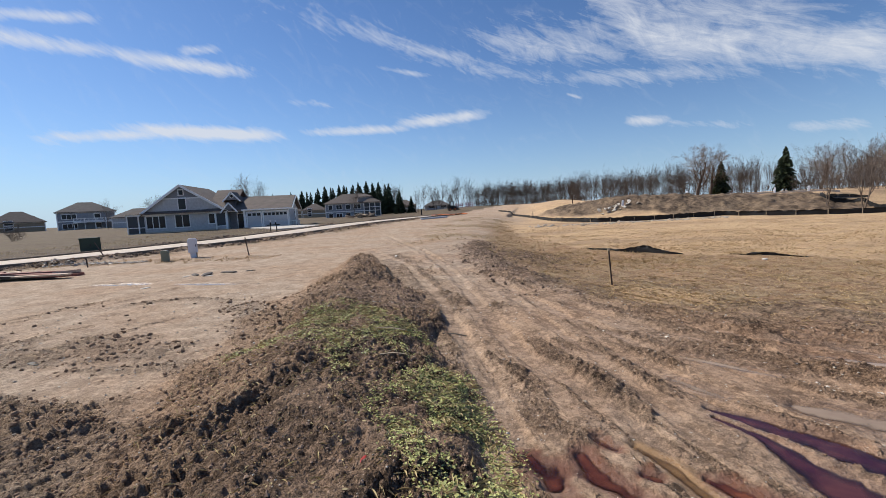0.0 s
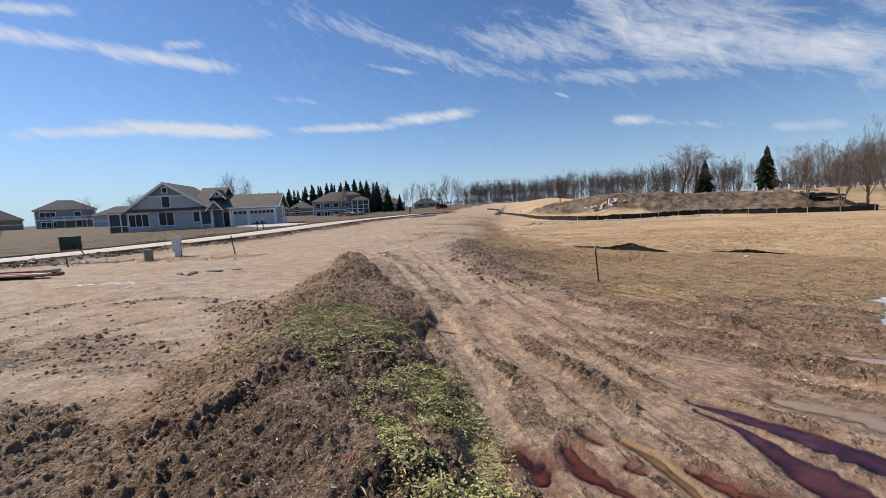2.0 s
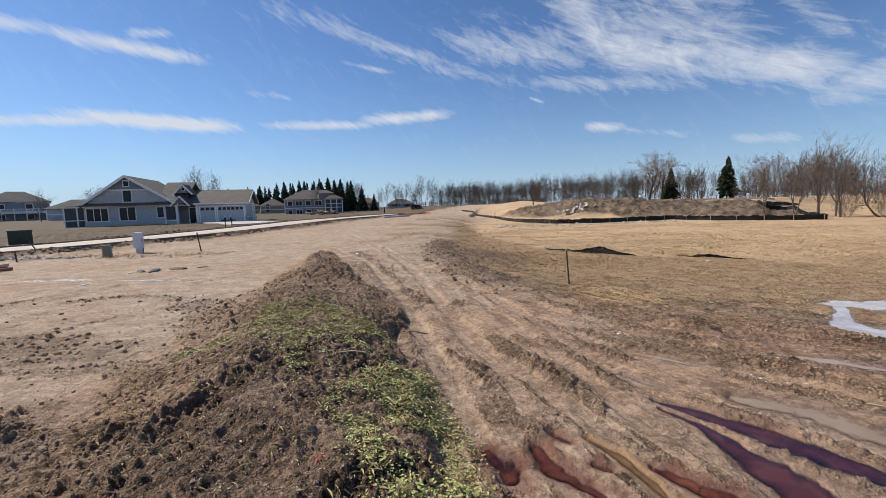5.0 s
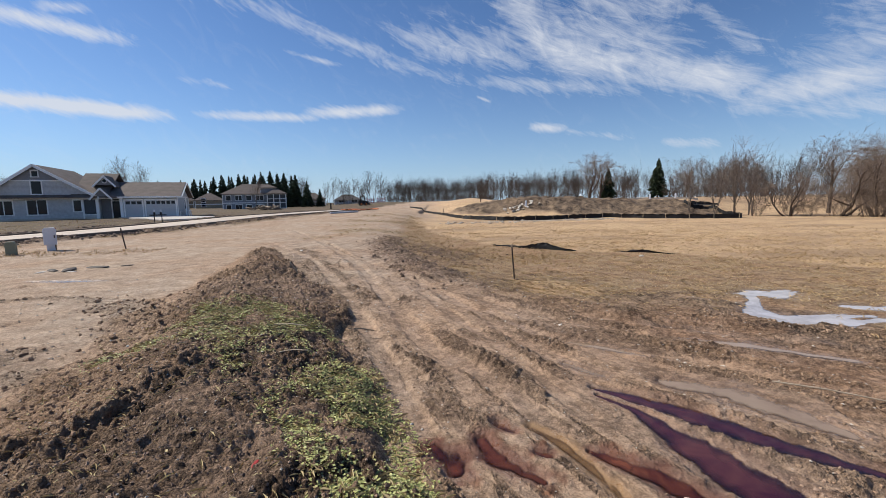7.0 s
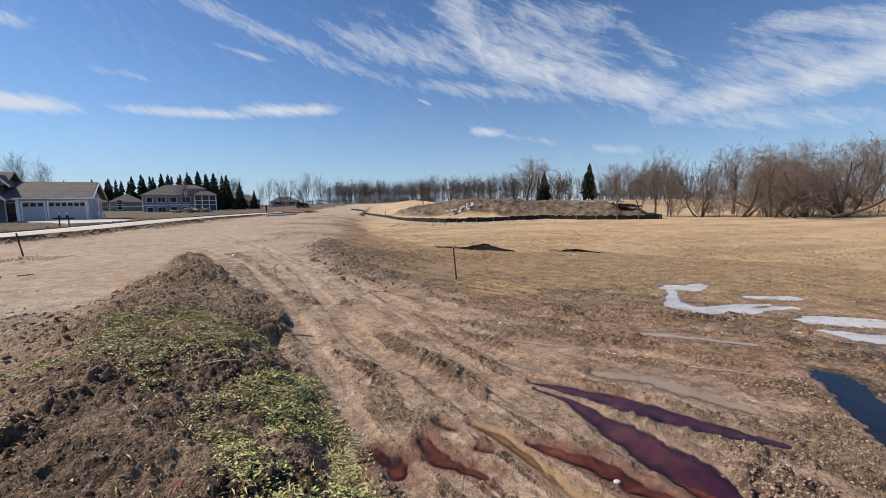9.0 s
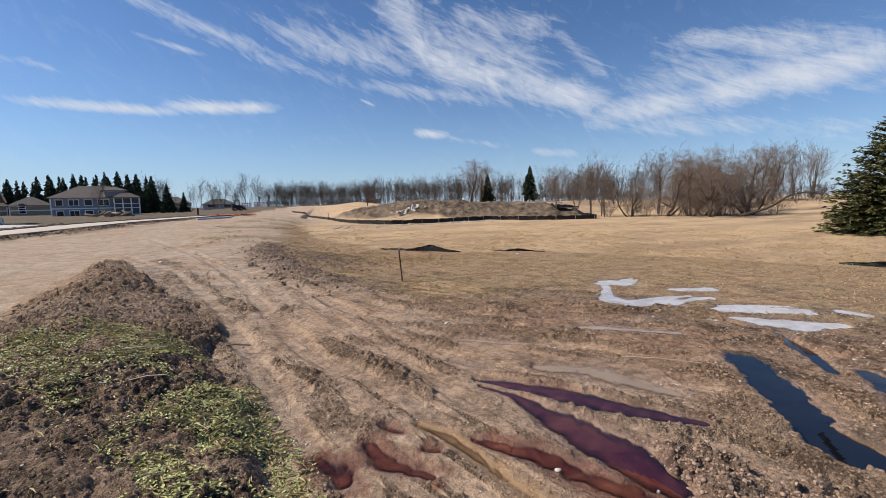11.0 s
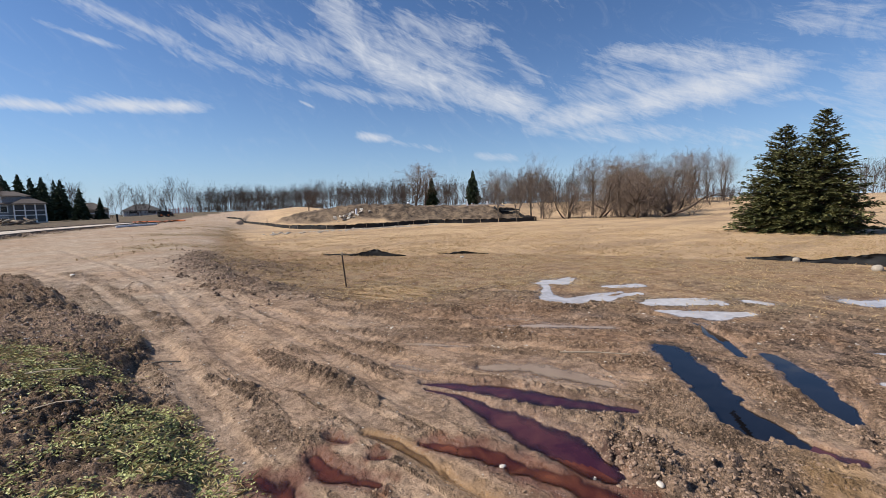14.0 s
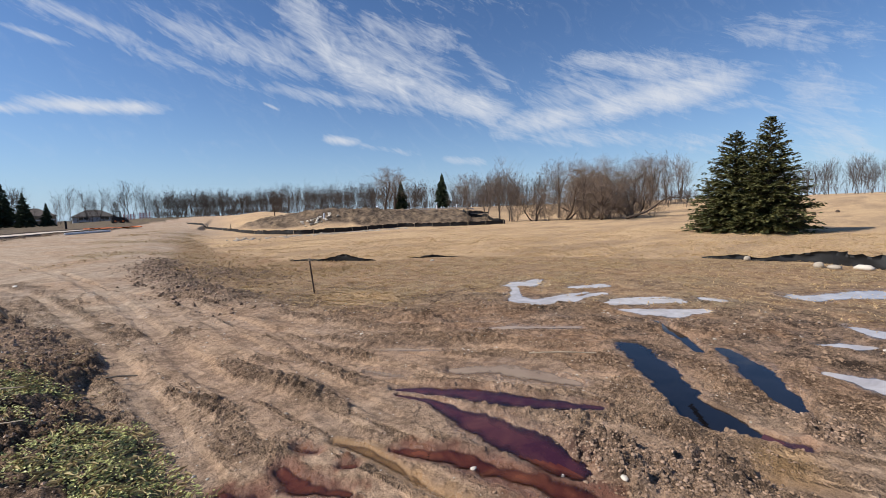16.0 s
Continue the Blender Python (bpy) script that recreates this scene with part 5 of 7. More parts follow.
grey_house()
storey_house("house", "slate-grey two-storey house with long white deck", -107.5, 125.0, 0.6, 40, 13.5, 10, 5.6, 8.6, SIDING_BLUE, SHINGLE_B,
             [(-5.6, -2.4, 3), (1.8, 3.2, 1)], (-3.0, 14.0, 3.2, 2.6), None)
storey_house("house", "far brown-roofed house behind bare bushes", -137, 133, 0.9, 45, 13, 10, 3.2, 6.8, SIDING_TAN, SHINGLE, [(-3, -1, 1)], None, None)
storey_house("house", "low grey-roofed house beyond the screened porch", -84, 116, 0.8, 36, 14, 10, 3.0, 5.4, SIDING, SHINGLE_B, [(-3, -1.5, 1)], None, None)
storey_house("house", "dark-grey two-storey house with white porch tower", -28.9, 133.5, -0.35, 13, 17.2, 11, 5.3, 8.4, SIDING_BLUE, SHINGLE,
             [(-7.6, -6.4, 1), (-5.2, -3.5, 2), (-2.3, -0.9, 1), (0.3, 2.4, 2)], None, (3.4, 8.6))
storey_house("house", "small tan house among pines", -50.5, 163, 0.6, 15, 9, 8, 3.0, 5.6, SIDING_TAN, SHINGLE, [(-2.5, -1.2, 1)], None, None)
storey_house("house", "far tan-roofed house among pines", -62, 168, 0.6, 15, 9, 8, 3.0, 5.8, SIDING_TAN, SHINGLE, [(-2.5, -1.2, 1)], None, None)
storey_house("house", "distant grey hip-roofed house beyond the site", -3.0, 232, -0.8, 4, 14, 9, 4.2, 7.0, SIDING, SHINGLE_B, [(-5, -2, 2), (2, 5, 2)], None, None)
storey_house("house", "distant low brown house beyond the site", -21, 225, 0.8, 4, 13, 10, 3.4, 6.4, SIDING_TAN, SHINGLE, [(-4, -2, 1)], None, None)


def driveway():
    s = Shape()
    near, far = [(-19.6, 48.2), (-13.2, 50.6)], [(-28.6, 58.8), (-21.6, 60.4)]
    for k in range(8):
        vs = []
        for t in (k / 8, (k + 1) / 8 - 0.006):
            for a, b in zip(near, far):
                x, y = a[0] + (b[0] - a[0]) * t, a[1] + (b[1] - a[1]) * t
                vs.append((x, y, float(land(np.array([x]), np.array([y]))[0])))
        vs = [(x, y, z - 0.1) for x, y, z in vs] + [(x, y, z + 0.12) for x, y, z in vs]
        s.add(vs, [(4, 5, 7, 6), (0, 1, 5, 4), (1, 3, 7, 5), (3, 2, 6, 7), (2, 0, 4, 6)])
    ob = new("driveway", mesh_of("driveway", s, CONCRETE))
    tagged(ob, "pale concrete driveway in front of the garage", "driveway", kind="structure")


driveway()

# ---- trees ----
def limbs_of(rng, height, spread, girth, depth=4, fork=0.3, lean=(0, 0), kids=(5, 5, 5, 4), droop=0.0, stems=1, flare=(0.25, 0.75), wave=0.13):
    """A bare tree as straight pieces: start, end, two radii and the order of the branch."""
    out = []

    def grow(p, d, length, rad, order):
        steps = (6, 4, 3, 2, 2)[order]
        pts = [p]
        for k in range(steps):
            bend = Vector((rng.uniform(-1, 1), rng.uniform(-1, 1), rng.uniform(-0.6, 0.8))) * (wave if order == 0 else (0.30, 0.22, 0.18, 0.18)[order - 1])
            up = Vector((0, 0, 0.10 if order < 2 else -droop))
            d = (d + bend + up).normalized()
            q = pts[-1] + d * (length / steps)
            t0, t1 = k / steps, (k + 1) / steps
            out.append((pts[-1], q, rad * (1 - 0.72 * t0), rad * (1 - 0.72 * t1), order))
            pts.append(q)
        if order >= depth:
            return
        n = kids[min(order, len(kids) - 1)]
        for j in range(n):
            t = fork + (1 - fork) * (j + rng.random()) / n if order == 0 else 0.2 + 0.8 * (j + rng.random()) / n
            k = min(int(t * steps), steps - 1)
            base = pts[k].lerp(pts[k + 1], t * steps - k)
            axis = (pts[k + 1] - pts[k]).normalized()
            a = rng.random() * 2 * math.pi
            s = axis.orthogonal().normalized()
            s = (Matrix.Rotation(a, 3, axis) @ s)
            open_ = rng.uniform(0.55, 1.0) * spread
            nd = (axis * math.cos(open_) + s * math.sin(open_)).normalized()
            if order == 0:
                nd = (nd + Vector((0, 0, 0.15))).normalized()
            nl = length * rng.uniform(0.42, 0.68) * (1.15 - 0.45 * t if order == 0 else 1.0)
            grow(base, nd, nl, max(rad * (1 - 0.72 * t) * rng.uniform(0.42, 0.62), 0.008), order + 1)

    for k in range(stems):
        a = 6.283 * (k + rng.random() * 0.6) / stems
        o = 0.0 if stems == 1 else rng.uniform(*flare)
        way = Vector((lean[0] + o * math.cos(a), lean[1] + o * math.sin(a), 1)).normalized()
        grow(Vector((0.25 * o * math.cos(a), 0.25 * o * math.sin(a), -0.15)), way, height * (0.70 if k == 0 else rng.uniform(0.5, 0.7)), girth * (1 if k == 0 else 0.75), 0)
    return out


def sticks(pieces, sides, thin=0.0):
    """Corners and quads of tapered rods."""
    a = np.array([p[0] for p in pieces], float)
    b = np.array([p[1] for p in pieces], float)
    ra = np.maximum(np.array([p[2] for p in pieces], float), thin)
    rb = np.maximum(np.array([p[3] for p in pieces], float), thin * 0.8)
    d = b - a
    d /= np.linalg.norm(d, axis=1)[:, None] + 1e-9
    ref = np.where(np.abs(d[:, 2:3]) < 0.9, np.array([[0, 0, 1.0]]), np.array([[1.0, 0, 0]]))
    s = np.cross(d, ref)
    s /= np.linalg.norm(s, axis=1)[:, None] + 1e-9
    t = np.cross(s, d)
    ang = np.arange(sides) * 2 * np.pi / sides
    ring = np.cos(ang)[None, :, None] * s[:, None, :] + np.sin(ang)[None, :, None] * t[:, None, :]
    va, vb = a[:, None] + ring * ra[:, None, None], b[:, None] + ring * rb[:, None, None]
    v = np.concatenate([va, vb], 1).reshape(-1, 3)
    k = np.arange(len(a))[:, None] * 2 * sides
    j = np.arange(sides)
    q = np.stack([k + j, k + (j + 1) % sides, k + sides + (j + 1) % sides, k + sides + j], -1).reshape(-1, 4)
    return v, q


def ribbons(pieces, thin, rng):
    """Corners and quads of flat tapered slivers, each turned its own way, for twigs far off."""
    a, b = np.array([p[0] for p in pieces], float), np.array([p[1] for p in pieces], float)
    ra = np.maximum(np.array([p[2] for p in pieces], float), thin)[:, None]
    rb = np.maximum(np.array([p[3] for p in pieces], float), thin * 0.7)[:, None]
    turn = np.array([rng.uniform(0, 6.28) for _ in pieces])
    s = np.stack([np.cos(turn), np.sin(turn), 0 * turn], 1)
    v = np.stack([a - s * ra, a + s * ra, b + s * rb, b - s * rb], 1).reshape(-1, 3)
    return v, np.arange(len(v)).reshape(-1, 4)


def mesh_arrays(name, v, q, material):
    ob = arrays_object(name, v, q, material, False)
    me = ob.data
    bpy.data.objects.remove(ob)
    return me


def tree_meshes(seed, split, thin, bark, twig, **kw):
    rng = random.Random(seed)
    p = limbs_of(rng, **kw)
    v, q = sticks([s for s in p if s[4] <= split], 5)
    w, r = sticks([s for s in p if s[4] > split], 3, thin)
    return mesh_arrays("trunk", v, q, bark), mesh_arrays("crown", w, r, twig)


def plant(meshes, label, x, y, size=1.0, turn=0.0, group="", z=None, name="tree"):
    t = thing(name, label, "tree", x, y, z, turn, group)
    t.scale = (size, size, size)
    for me, n in zip(meshes, ("trunk", "crown")):
        ob = new(n, me)
        ob.parent = t
    return t


SPREADING = [tree_meshes(k, 1, 0.011, BARK_DARK, TWIG, height=10, spread=0.95, girth=0.26, fork=0.14, kids=(9, 6, 5, 4), depth=4) for k in (3, 4)]
TALL = [tree_meshes(k, 1, 0.008, BARK, TWIG, height=10.5, spread=0.6, girth=0.13, fork=0.16, kids=(8, 5, 4, 3), depth=4, stems=2, flare=(0.06, 0.2), wave=0.24) for k in (11, 12, 13)]
WILLOW = [tree_meshes(k, 1, 0.0075, BARK_DARK, TWIG_RED, height=8.6, spread=1.3, girth=0.19, fork=0.3, kids=(7, 6, 6, 5), depth=4, lean=l, stems=3, flare=(0.4, 1.2), wave=0.36, droop=0.16) for k, l in ((21, (0.3, 0.1)), (22, (-0.3, 0.1)), (23, (0.1, -0.2)))]
BRUSH = [tree_meshes(k, 0, 0.006, BARK, TWIG_RED, height=3.4, spread=0.95, girth=0.035, fork=0.05, kids=(6, 5, 4), depth=3, stems=6, flare=(0.4, 1.3), wave=0.3) for k in (31, 32)]
BIRCH = [tree_meshes(k, 0, 0.012, BARK, TWIG, height=11, spread=0.5, girth=0.11, fork=0.2, kids=(14, 6, 5), depth=3) for k in (41, 42)]

# the thicket at the foot of the slope
for k, (x, y, s, a) in enumerate(((44.4, 43.8, 0.70, 0), (46.2, 42.8, 0.80, 80), (47.6, 41.6, 0.74, 160), (49.2, 43.6, 0.66, 230), (43.4, 47.0, 0.6, 300))):
    plant(TALL[k % 3], "slender bare tree with twisting trunk beside the fence", x, y, s, a, "bare trees of the thicket")
for k, (x, y, s, a) in enumerate(((49.0, 38.4, 0.86, 10), (52.4, 35.4, 1.0, 120), (54.4, 33.4, 1.12, 35), (53.6, 30.6, 1.05, 200), (56.6, 30.8, 1.0, 290), (58.4, 34.0, 1.15, 70), (60.0, 29.4, 0.95, 150))):
    plant(WILLOW[k % 3], "sprawling bare willow with leaning limbs in dead grass", x, y, s, a, "bare trees of the thicket", name="willow")
for k, (x, y, s, a) in enumerate(((50.5, 37.2, 0.8, 0), (52.0, 33.0, 0.9, 50), (54.0, 31.2, 1.0, 90), (57.0, 29.2, 0.8, 130), (55.6, 34.6, 1.1, 200), (59.0, 31.0, 0.95, 240), (62.5, 27.6, 0.9, 280), (47.8, 41.0, 0.7, 310), (65.0, 31.0, 1.0, 20), (51.2, 35.4, 0.9, 15), (53.4, 32.0, 1.0, 75), (55.4, 30.0, 1.0, 165), (49.6, 38.6, 0.8, 260), (58.0, 28.6, 0.95, 330), (57.4, 32.6, 1.25, 110), (61.0, 30.0, 1.2, 45), (54.6, 35.8, 1.3, 190))):
    plant(BRUSH[k % 2], "dense reddish-brown bare brush", x, y, s, a, "brush of the thicket", name="bush")
for k, (x, y, s, a) in enumerate(((63.0, 36.0, 0.95, 15), (67.0, 33.0, 0.95, 75), (71.0, 42.0, 0.95, 140), (60.0, 42.0, 1.0, 200))):
    plant(SPREADING[k % 2], "spreading bare tree behind the thicket", x, y, s, a, "bare trees of the thicket")
for k, (x, y, s, a) in enumerate(((88.0, 41.5, 1.0, 20), (91.5, 41.0, 1.08, 100), (97.0, 40.0, 0.95, 190), (101.0, 38.4, 0.9, 250), (104.0, 40.0, 1.0, 300))):
    plant((SPREADING + TALL)[k], "bare tree on the crest of the tan slope", x, y, s, a, "bare trees on the crest")
for k, (x, y, s) in enumerate(((89, 43, 0.9), (94, 43, 1.0), (99, 41, 1.0), (103, 39, 0.9), (107, 38, 0.9))):
    plant(BRUSH[k % 2], "bare brush on the crest of the slope", x, y, s, k * 70, "brush on the crest", name="bush")
# lone oaks and conifers behind the heap
for k, label, x, y, s, a in ((0, "broad bare oak on the rise", 60.0, 98.0, 1.16, 40), (1, "bare oak leaning over the rise", 64.0, 99.5, 1.05, 200), (1, "round-crowned bare oak on the rise", 80.6, 88.9, 0.98, 100)):
    oak = plant(SPREADING[k], label, x, y, s, a, name="oak")
    oak.scale = (1.35 * s, 1.35 * s, s)
for k, (x, y, s) in enumerate(((-46.5, 94, 0.80), (-44.0, 95, 0.95), (-41.5, 95, 0.85), (-48.5, 96, 0.65), (-78, 96, 0.6))):
    plant(BIRCH[k % 2], "thin bare tree behind the grey house", x, y, s, 60 * k, "bare trees behind the house")
for k, (x, y, s) in enumerate(((-98, 140, 0.95), (-93, 141, 0.85), (-135, 118, 0.8), (-27.5, 128, 0.75))):
    plant((SPREADING + BIRCH)[k], "bare garden tree between houses", x, y, s, 45 * k)
for k, (x, y, s) in enumerate(((-58, 56, 0.75), (-61, 55, 0.7), (-63.5, 58, 0.6), (-56, 53.5, 0.5))):
    plant(BRUSH[k % 2], "dark leafless bush in the far garden", x, y, s, 45 * k, "garden bushes", name="bush")


def low_limb():
    """The long limb that lies out from the willows over the grass."""
    rng = random.Random(77)
    t = thing("fallen_limb", "long crooked bare limb lying over dead grass", "branch", 54.5, 27.6)
    pts, p, d = [], Vector((0, 0, 0.1)), Vector((0.75, -0.62, 0.24)).normalized()
    for k in range(10):
        pts.append(p.copy())
        d = (d + Vector((rng.uniform(-.2, .2), rng.uniform(-.2, .2), (0.10 if k < 5 else -0.16) + rng.uniform(-.1, .1)))).normalized()
        p = p + d * 0.95
    part("limb", Shape().tube(pts, [0.20 - 0.017 * k for k in range(10)], 6), BARK_DARK, t, smooth=True)
    for k in range(3, 10):
        for j in range(2):
            q = pts[k]
            e = Vector((rng.uniform(-.6, .9), rng.uniform(-.9, .6), rng.uniform(-.2, .7))).normalized()
            m = q + e * rng.uniform(.4, .8)
            part("side_branch", Shape().tube([q, m, m + (e + Vector((0, 0, rng.uniform(-.4, .3)))) * rng.uniform(.4, .9)], [0.05, 0.035, 0.012], 4), BARK_DARK, t)


low_limb()


# ---- conifers ----
def spruce_arrays(seed, height, radius, whorls, arms, sprays, skew=0.0, spray_len=0.5, bare=0.03):
    """Needles as many bent sprays along drooping boughs; corners and triangles, and the boughs as rods."""
    rng = np.random.default_rng(seed)
    verts, rods = [], []
    for w in range(whorls):
        f = (w + rng.random()) / whorls
        z = height * (bare + (0.985 - bare) * f)
        n = max(4, int(arms * (1 - 0.55 * f)))
        a0 = rng.random() * 6.28
        for k in range(n):
            z = height * (bare + (0.985 - bare) * min(1.0, max(0.0, f + rng.normal(0, 0.035))))
            reach = radius * ((1 - (z / height - bare) / (1 - bare)) ** 0.80 + 0.03)
            a = a0 + 2 * np.pi * k / n + rng.normal(0, 0.22)
            ln = reach * rng.uniform(0.72, 1.16) * (1 + skew * np.cos(a))
            rise, sag = rng.uniform(-0.05, 0.32) + 0.35 * f, rng.uniform(0.08, 0.42) * (1 - 0.75 * f)
            m = max(4, int(sprays * ln / radius) + 2)
            t = np.sort(rng.uniform(0.10, 1.0, m))
            t[-1] = 1.0
            out = np.array([np.cos(a), np.sin(a), 0.0])
            side = np.array([-np.sin(a), np.cos(a), 0.0])
            h = z + ln * (rise * t - sag * t * t + 0.16 * sag * t ** 4)
            base = np.outer(ln * t, out) + np.array([0, 0, 1.0]) * h[:, None]
            rods.append((np.array([0, 0, z]), base[-1], 0.035 * (1 - 0.8 * f), 0.01, 0))
            for s in (-1, 1, 0, 0):
                ang = np.where(s == 0, rng.uniform(-0.3, 0.3, m), s * rng.uniform(0.5, 1.1, m))
                tip_len = spray_len * rng.uniform(0.55, 1.15, m) * (0.42 + 0.58 * (1 - np.abs(t - 0.55))) * (0.5 + 0.5 * (1 - f))
                dirv = np.cos(ang)[:, None] * out + np.sin(ang)[:, None] * side
                dirv = dirv + np.array([0, 0, 1.0]) * rng.uniform(-0.45, 0.30 if s else 0.75, m)[:, None]
                cross = np.cross(dirv, np.array([0, 0, 1.0])) + np.array([0, 0, 1.0]) * rng.uniform(-0.9, 0.9, m)[:, None]
                cross /= np.linalg.norm(cross, axis=1)[:, None] + 1e-6
                wide = (tip_len * rng.uniform(0.16, 0.30, m))[:, None]
                mid = base + dirv * (tip_len * 0.45)[:, None]
                tip = base + dirv * tip_len[:, None] + np.array([0, 0, -0.12]) * tip_len[:, None]
                verts.append(np.stack([base, mid + cross * wide, tip, mid - cross * wide], 1).reshape(-1, 3))
    v = np.concatenate(verts)
    n = len(v) // 4
    k = np.arange(n)[:, None] * 4
    tris = np.concatenate([k + np.array([0, 1, 2]), k + np.array([0, 2, 3])])
    return v, tris, rods


def conifer_meshes(seed, height, radius, whorls, arms, sprays, needles, **kw):
    v, tris, rods = spruce_arrays(seed, height, radius, whorls, arms, sprays, **kw)
    trunk = [(np.array([0, 0, -0.2]), np.array([0, 0, height * 0.5]), 0.02 * height, 0.012 * height, 0), (np.array([0, 0, height * 0.5]), np.array([0, 0, height * 0.97]), 0.012 * height, 0.01, 0)]
    tv, tq = sticks(trunk + rods, 5)
    return mesh_arrays("trunk", tv, tq, BARK_DARK), mesh_arrays("crown", v, tris, needles)


BIG = [conifer_meshes(5, 8.1, 2.8, 46, 18, 15, NEEDLES, spray_len=0.42), conifer_meshes(6, 7.0, 2.9, 42, 18, 15, NEEDLES, spray_len=0.42)]
plant(BIG[0], "tall dark-green spruce standing in dead grass", 34.4, 7.7, 0.94, 20, "pair of spruces", name="spruce")
plant(BIG[1], "shorter dark-green spruce leaning into its neighbour", 34.7, 9.7, 1.0, 130, "pair of spruces", name="spruce")


def pine_meshes(seed, height, radius, needles, bare=0.04, tiers=30, arms=11):
    """A far conifer: a narrow cone of drooping, ragged fronds round a trunk."""
    rng = np.random.default_rng(seed)
    f = np.repeat(np.linspace(0, 0.97, tiers), arms) + rng.normal(0, 0.012, tiers * arms)
    f = np.clip(f, 0, 0.985)
    n = len(f)
    a = rng.uniform(0, 6.283, n)
    ln = radius * ((1 - f) ** 0.85 + 0.04) * rng.uniform(0.4, 1.15, n) * (1 + 0.12 * np.sin(f * 23 + a * 2))
    z = height * (bare + (1 - bare) * f)
    out, side = np.stack([np.cos(a), np.sin(a), 0 * a], 1), np.stack([-np.sin(a), np.cos(a), 0 * a], 1)
    up = np.array([0, 0, 1.0])
    root = out * (0.02 * ln)[:, None] + up * z[:, None]
    tip = out * ln[:, None] + up * (z - ln * rng.uniform(0.05, 0.45, n))[:, None]
    mid = out * (0.55 * ln)[:, None] + up * (z + ln * rng.uniform(-0.02, 0.14, n))[:, None]
    w = (ln * rng.uniform(0.20, 0.36, n))[:, None]
    hang = up * (0.030 * height * rng.uniform(0.6, 1.3, n))[:, None]
    v = np.stack([root, mid + side * w, tip, mid - side * w, root - hang, mid + side * w * 0.8 - hang, tip - hang * 0.5, mid - side * w * 0.8 - hang], 1).reshape(-1, 3)
    k = np.arange(n)[:, None] * 8
    tris = np.concatenate([k + np.array(t) for t in ((0, 1, 2), (0, 2, 3), (4, 6, 5), (4, 7, 6), (1, 5, 2), (5, 6, 2), (3, 2, 7), (7, 2, 6))])
    trunk = [(np.array([0, 0, -0.3]), np.array([0, 0, height * 0.9]), 0.018 * height, 0.01, 0)]
    tv, tq = sticks(trunk, 5)
    return mesh_arrays("trunk", tv, tq, BARK_DARK), mesh_arrays("crown", v, tris, needles)


FAR_SPRUCE = [pine_meshes(k, 10.0, r, NEEDLES_FAR, b) for k, r, b in ((51, 1.9, 0.05), (52, 2.3, 0.04), (53, 2.7, 0.07))]
LONE = [pine_meshes(k, 10.0, r, NEEDLES_FAR, b, 34, 13) for k, r, b in ((54, 2.7, 0.12), (55, 2.9, 0.03))]
plant(LONE[0], "tall dark spruce with bare lower trunk on the rise", 76.1, 92.8, 1.02, 0, name="spruce")
plant(LONE[1], "smaller dark spruce on the rise", 66.6, 99.8, 0.82, 60, name="spruce")
PINES = [(-70, 172, 1.1), (-64, 176, 1.15), (-60, 178, 1.2), (-56.5, 174, 1.15), (-53, 178, 1.3), (-49.5, 176, 1.35), (-46.5, 174, 1.3), (-43.5, 176, 1.4), (-40.5, 172, 1.35), (-37.5, 176, 1.4), (-34.5, 172, 1.45), (-31.5, 174, 1.5), (-28.5, 170, 1.5),
         (-25.5, 168, 1.4), (-21.5, 168, 1.45), (-17.0, 164, 1.15), (-12.5, 165, 0.8)]
PINES += [(x + 1.6, y + 7, s * 0.97) for x, y, s in PINES[:14]]
for k, (x, y, s) in enumerate(PINES):
    plant(FAR_SPRUCE[2 if 13 < k < 17 else k % 3], "blackish-green pine in a row behind houses", x, y, s * (0.86 if 11 < k < 17 else 0.95), 47 * k, "row of pines", name="pine")


# ---- far woods ----
def woods(name, label, stems, seed):
    """Many small bare trees joined: (x, y, height) each."""
    rng = random.Random(seed)
    kinds = []
    for k in range(6):
        p = limbs_of(random.Random(seed + k), height=12.0, spread=0.38 + 0.10 * (k % 3), girth=0.10, depth=3, fork=0.15, kids=(10, 4, 2), stems=1 + k % 2, flare=(0.05, 0.2))
        kinds.append(ribbons(p, 0.020, rng))
    for k in range(3):
        p = limbs_of(random.Random(seed + 20 + k), height=10, spread=0.6, girth=0.09, depth=2, fork=0.02, kids=(5, 3), stems=3, flare=(0.2, 0.9))
        kinds.append(ribbons(p, 0.05, rng))
    vs, qs, n = [], [], 0
    for x, y, h in stems:
        v, q = kinds[rng.randrange(6) if h > 4.5 else 6 + rng.randrange(3)]
        a, s = rng.random() * 6.28, h / 10
        c, d = math.cos(a) * s, math.sin(a) * s
        z = float(land(np.array([x]), np.array([y]))[0])
        vs.append(np.stack([v[:, 0] * c - v[:, 1] * d + x, v[:, 0] * d + v[:, 1] * c + y, v[:, 2] * s + z], 1))
        qs.append(q + n)
        n += len(v)
    ob = arrays_object(name, np.concatenate(vs), np.concatenate(qs), TWIG_FAR)
    tagged(ob, label, "woods", kind="stuff")


def band(rng, n, az0, az1, r0, r1, h0, h1):
    out = []
    for _ in range(n):
        a, r = radians(rng.uniform(az0, az1)), rng.uniform(r0, r1)
        out.append((r * math.sin(a), r * math.cos(a), rng.uniform(h0, h1)))
    return out


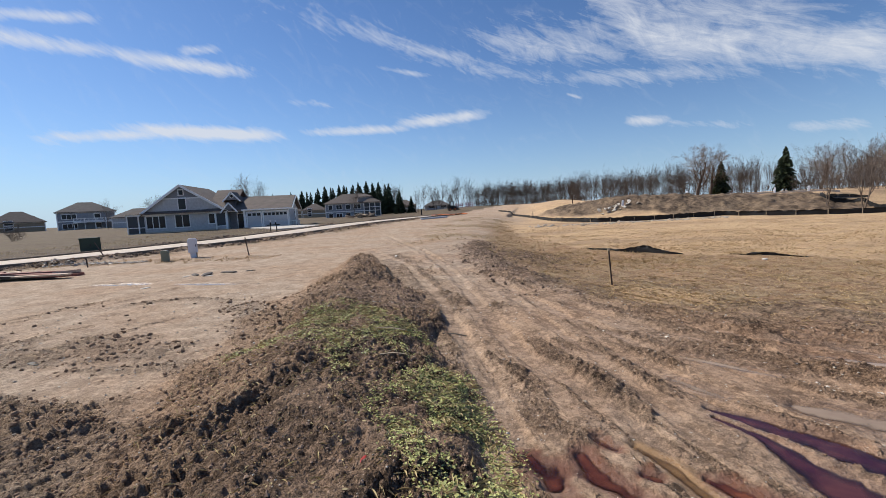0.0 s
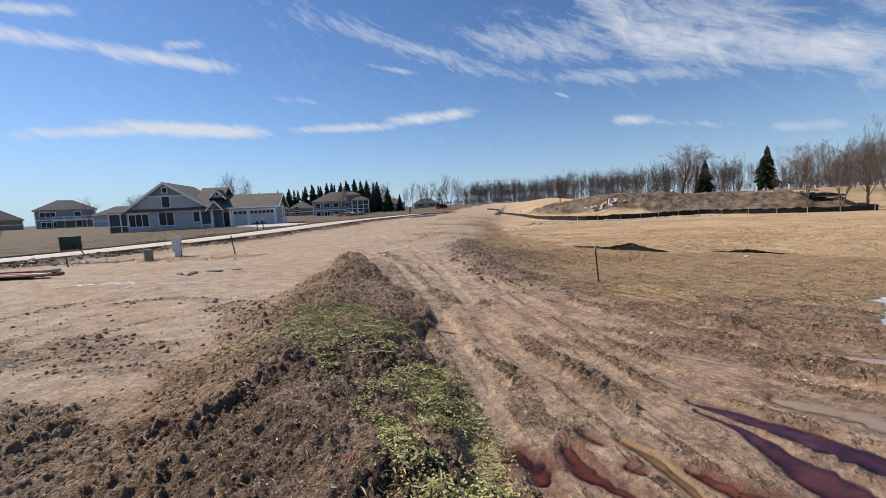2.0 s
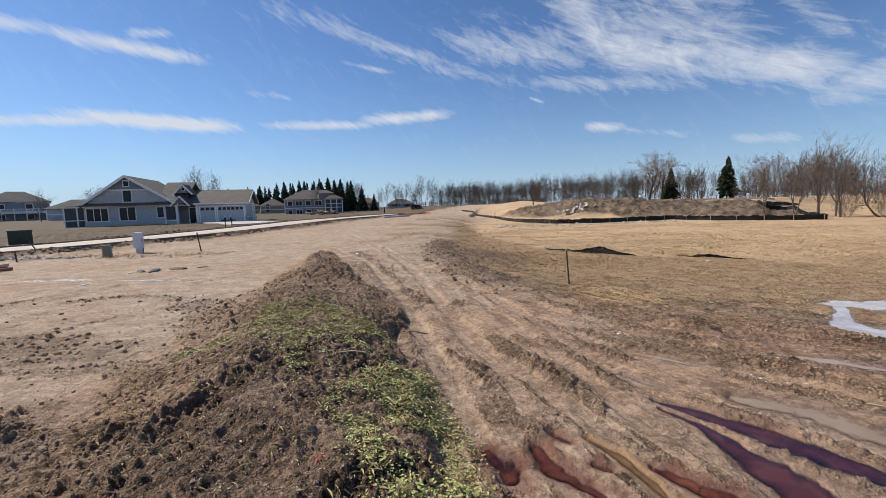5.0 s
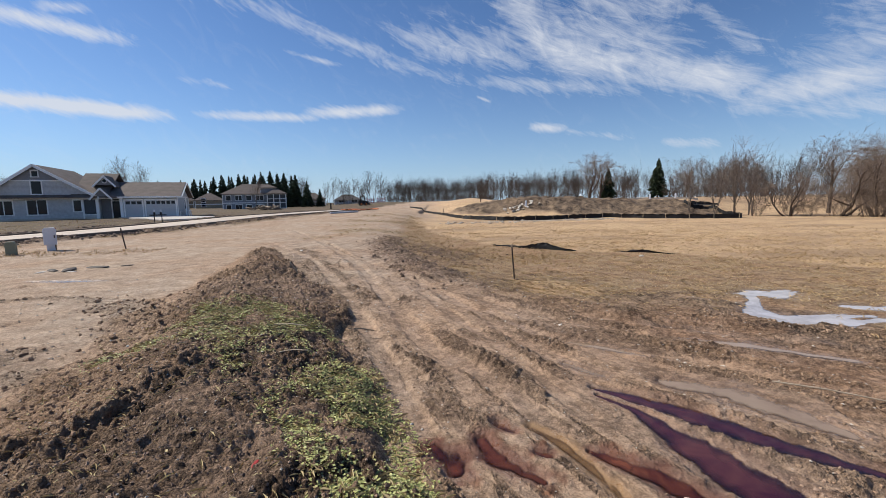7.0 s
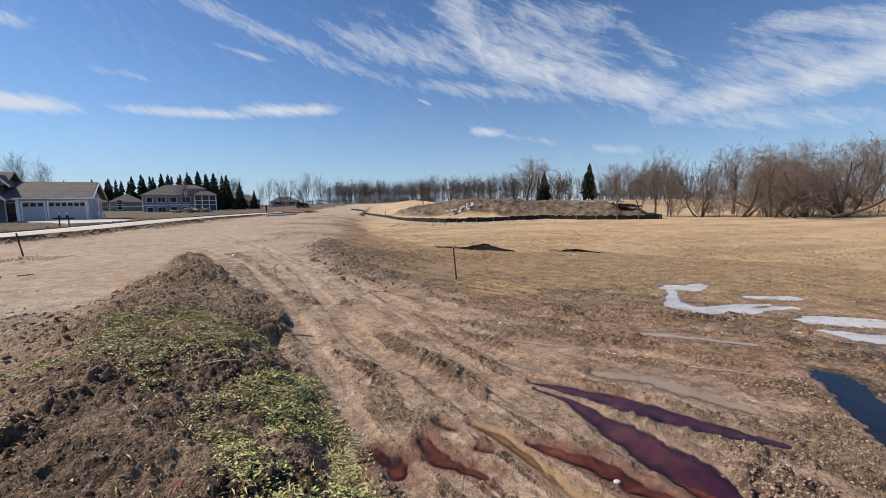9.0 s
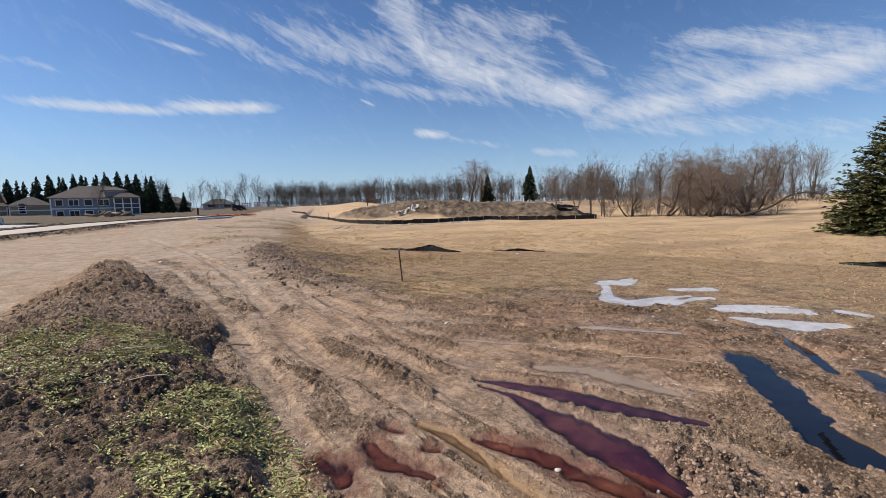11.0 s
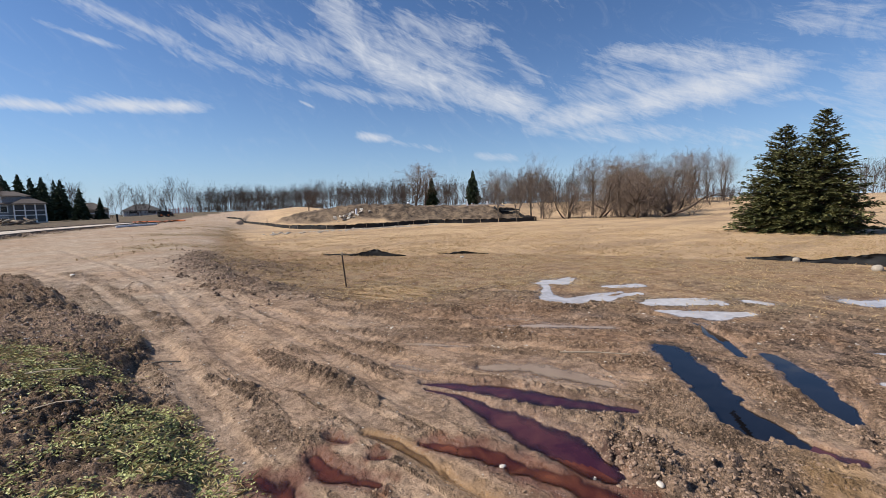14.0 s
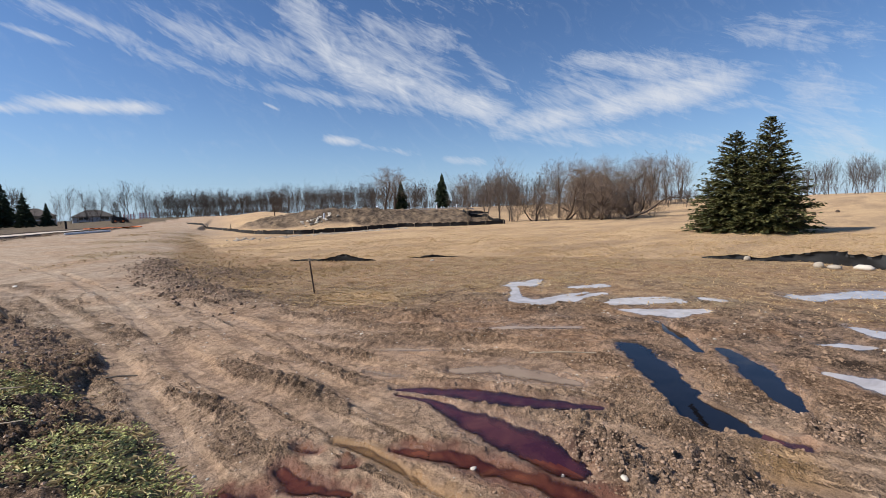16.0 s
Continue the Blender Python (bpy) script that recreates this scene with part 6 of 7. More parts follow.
wr = random.Random(8)
woods("far_woods", "dense grey-brown bare woods beyond the site", band(wr, 200, 4.5, 18, 190, 225, 6, 10) + band(wr, 260, 4.5, 19, 184, 205, 2, 4.4), 100)
woods("far_woods", "thin grey bare woods behind the heap of earth", band(wr, 330, 17, 50, 140, 200, 5, 9) + band(wr, 300, 17, 50, 136, 165, 1.8, 4.4), 110)
woods("far_woods", "bare woods beyond the thicket", band(wr, 130, 44, 68, 110, 150, 5, 8.5) + band(wr, 260, 40, 70, 88, 130, 2, 4.4), 120)
woods("far_woods", "bare woods along the skyline of the slope", band(wr, 110, 74, 98, 150, 180, 6, 10) + band(wr, 90, 74, 98, 145, 165, 2, 4.4), 130)
woods("far_woods", "scattered thin bare trees among far houses", band(wr, 60, -12, 5, 185, 240, 6, 13) + band(wr, 90, -13, 6, 180, 230, 1.5, 4), 140)

# ---- fences, boxes, stones and litter of the site ----
def cloth(pts, highs, seed, step=0.35, sway=0.10, thick=0.012):
    """A run of fence fabric along points, with a height at each, rumpled and a little thick."""
    rng = np.random.default_rng(seed)
    p = np.array(pts, float)
    leg = np.concatenate([[0], np.cumsum(np.hypot(*np.diff(p, axis=0).T))])
    s = np.linspace(0, leg[-1], max(6, int(leg[-1] / step)))
    x, y, h = np.interp(s, leg, p[:, 0]), np.interp(s, leg, p[:, 1]), np.interp(s, leg, highs)
    for _ in range(3):
        x[1:-1], y[1:-1] = (x[:-2] + x[2:] + 2 * x[1:-1]) / 4, (y[:-2] + y[2:] + 2 * y[1:-1]) / 4
    z = sheet(x, y)[0]
    tx, ty = np.gradient(x), np.gradient(y)
    n = np.hypot(tx, ty)
    nx, ny = ty / n, -tx / n
    rows = []
    for k, f in enumerate((-0.25, 0.0, 0.3, 0.65, 1.0)):
        o = sway * rng.normal(0, 0.45, len(s)) * (0.4 + f) + 0.12 * sway
        hh = h * f * (1 + rng.normal(0, 0.07, len(s)) * (f > 0.9))
        rows.append(np.stack([x + nx * o, y + ny * o, z + np.where(f < 0, -0.1, hh)], 1))
    front = np.stack(rows, 1)
    back = front + np.stack([nx, ny, 0 * nx], 1)[:, None, :] * thick
    v = np.concatenate([front.reshape(-1, 3), back.reshape(-1, 3)])
    m, c = len(rows), len(s)
    k = np.arange(c - 1)[:, None] * m
    j = np.arange(m - 1)
    q = np.stack([k + j, k + j + 1, k + m + j + 1, k + m + j], -1).reshape(-1, 4)
    off = c * m
    ends = np.stack([np.arange(c - 1) * m + m - 1, (np.arange(c - 1) + 1) * m + m - 1], -1)
    rim = np.concatenate([ends, ends[:, ::-1] + off], 1)
    q = np.concatenate([q, q[:, ::-1] + off, rim])
    return v, q, (x, y, z, h)


def silt_fence(label, pts, highs, seed, posts=None, **kw):
    f = thing("silt_fence", label, "fence", pts[0][0], pts[0][1], 0.0)
    v, q, (x, y, z, h) = cloth(pts, highs, seed, **kw)
    ob = arrays_object("fabric", v - np.array([pts[0][0], pts[0][1], 0]), q, FABRIC, True)
    ob.parent = f
    tagged(ob, "black woven fabric")
    if posts:
        rng = random.Random(seed)
        d = np.concatenate([[0], np.cumsum(np.hypot(np.diff(x), np.diff(y)))])
        for t in np.arange(0.6, d[-1], posts):
            px, py, pz, ph = (float(np.interp(t, d, a)) for a in (x, y, z, h))
            if ph < 0.25:
                continue
            px, py = px - pts[0][0], py - pts[0][1]
            dx = rng.uniform(-0.05, 0.05)
            part("stake", Shape().beam((px, py - 0.10, pz - 0.2), (px + dx, py - 0.12, pz + ph * 1.12), 0.05, 0.04), STAKEWOOD, f, "weathered wooden stake")


silt_fence("long winding black silt fence below the heap of earth", [(11.5, 86), (12.4, 75), (13.6, 62), (14.6, 52), (17.5, 46.4), (21.5, 45.2), (26.0, 46.2), (31.2, 46.6), (36.2, 41.0), (41.6, 37.6)],
           [.25, .3, .36, .46, .5, .5, .5, .5, .5, .5], 1, 2.4)
silt_fence("black silt fence curving back round a mound", [(41.8, 37.8), (46.6, 43.6), (48.9, 47.6), (47.8, 49.2), (46.0, 50.0), (46.0, 51.0), (49.0, 52.6), (53.8, 54.9), (57.0, 55.8)], [.5, .5, .5, .5, .5, .5, .45, .4, .2], 2, 3.0)
silt_fence("collapsed black silt fence humped up in the middle", [(7.3, 21.2), (8.2, 19.6), (9.05, 18.75), (9.6, 18.0), (10.1, 17.4)], [.06, .10, .34, .14, .04], 3, None, step=0.12, sway=0.07)
silt_fence("low flattened strip of black silt fence", [(11.6, 16.8), (12.0, 16.5), (12.5, 16.1), (12.9, 15.6), (13.3, 15.0)], [.02, .05, .15, .07, .02], 4, None, step=0.12, sway=0.10)
silt_fence("sagging black silt fence behind boulders", [(18.9, 6.3), (19.0, 5.2), (19.2, 4.3), (19.6, 3.3), (19.6, 2.7), (19.0, 1.7), (18.6, 0.6), (18.4, -2.0), (18.6, -6.0)], [.05, .20, .10, .34, .46, .42, .42, .45, .4], 5, None, step=0.15, sway=0.12)


def stone_shape(rng, sx, sy, sz, sides=9):
    bm = bmesh.new()
    bmesh.ops.create_icosphere(bm, subdivisions=2, radius=1)
    for v in bm.verts:
        n = noise.noise(v.co * 1.3 + Vector((rng.random() * 50, 3, 7))) * 0.28 + noise.noise(v.co * 3.1) * 0.08
        v.co = Vector((v.co.x * sx, v.co.y * sy, v.co.z * sz)) * (1 + n)
    s = Shape()
    s.v = [tuple(v.co) for v in bm.verts]
    s.f = [tuple(v.index for v in f.verts) for f in bm.faces]
    bm.free()
    return s


def stone(x, y, sx, sy, sz, material, label, turn=0, name="boulder", group=""):
    rng = random.Random(int(1000 * x + 77 * y))
    ob = new(name, mesh_of(name, stone_shape(rng, sx, sy, sz), material, True))
    ob.matrix_basis = pose(x, y, ground_z(x, y) + sz * 0.55, 0, 0, turn)
    tagged(ob, label, "stone", group)


stone(18.9, 4.75, .13, .12, .11, STONE, "round pale boulder by the sagging fence", group="boulders by the fence")
stone(18.3, 2.62, .15, .14, .13, STONE, "brown-grey boulder by the sagging fence", 30, group="boulders by the fence")
stone(18.2, 2.22, .2, .13, .09, STONE, "flat brown-grey stone by the sagging fence", 70, group="boulders by the fence")
stone(18.3, 1.55, .25, .14, .10, STONE_WHITE, "long whitish boulder by the sagging fence", 80, group="boulders by the fence")
for x, y, s, m in ((11.58, 14.88, .16, STONE_WHITE), (3.03, 5.61, .06, STONE_WHITE), (2.02, 2.05, .05, STONE_WHITE), (1.27, 3.80, .035, STONE), (2.61, 1.23, .05, STONE_WHITE), (2.43, 1.58, .035, STONE_WHITE),
                   (6.93, 2.07, .05, STONE), (4.28, 0.96, .03, STONE), (4.40, 5.28, .055, STONE_WHITE), (0.45, 3.32, .028, STONE_WHITE), (0.52, 3.22, .022, STONE_WHITE), (-2.75, 5.65, .045, STONE_WHITE), (4.67, 6.82, .05, STONE), (7.92, 0.41, .05, STONE_WHITE)):
    stone(x, y, s * 0.6, s * 0.45, s * 0.28, m, "small pale stone lying in the mud", x * 90, "stone", "loose stones")


def slabs():
    """Broken concrete tipped along the crest of the heap."""
    rng = random.Random(5)
    for k in range(20):
        t = k / 19
        x, y = 21.6 + 4.6 * t + rng.uniform(-.5, .5), 57.2 + 0.8 * t + rng.uniform(-1.2, 1.0)
        w, d, h = rng.uniform(.22, .6), rng.uniform(.2, .4), rng.uniform(.1, .2)
        s = Shape().box(-w / 2, -d / 2, -h / 2, w / 2, d / 2, h / 2)
        s.v = [(a + rng.uniform(-.1, .1), b + rng.uniform(-.1, .1), c + rng.uniform(-.04, .04)) for a, b, c in s.v]
        ob = new("concrete_slab", mesh_of("concrete_slab", s, STONE_WHITE if rng.random() < .5 else STONE))
        ob.matrix_basis = pose(x, y, ground_z(x, y) + 0.12, rng.uniform(-30, 30), rng.uniform(-35, 35), rng.uniform(0, 180))
        tagged(ob, "broken pale concrete slab on the earth heap", "rubble", "rubble on the heap")
    for k, (x, y) in enumerate(((24.9, 57.6), (37.5, 64.0), (47.0, 59.0), (50.5, 57.5))):
        ob = new("marker", mesh_of("marker", Shape().prism([(-.14, -.1), (.14, -.1), (.12, .75), (0, .85), (-.12, .75)], "y", -.1, .1), WHITEBOX))
        ob.matrix_basis = pose(x, y, ground_z(x, y), 0, 4, 20 * k)
        tagged(ob, "small whitish marker on the earth heap", "marker", "markers on the heap")


slabs()


def ledge():
    """A low pale footing along the top of the rise."""
    t = thing("footing", "low pale concrete footing on the rise", "footing", 0, 0, 0.0)
    spots = [(r * math.sin(radians(a)), r * math.cos(radians(a))) for a, r in zip(np.arange(30.4, 43.7, 1.2), np.linspace(76, 80, 12))]
    for (ax, ay), (bx, by) in zip(spots, spots[1:]):
        za, zb = ground_z(ax, ay), ground_z(bx, by)
        part("block", Shape().beam((ax, ay, za + 0.06), (bx, by, zb + 0.06), 0.35, 0.42), CONCRETE, t)


ledge()


def stake(x, y, high, lean, label, material=STAKEDARK, wide=0.05):
    t = thing("stake", label, "stake", x, y)
    part("post", Shape().beam((0, 0, -0.25), (lean[0], lean[1], high), wide, wide * 0.7), material, t)
    return t


s = stake(4.30, 10.57, 0.90, (-0.09, 0.02), "thin dark stake in a straw-covered patch", STAKEDARK, 0.045)
part("tip", Shape().beam((-0.092, 0.02, 0.90), (-0.094, 0.02, 0.97), 0.05, 0.04), STAKEWOOD, s)
stake(-9.9, 20.8, 0.92, (-0.16, 0.0), "thin dark stake leaning beside the dirt lane")
stake(-16.5, 18.9, 0.42, (-0.05, 0.0), "short dark stake in the verge")
stake(-19.0, 23.0, 0.75, (-0.55, 0.0), "slanting dark rod in the verge")
s = stake(-12.95, 21.4, 0.95, (0.02, 0.0), "red-topped marker post beside the white cabinet", STAKEDARK, 0.07)
part("flag", Shape().box(-0.05, -0.045, 0.70, 0.065, 0.045, 0.97), RED, s, "red marker sleeve")
stake(-5.2, 99.5, 1.5, (0.0, 0.0), "dark standpipe at the edge of the site", BLACK, 0.3)
stake(-43.0, 37.0, 0.9, (0.05, 0.0), "thin stake in the far grass")
stake(13.8, 64.0, 0.9, (0.0, 0.0), "thin wooden stake by the fence", STAKEWOOD, 0.09)
stake(24.0, 77.0, 1.3, (0.0, 0.0), "dark survey post on the dirt", STAKEDARK, 0.16)


def cabinets():
    t = thing("transformer_box", "dark-green steel transformer box on a pad", "utility box", -24.6, 28.6, None, 40)
    t.scale = (.82, .82, .95)
    part("pad", Shape().box(-.8, -.7, -.25, .8, .7, .06), CONCRETE, t, "concrete pad")
    part("body", Shape().prism([(-.6, .06), (.6, .06), (.6, 1.0), (-.52, 1.06), (-.6, .98)], "x", -.68, .68), GREENBOX, t, bevel=0.02)
    part("lid", Shape().box(-.71, -.64, .98, .71, .62, 1.05), GREENBOX, t)
    part("handle", Shape().box(-.05, -.64, .45, .05, -.6, .6), BLACK, t)
    t = thing("utility_cabinet", "white cylindrical-topped utility cabinet on a slim base", "utility box", -13.05, 21.3, None, 30)
    t.scale = (0.8, 0.9, 1.0)
    part("body", Shape().prism([(-.27, .25), (.27, .25), (.27, .92), (.2, 1.0), (-.2, 1.0), (-.27, .92)], "y", -.16, .16), WHITEBOX, t, bevel=0.02)
    part("base", Shape().box(-.17, -.12, -.2, .17, .12, .26), WHITEBOX, t)
    part("latch", Shape().box(.16, -.18, .55, .2, -.155, .68), BLACK, t)
    t = thing("pedestal", "stubby grey-green cable pedestal", "utility box", -13.5, 19.8, None, 20)
    part("body", Shape().prism([(-.16, -.2), (.16, -.2), (.15, .48), (.1, .54), (-.1, .54), (-.15, .48)], "y", -.13, .13), GREYGREEN, t, bevel=0.015)
    part("cap", Shape().box(-.17, -.145, .40, .17, .145, .44), GREYGREEN, t)
    t = thing("mailbox", "pair of black mailboxes on a wooden cross post", "mailbox", -18.3, 44.5, None, 20)
    t.scale = (0.6, 0.8, 0.9)
    for x in (-.55, .45):
        part("post", Shape().box(x - .07, -.07, -.3, x + .07, .07, .82), STAKEDARK, t)
    part("arm", Shape().box(-1.15, -.18, .80, 1.1, .18, .92), BLACK, t)
    for x in (-.5, .35):
        b = part("box", Shape().prism([(-.13, 0), (.13, 0), (.13, .16), (.09, .24), (0, .27), (-.09, .24), (-.13, .16)], "y", -.3, .3), BLACK, t)
        b.location = (x, 0, .92)
        part("newspaper_tube", Shape().box(x - .1, -.32, 1.2, x + .1, .2, 1.42), WHITEBOX, t, "white top box")


cabinets()


def lumber(x, y, rows, seed, group, turn):
    rng = random.Random(seed)
    for k in range(rows):
        w, h, ln = rng.uniform(.15, .4), rng.uniform(.05, .12), rng.uniform(1.6, 3.0)
        ob = new("board", mesh_of("board", Shape().box(-ln / 2, -w / 2, 0, ln / 2, w / 2, h), (BOARD, BOARD_DARK, BOARD_RED, BOARD)[k % 4]))
        px, py = x + rng.uniform(-1.3, 1.3), y + rng.uniform(-.5, .5)
        ob.matrix_basis = pose(px, py, ground_z(px, py) + 0.02 + 0.05 * (k % 3), rng.uniform(-3, 3), rng.uniform(-4, 4), turn + rng.uniform(-25, 25))
        tagged(ob, ("pale sawn board dropped on the dirt", "dark wet timber dropped on the dirt", "reddish board dropped on the dirt", "pale sawn board dropped on the dirt")[k % 4], "board", group)


lumber(-16.6, 15.6, 14, 3, "heap of boards", 15)
lumber(-18.6, 16.4, 8, 4, "heap of boards", 10)


def log_pile():
    rng = random.Random(9)
    for k in range(22):
        x, y = -20.5 + rng.uniform(-3.4, 3.4), 104 + rng.uniform(-1, 1)
        ln, r = rng.uniform(1.8, 4.0), rng.uniform(.10, .2)
        s = Shape().tube([(-ln / 2, 0, 0), (0, rng.uniform(-.15, .15), rng.uniform(-.1, .1)), (ln / 2, 0, 0)], [r, r * .9, r * .7], 7)
        ob = new("log", mesh_of("log", s, BARK if k % 2 else STAKEWOOD, True))
        ob.matrix_basis = pose(x, y, ground_z(x, y) + r + .35 * rng.random() * (2 if abs(x + 20.5) < 1.6 else 1), 0, rng.uniform(-25, 25), rng.uniform(-40, 40))
        tagged(ob, "grey felled log in a loose heap", "log", "heap of logs")


log_pile()


def barricade(x, y, turn):
    t = thing("barricade", "red-and-white striped road barricade", "barricade", x, y, None, turn, "road barricades")
    for s in (-.9, .9):
        part("leg", Shape().box(s - .04, -.35, 0, s + .04, .35, .06).box(s - .04, -.04, .06, s + .04, .04, 1.6), WHITEBOX, t)
    for z in (.5, .95, 1.4):
        r = part("rail", Shape().box(-1.2, -.07, z - .13, 1.2, -.04, z + .13), WHITEBOX, t, "white rail")
        for k in range(4):
            x0 = -1.1 + .6 * k
            part("stripe", Shape().add([(x0, -.078, z - .13), (x0 + .3, -.078, z - .13), (x0 + .5, -.078, z + .13), (x0 + .2, -.078, z + .13),
                                        (x0, -.07, z - .13), (x0 + .3, -.07, z - .13), (x0 + .5, -.07, z + .13), (x0 + .2, -.07, z + .13)],
                                       [(0, 1, 2, 3), (7, 6, 5, 4), (0, 4, 5, 1), (1, 5, 6, 2), (2, 6, 7, 3), (3, 7, 4, 0)]), RED, r, "red stripe")


barricade(4.6, 119.8, 3)
barricade(7.6, 119.6, -4)


def loader():
    t = thing("skid_loader", "black compact loader parked with raised frame", "loader", 2.4, 110.5, None, 10)
    part("body", Shape().prism([(-1.1, .35), (1.1, .35), (1.2, .9), (.6, 1.2), (-1.2, 1.2)], "y", -.6, .6), BLACK, t, bevel=0.03)
    cab = part("cab", Shape().box(-.7, -.5, 2.35, .5, .5, 2.5), BLACK, t, "black cab frame")
    for x in (-.65, .42):
        for y in (-.45, .42):
            part("pillar", Shape().box(x, y, 1.2, x + .1, y + .1, 2.36), BLACK, cab)
    for x in (-.65, .65):
        for y in (-.8, .8):
            w = part("wheel", Shape().tube([(x, y - .14, .42), (x, y + .14, .42)], [.42, .42], 14), BLACK, t)
            part("rim", Shape().tube([(x, y - .16, .42), (x, y + .16, .42)], [.2, .2], 10), ORANGE, w)
    for y in (-.72, .62):
        part("lift_arm", Shape().beam((-1.0, y, 1.4), (1.3, y, 1.0), .1, .2).beam((1.3, y, 1.0), (1.5, y, .3), .1, .16), BLACK, t)
    part("bucket", Shape().prism([(1.5, .1), (2.2, .1), (2.1, .2), (1.65, .25), (1.6, .7), (1.5, .7)], "y", -.8, .8), STAKEDARK, t)


loader()


def orange_mesh():
    rng = np.random.default_rng(4)
    xs, ys = np.meshgrid(np.linspace(-3.4, 3.2, 22), np.linspace(-.8, .8, 7), indexing="ij")
    z = 0.12 + 0.22 * rng.random(xs.shape)
    s = Shape()
    idx = lambda i, j: i * 7 + j
    s.v = [(float(a), float(b), float(c)) for a, b, c in zip(xs.ravel(), ys.ravel(), z.ravel())] + [(float(a), float(b), float(c) - .02) for a, b, c in zip(xs.ravel(), ys.ravel(), z.ravel())]
    for i in range(21):
        for j in range(6):
            q = (idx(i, j), idx(i + 1, j), idx(i + 1, j + 1), idx(i, j + 1))
            s.f += [q, tuple(k + 154 for k in q[::-1])]
    ob = new("barrier_mesh", mesh_of("barrier_mesh", s, ORANGE))
    ob.matrix_basis = pose(1.2, 77.0, ground_z(1.2, 77.0), 0, 0, 8)
    tagged(ob, "crumpled orange safety mesh on the ground", "safety mesh")
    for k, (x, y, ln) in enumerate(((-1.6, 60.5, 6.5), (-0.6, 62.5, 5.0))):
        ob = new("pipe", mesh_of("pipe", Shape().tube([(-ln / 2, 0, .12), (ln / 2, 0, .12)], [.12, .12], 8), WHITEBOX, True))
        ob.matrix_basis = pose(x, y, ground_z(x, y), 0, 0, 62)
        tagged(ob, "pale plastic pipe lying beside the road", "pipe", "pipes by the road")


orange_mesh()


def litter():
    """Rags, sticks and paper trodden into the dirt."""
    rng = random.Random(12)
    for k, (x, y, w, m) in enumerate(((-8.3, 14.2, .42, BOARD_DARK), (-7.7, 14.5, .36, BOARD_DARK), (-8.9, 14.0, .16, PAPER), (-8.05, 13.85, .14, PAPER), (-8.75, 14.25, .30, BOARD_DARK), (-7.0, 14.7, .2, BOARD_DARK), (-5.85, 5.6, .13, BOARD_DARK),
                                      (-8.8, 11.9, .16, PAPER), (2.75, 3.05, .03, PAPER), (-0.62, 2.62, .04, RED), (-2.0, 16.6, .16, PAPER))):
        s = stone_shape(rng, w, w * .35, w * .10)
        ob = new("litter", mesh_of("litter", s, m, False))
        ob.matrix_basis = pose(x, y, ground_z(x, y) + w * .06, 0, 0, rng.uniform(0, 180))
        tagged(ob, {BOARD_DARK: "dark rag trodden into the dirt", PAPER: "scrap of pale litter on the dirt", RED: "scrap of red plastic on the soil"}[m], "litter", "litter")
    for k, (a, b, r, m) in enumerate((((-1.42, 10.9, 0.02), (-1.58, 10.8, .34), .022, STAKEWOOD), ((-.95, 5.2, .05), (-.55, 5.0, .06), .008, STAKEWOOD), ((-.1, 5.9, .03), (.25, 5.65, .05), .012, BOARD_DARK),
                                      ((4.25, 3.35, .04), (4.85, 2.75, .04), .010, STAKEWOOD), ((-.75, 4.3, .04), (-.45, 4.1, .1), .006, STAKEWOOD))):
        z = ground_z(a[0], a[1])
        t = new("stick", mesh_of("stick", Shape().tube([(0, 0, 0), ((b[0] - a[0]) * .5, (b[1] - a[1]) * .5, (b[2] - a[2]) * .5 + .015), (b[0] - a[0], b[1] - a[1], b[2] - a[2])], [r, r * .9, r * .7], 6), m))
        t.matrix_basis = pose(a[0], a[1], z + a[2])
        tagged(t, "broken stick lying on the earth", "stick", "broken sticks")
    for x, y in ((62.0, 9.6), (66.0, 8.2), (96.0, 30.5)):
        ob = new("stump", mesh_of("stump", stone_shape(rng, .26, .2, .22), BARK_DARK, True))
        ob.matrix_basis = pose(x, y, ground_z(x, y) + .08)
        tagged(ob, "dark stump in the tan slope", "stump", "stumps")


litter()

# ---- clods, pebbles, weeds and dead grass ----
OCTA_V = np.array([(1, 0, 0), (-1, 0, 0), (0, 1, 0), (0, -1, 0), (0, 0, 1), (0, 0, -1)], float)
OCTA_F = np.array([(0, 2, 4), (2, 1, 4), (1, 3, 4), (3, 0, 4), (2, 0, 5), (1, 2, 5), (3, 1, 5), (0, 3, 5)])
PHI = (1 + 5 ** .5) / 2
ICO_V = np.array([(-1, PHI, 0), (1, PHI, 0), (-1, -PHI, 0), (1, -PHI, 0), (0, -1, PHI), (0, 1, PHI), (0, -1, -PHI), (0, 1, -PHI), (PHI, 0, -1), (PHI, 0, 1), (-PHI, 0, -1), (-PHI, 0, 1)]) / 1.9
ICO_F = np.array([(0, 11, 5), (0, 5, 1), (0, 1, 7), (0, 7, 10), (0, 10, 11), (1, 5, 9), (5, 11, 4), (11, 10, 2), (10, 7, 6), (7, 1, 8), (3, 9, 4), (3, 4, 2), (3, 2, 6), (3, 6, 8), (3, 8, 9), (4, 9, 5), (2, 4, 11), (6, 2, 10), (8, 6, 7), (9, 8, 1)])


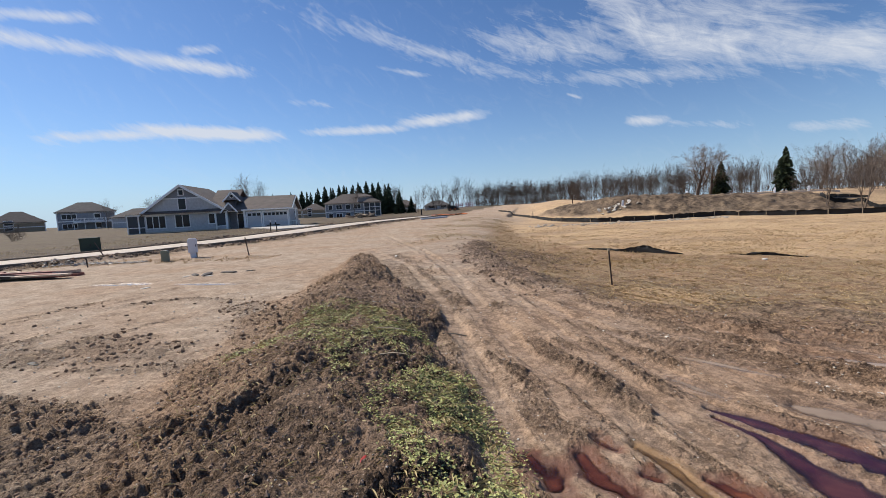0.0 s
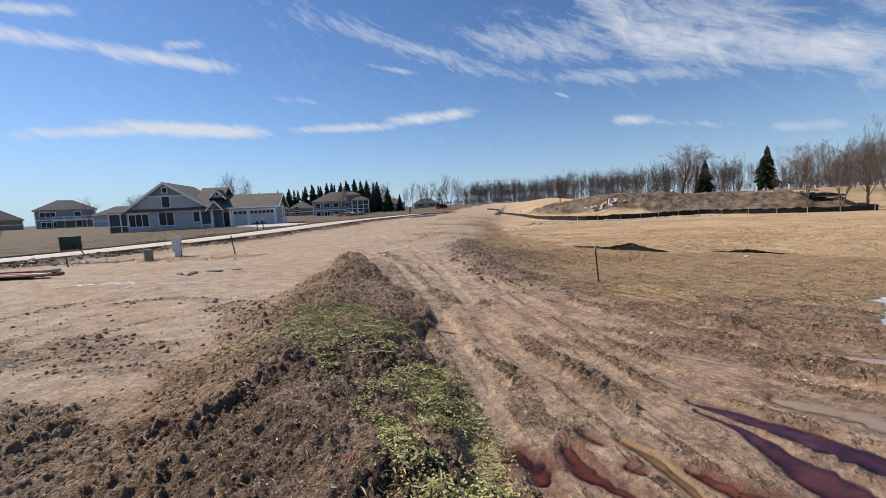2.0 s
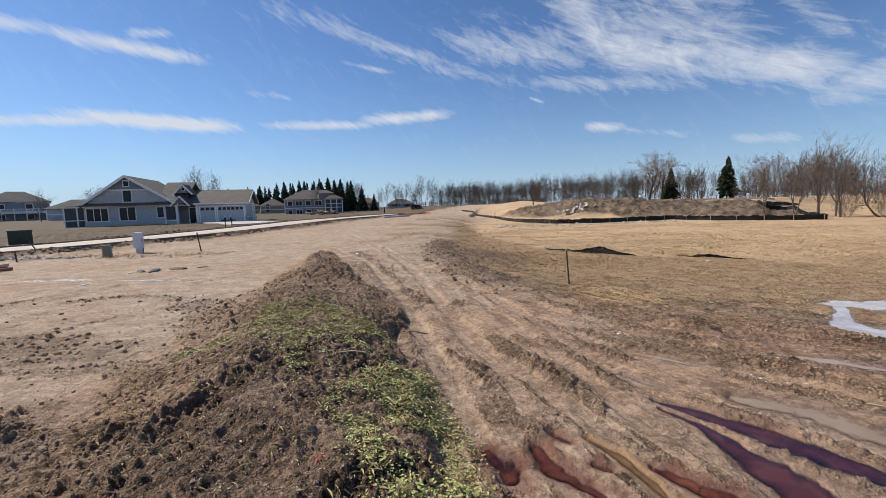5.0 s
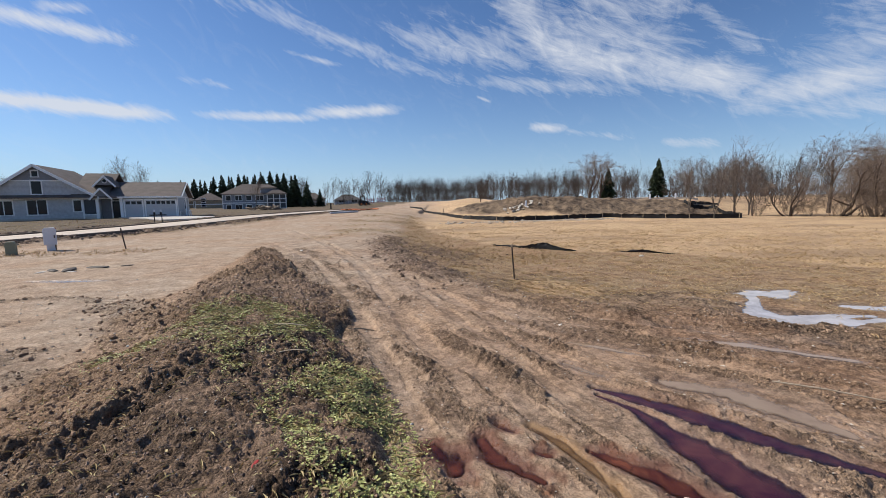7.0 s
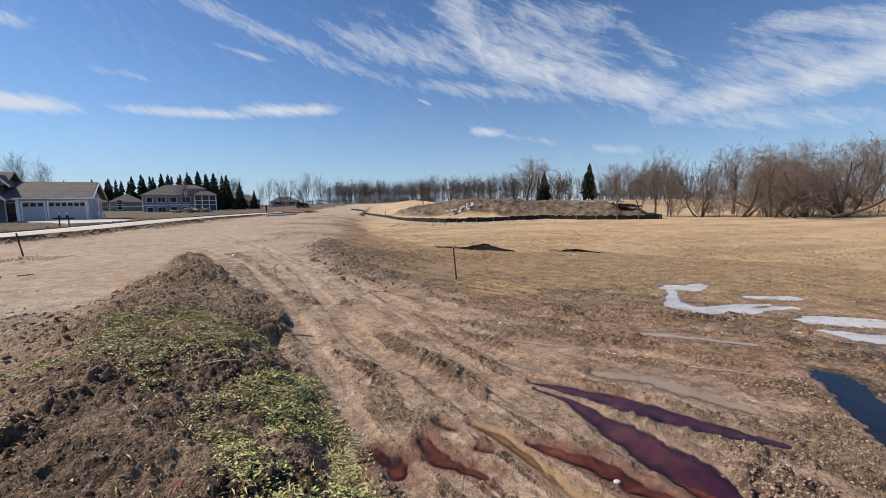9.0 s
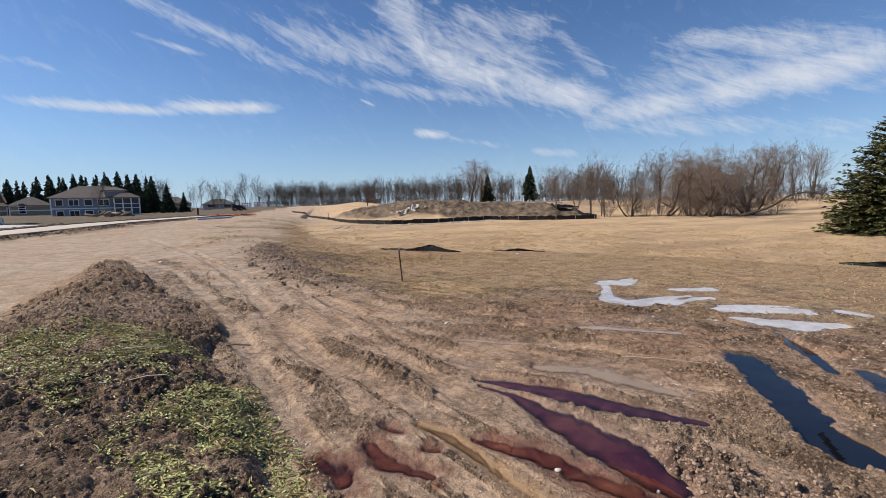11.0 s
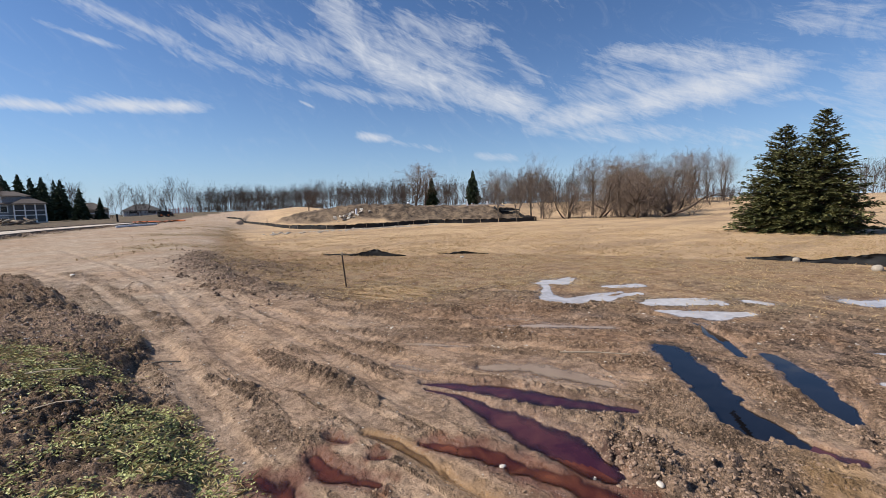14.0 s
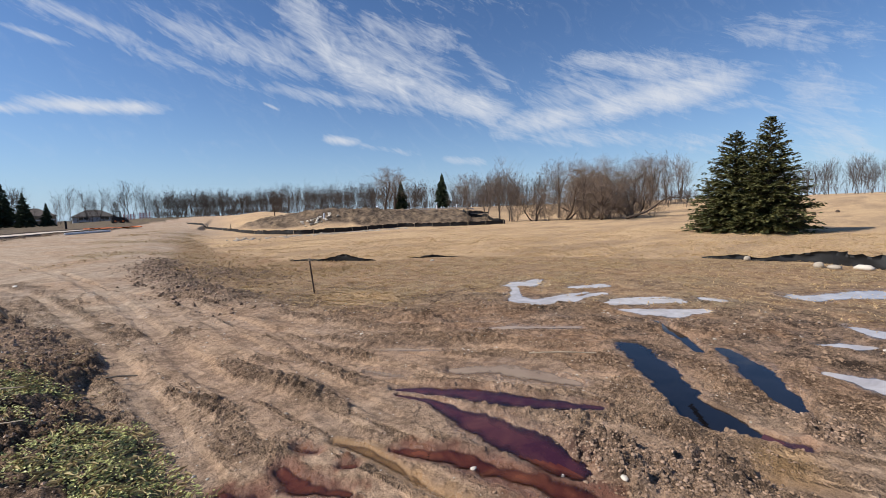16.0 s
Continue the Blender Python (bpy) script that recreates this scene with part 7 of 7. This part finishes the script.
def scatter(n, x0, x1, y0, y1, weigh, seed, tries=6):
    """Spots on the ground, kept by a weight from 0 to 1."""
    rng = np.random.default_rng(seed)
    x, y = rng.uniform(x0, x1, n * tries), rng.uniform(y0, y1, n * tries)
    z, cover, zone = sheet(x, y)
    keep = np.flatnonzero(rng.random(len(x)) < weigh(x, y, cover, zone))[:n]
    return x[keep], y[keep], z[keep], rng


def lumps(name, label, spots, sizes, body, material, flat=0.75, sink=0.1, jag=0.25):
    x, y, z, rng = spots
    bv, bf = body
    n = len(x)
    s = sizes(rng, n, np.hypot(x, y))
    v = bv[None] * (1 + rng.uniform(-jag, jag, (n, len(bv), 1)))
    v = v * rng.uniform(0.65, 1.25, (n, 1, 3)) * np.array([1, 1, flat])
    a = rng.uniform(0, 6.28, n)
    c, d = np.cos(a)[:, None], np.sin(a)[:, None]
    v = np.stack([v[..., 0] * c - v[..., 1] * d, v[..., 0] * d + v[..., 1] * c, v[..., 2]], -1) * s[:, None, None]
    v = v + np.stack([x, y, z + s * flat * (0.5 - sink)], 1)[:, None]
    f = bf[None] + (np.arange(n) * len(bv))[:, None, None]
    ob = arrays_object(name, v.reshape(-1, 3), f.reshape(-1, 3), material)
    tagged(ob, label, name, kind="stuff")


ico, octa = (ICO_V, ICO_F), (OCTA_V, OCTA_F)
grainy = lambda lo, hi: (lambda r, n, d: (lo + (hi - lo) * r.random(n) ** 3.2) * np.clip(d / 5, .8, 1.7))
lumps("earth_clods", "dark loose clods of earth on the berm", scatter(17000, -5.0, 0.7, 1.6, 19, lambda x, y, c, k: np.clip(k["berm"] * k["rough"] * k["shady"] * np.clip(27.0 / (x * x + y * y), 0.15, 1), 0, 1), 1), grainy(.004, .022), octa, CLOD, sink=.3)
lumps("earth_clods", "crumbled clods of earth on the rough ground", scatter(9000, -9, -1.2, 1.2, 10, lambda x, y, c, k: (k["rough"] * (1 - k["berm"] * k["shady"]) + .012) * np.clip(22.0 / (x * x + y * y), 0.3, 1), 2, 8), grainy(.005, .028), ico, CLOD_PALE, sink=.3)
lumps("earth_clods", "brown clods of earth between the wheel ruts", scatter(9000, 0.0, 5.5, 0.2, 5.6, lambda x, y, c, k: np.clip(ss(.25, .8, k["rough"]) * (1 - k["berm"]) + 0.05, 0, 1) * (1 - c["wet"]) * np.clip(16 / (x * x + y * y), .3, 1), 3, 8), grainy(.004, .018), ico, CLOD_PALE, sink=.3)
lumps("earth_clods", "brown clods of earth over the churned field", scatter(9000, 0.2, 12, 0.2, 12, lambda x, y, c, k: (ss(.25, .8, k["rough"]) + .04) * (1 - k["berm"]) * (1 - c["wet"]) * (x * x + y * y > 25), 23, 5), grainy(.005, .020), octa, CLOD_PALE, sink=.3)
lumps("earth_clods", "blackish crumbled soil beside the puddles", scatter(2600, 2.2, 5.2, 0.1, 2.2, lambda x, y, c, k: np.clip(sum(np.exp(-((x - a) ** 2 + (y - b) ** 2) / (d * d)) for a, b, d in DARK_SPOTS[:4]), 0, 1), 24, 10), grainy(.005, .022), ico, CLOD, sink=.3)
lumps("earth_clods", "dark clods of earth along the scraped edge", scatter(3600, -1, 8, 7, 26, lambda x, y, c, k: k["heap"], 4, 10), grainy(.008, .035), octa, CLOD)
lumps("earth_clods", "dark clods of earth beside the road", scatter(2600, -34, 6, 12, 75, lambda x, y, c, k: k["verge"], 5, 16),
      lambda r, n, d: r.uniform(0.03, 0.11, n), ico, CLOD)
lumps("pebbles", "pale pebbles strewn over the dirt", scatter(2600, -9, 10, 1.2, 15, lambda x, y, c, k: np.clip(12 / (x * x + y * y), .06, .8) * (1 - c["wet"]), 6, 12),
      lambda r, n, d: r.uniform(0.004, 0.013, n) * np.clip(d / 4, .8, 2), octa, PEBBLE, 0.6)
lumps("riprap", "pale broken stones along the verge", scatter(160, -20, -14.5, 18.5, 21.5, lambda x, y, c, k: np.exp(-((y - 20.2 + .12 * (x + 17)) / .3) ** 2), 7, 30),
      lambda r, n, d: r.uniform(0.04, 0.12, n), octa, PEBBLE, 0.6)
lumps("rubble", "stones at the foot of the fence", scatter(240, 9, 30, 36, 52, lambda x, y, c, k: np.exp(-((y - 43.5 + .02 * x) / 1.2) ** 2) * .6, 8, 20),
      lambda r, n, d: r.uniform(0.06, 0.2, n), octa, PEBBLE, 0.6)


def blades(name, label, spots, lengths, wide, material, up=(0.5, 1.2), per=1, spread=0.03):
    """Bent blades or leaves: two triangles each."""
    x, y, z, rng = spots
    x, y, z = (np.repeat(a, per) for a in (x, y, z))
    n = len(x)
    x, y = x + rng.normal(0, spread, n), y + rng.normal(0, spread, n)
    ln = lengths(rng, n)
    a, e = rng.uniform(0, 6.28, n), rng.uniform(up[0], up[1], n)
    d = np.stack([np.cos(a) * np.cos(e), np.sin(a) * np.cos(e), np.sin(e)], 1)
    s = np.stack([-np.sin(a), np.cos(a), rng.uniform(-.4, .4, n)], 1)
    base = np.stack([x, y, z - 0.004], 1)
    mid = base + d * (ln * .5)[:, None]
    tip = base + d * ln[:, None] + np.array([0, 0, -1.0]) * (ln * .22)[:, None]
    w = (ln * wide)[:, None]
    v = np.stack([base, mid + s * w, tip, mid - s * w], 1).reshape(-1, 3)
    k = np.arange(n)[:, None] * 4
    ob = arrays_object(name, v, np.concatenate([k + np.array([0, 1, 2]), k + np.array([0, 2, 3])]), material)
    tagged(ob, label, name.split("_")[-1], kind="stuff")


def weedy(x, y, c, k):
    left = np.interp(y, [1.6, 2.6, 3.6, 4.4, 5.6, 6.8], [.0, -.35, -.95, -1.45, -2.2, -2.7])
    right = np.interp(y, [1.6, 3, 4.3, 5.6, 7], [.55, .44, .22, -.35, -1.3])
    m = ss(-.12, .25, x - left) * ss(-.06, .18, right - x) * ss(7.0, 6.2, y)
    patchy = ss(-.22, .16, fbm(x, y, .42, 201, 4) + 0.14 * ss(5.0, 3.0, y) * ss(-.9, -.1, x))
    spot = np.maximum(np.exp(-((x + 2.68) ** 2 + (y - 5.15) ** 2) / .02), np.exp(-((x + 2.35) ** 2 + (y - 5.3) ** 2) / .02))
    return np.clip(m * patchy + spot, 0, 1)


blades("green_weeds", "low yellow-green weeds on the side of the berm", scatter(9500, -3.0, 0.7, 1.7, 7.2, weedy, 11, 9), lambda r, n: r.uniform(.012, .034, n), .30, WEED, (-.1, .6), 6, .035)
blades("dead_stems", "yellowed dead stems among the weeds", scatter(4200, -3.0, 0.7, 1.7, 7.2, lambda x, y, c, k: np.clip(weedy(x, y, c, k) + .05 * k["berm"], 0, 1), 12, 10), lambda r, n: r.uniform(.03, .12, n), .06, WEED_DRY, (-.05, .6), 2, .05)
blades("straw_litter", "bits of straw and dead leaf on the berm", scatter(3200, -4.6, 0.6, 1.6, 17, lambda x, y, c, k: k["berm"] * np.clip(30 / (x * x + y * y), .1, .8), 13, 10), lambda r, n: r.uniform(.015, .05, n), .22, WEED_DRY, (-.1, .4), 1, .0)


def strawy(x, y, c, k):
    return np.clip(np.exp(-(((x - 4.75) / 1.15) ** 2 + ((y - 9.1) / 1.1) ** 2)) + .5 * c["stubble"] * ss(-.1, .3, fbm(x, y, .9, 205, 3)), 0, 1)


blades("straw_mulch", "straw strewn over the seeded patch", scatter(9000, 2.0, 16, 6, 20, strawy, 14, 8), lambda r, n: r.uniform(.05, .16, n), .06, GRASS_DRY, (-.02, .25), 2, .05)
blades("stubble_grass", "short dead grass on the trampled field", scatter(5000, 3, 19, -1, 21, lambda x, y, c, k: c["stubble"] * .6, 15, 6), lambda r, n: r.uniform(.04, .12, n), .08, GRASS_DRY, (.2, 1.1), 3, .05)
blades("meadow_grass", "tan dead meadow grass", scatter(12000, 5, 36, -6, 40, lambda x, y, c, k: c["meadow"] * np.clip(350 / (x * x + y * y), .12, 1) * (.35 + .65 * ss(-.2, .3, fbm(x, y, 3, 206, 3))), 16, 9), lambda r, n: r.uniform(.06, .17, n), .05, GRASS_DRY, (.1, 0.9), 4, .12)
blades("verge_grass", "tufts of dry grass on the verge and pad edge", scatter(5000, -34, 9, 14, 60, lambda x, y, c, k: np.clip(.10 * c["lawn"] + .8 * np.exp(-((y - 20.2 + .12 * (x + 17)) / .8) ** 2) * (x < -8) + .5 * c["stubble"], 0, 1), 17, 10), lambda r, n: r.uniform(.07, .2, n), .07, GRASS_DRY, (.3, 1.2), 3, .08)
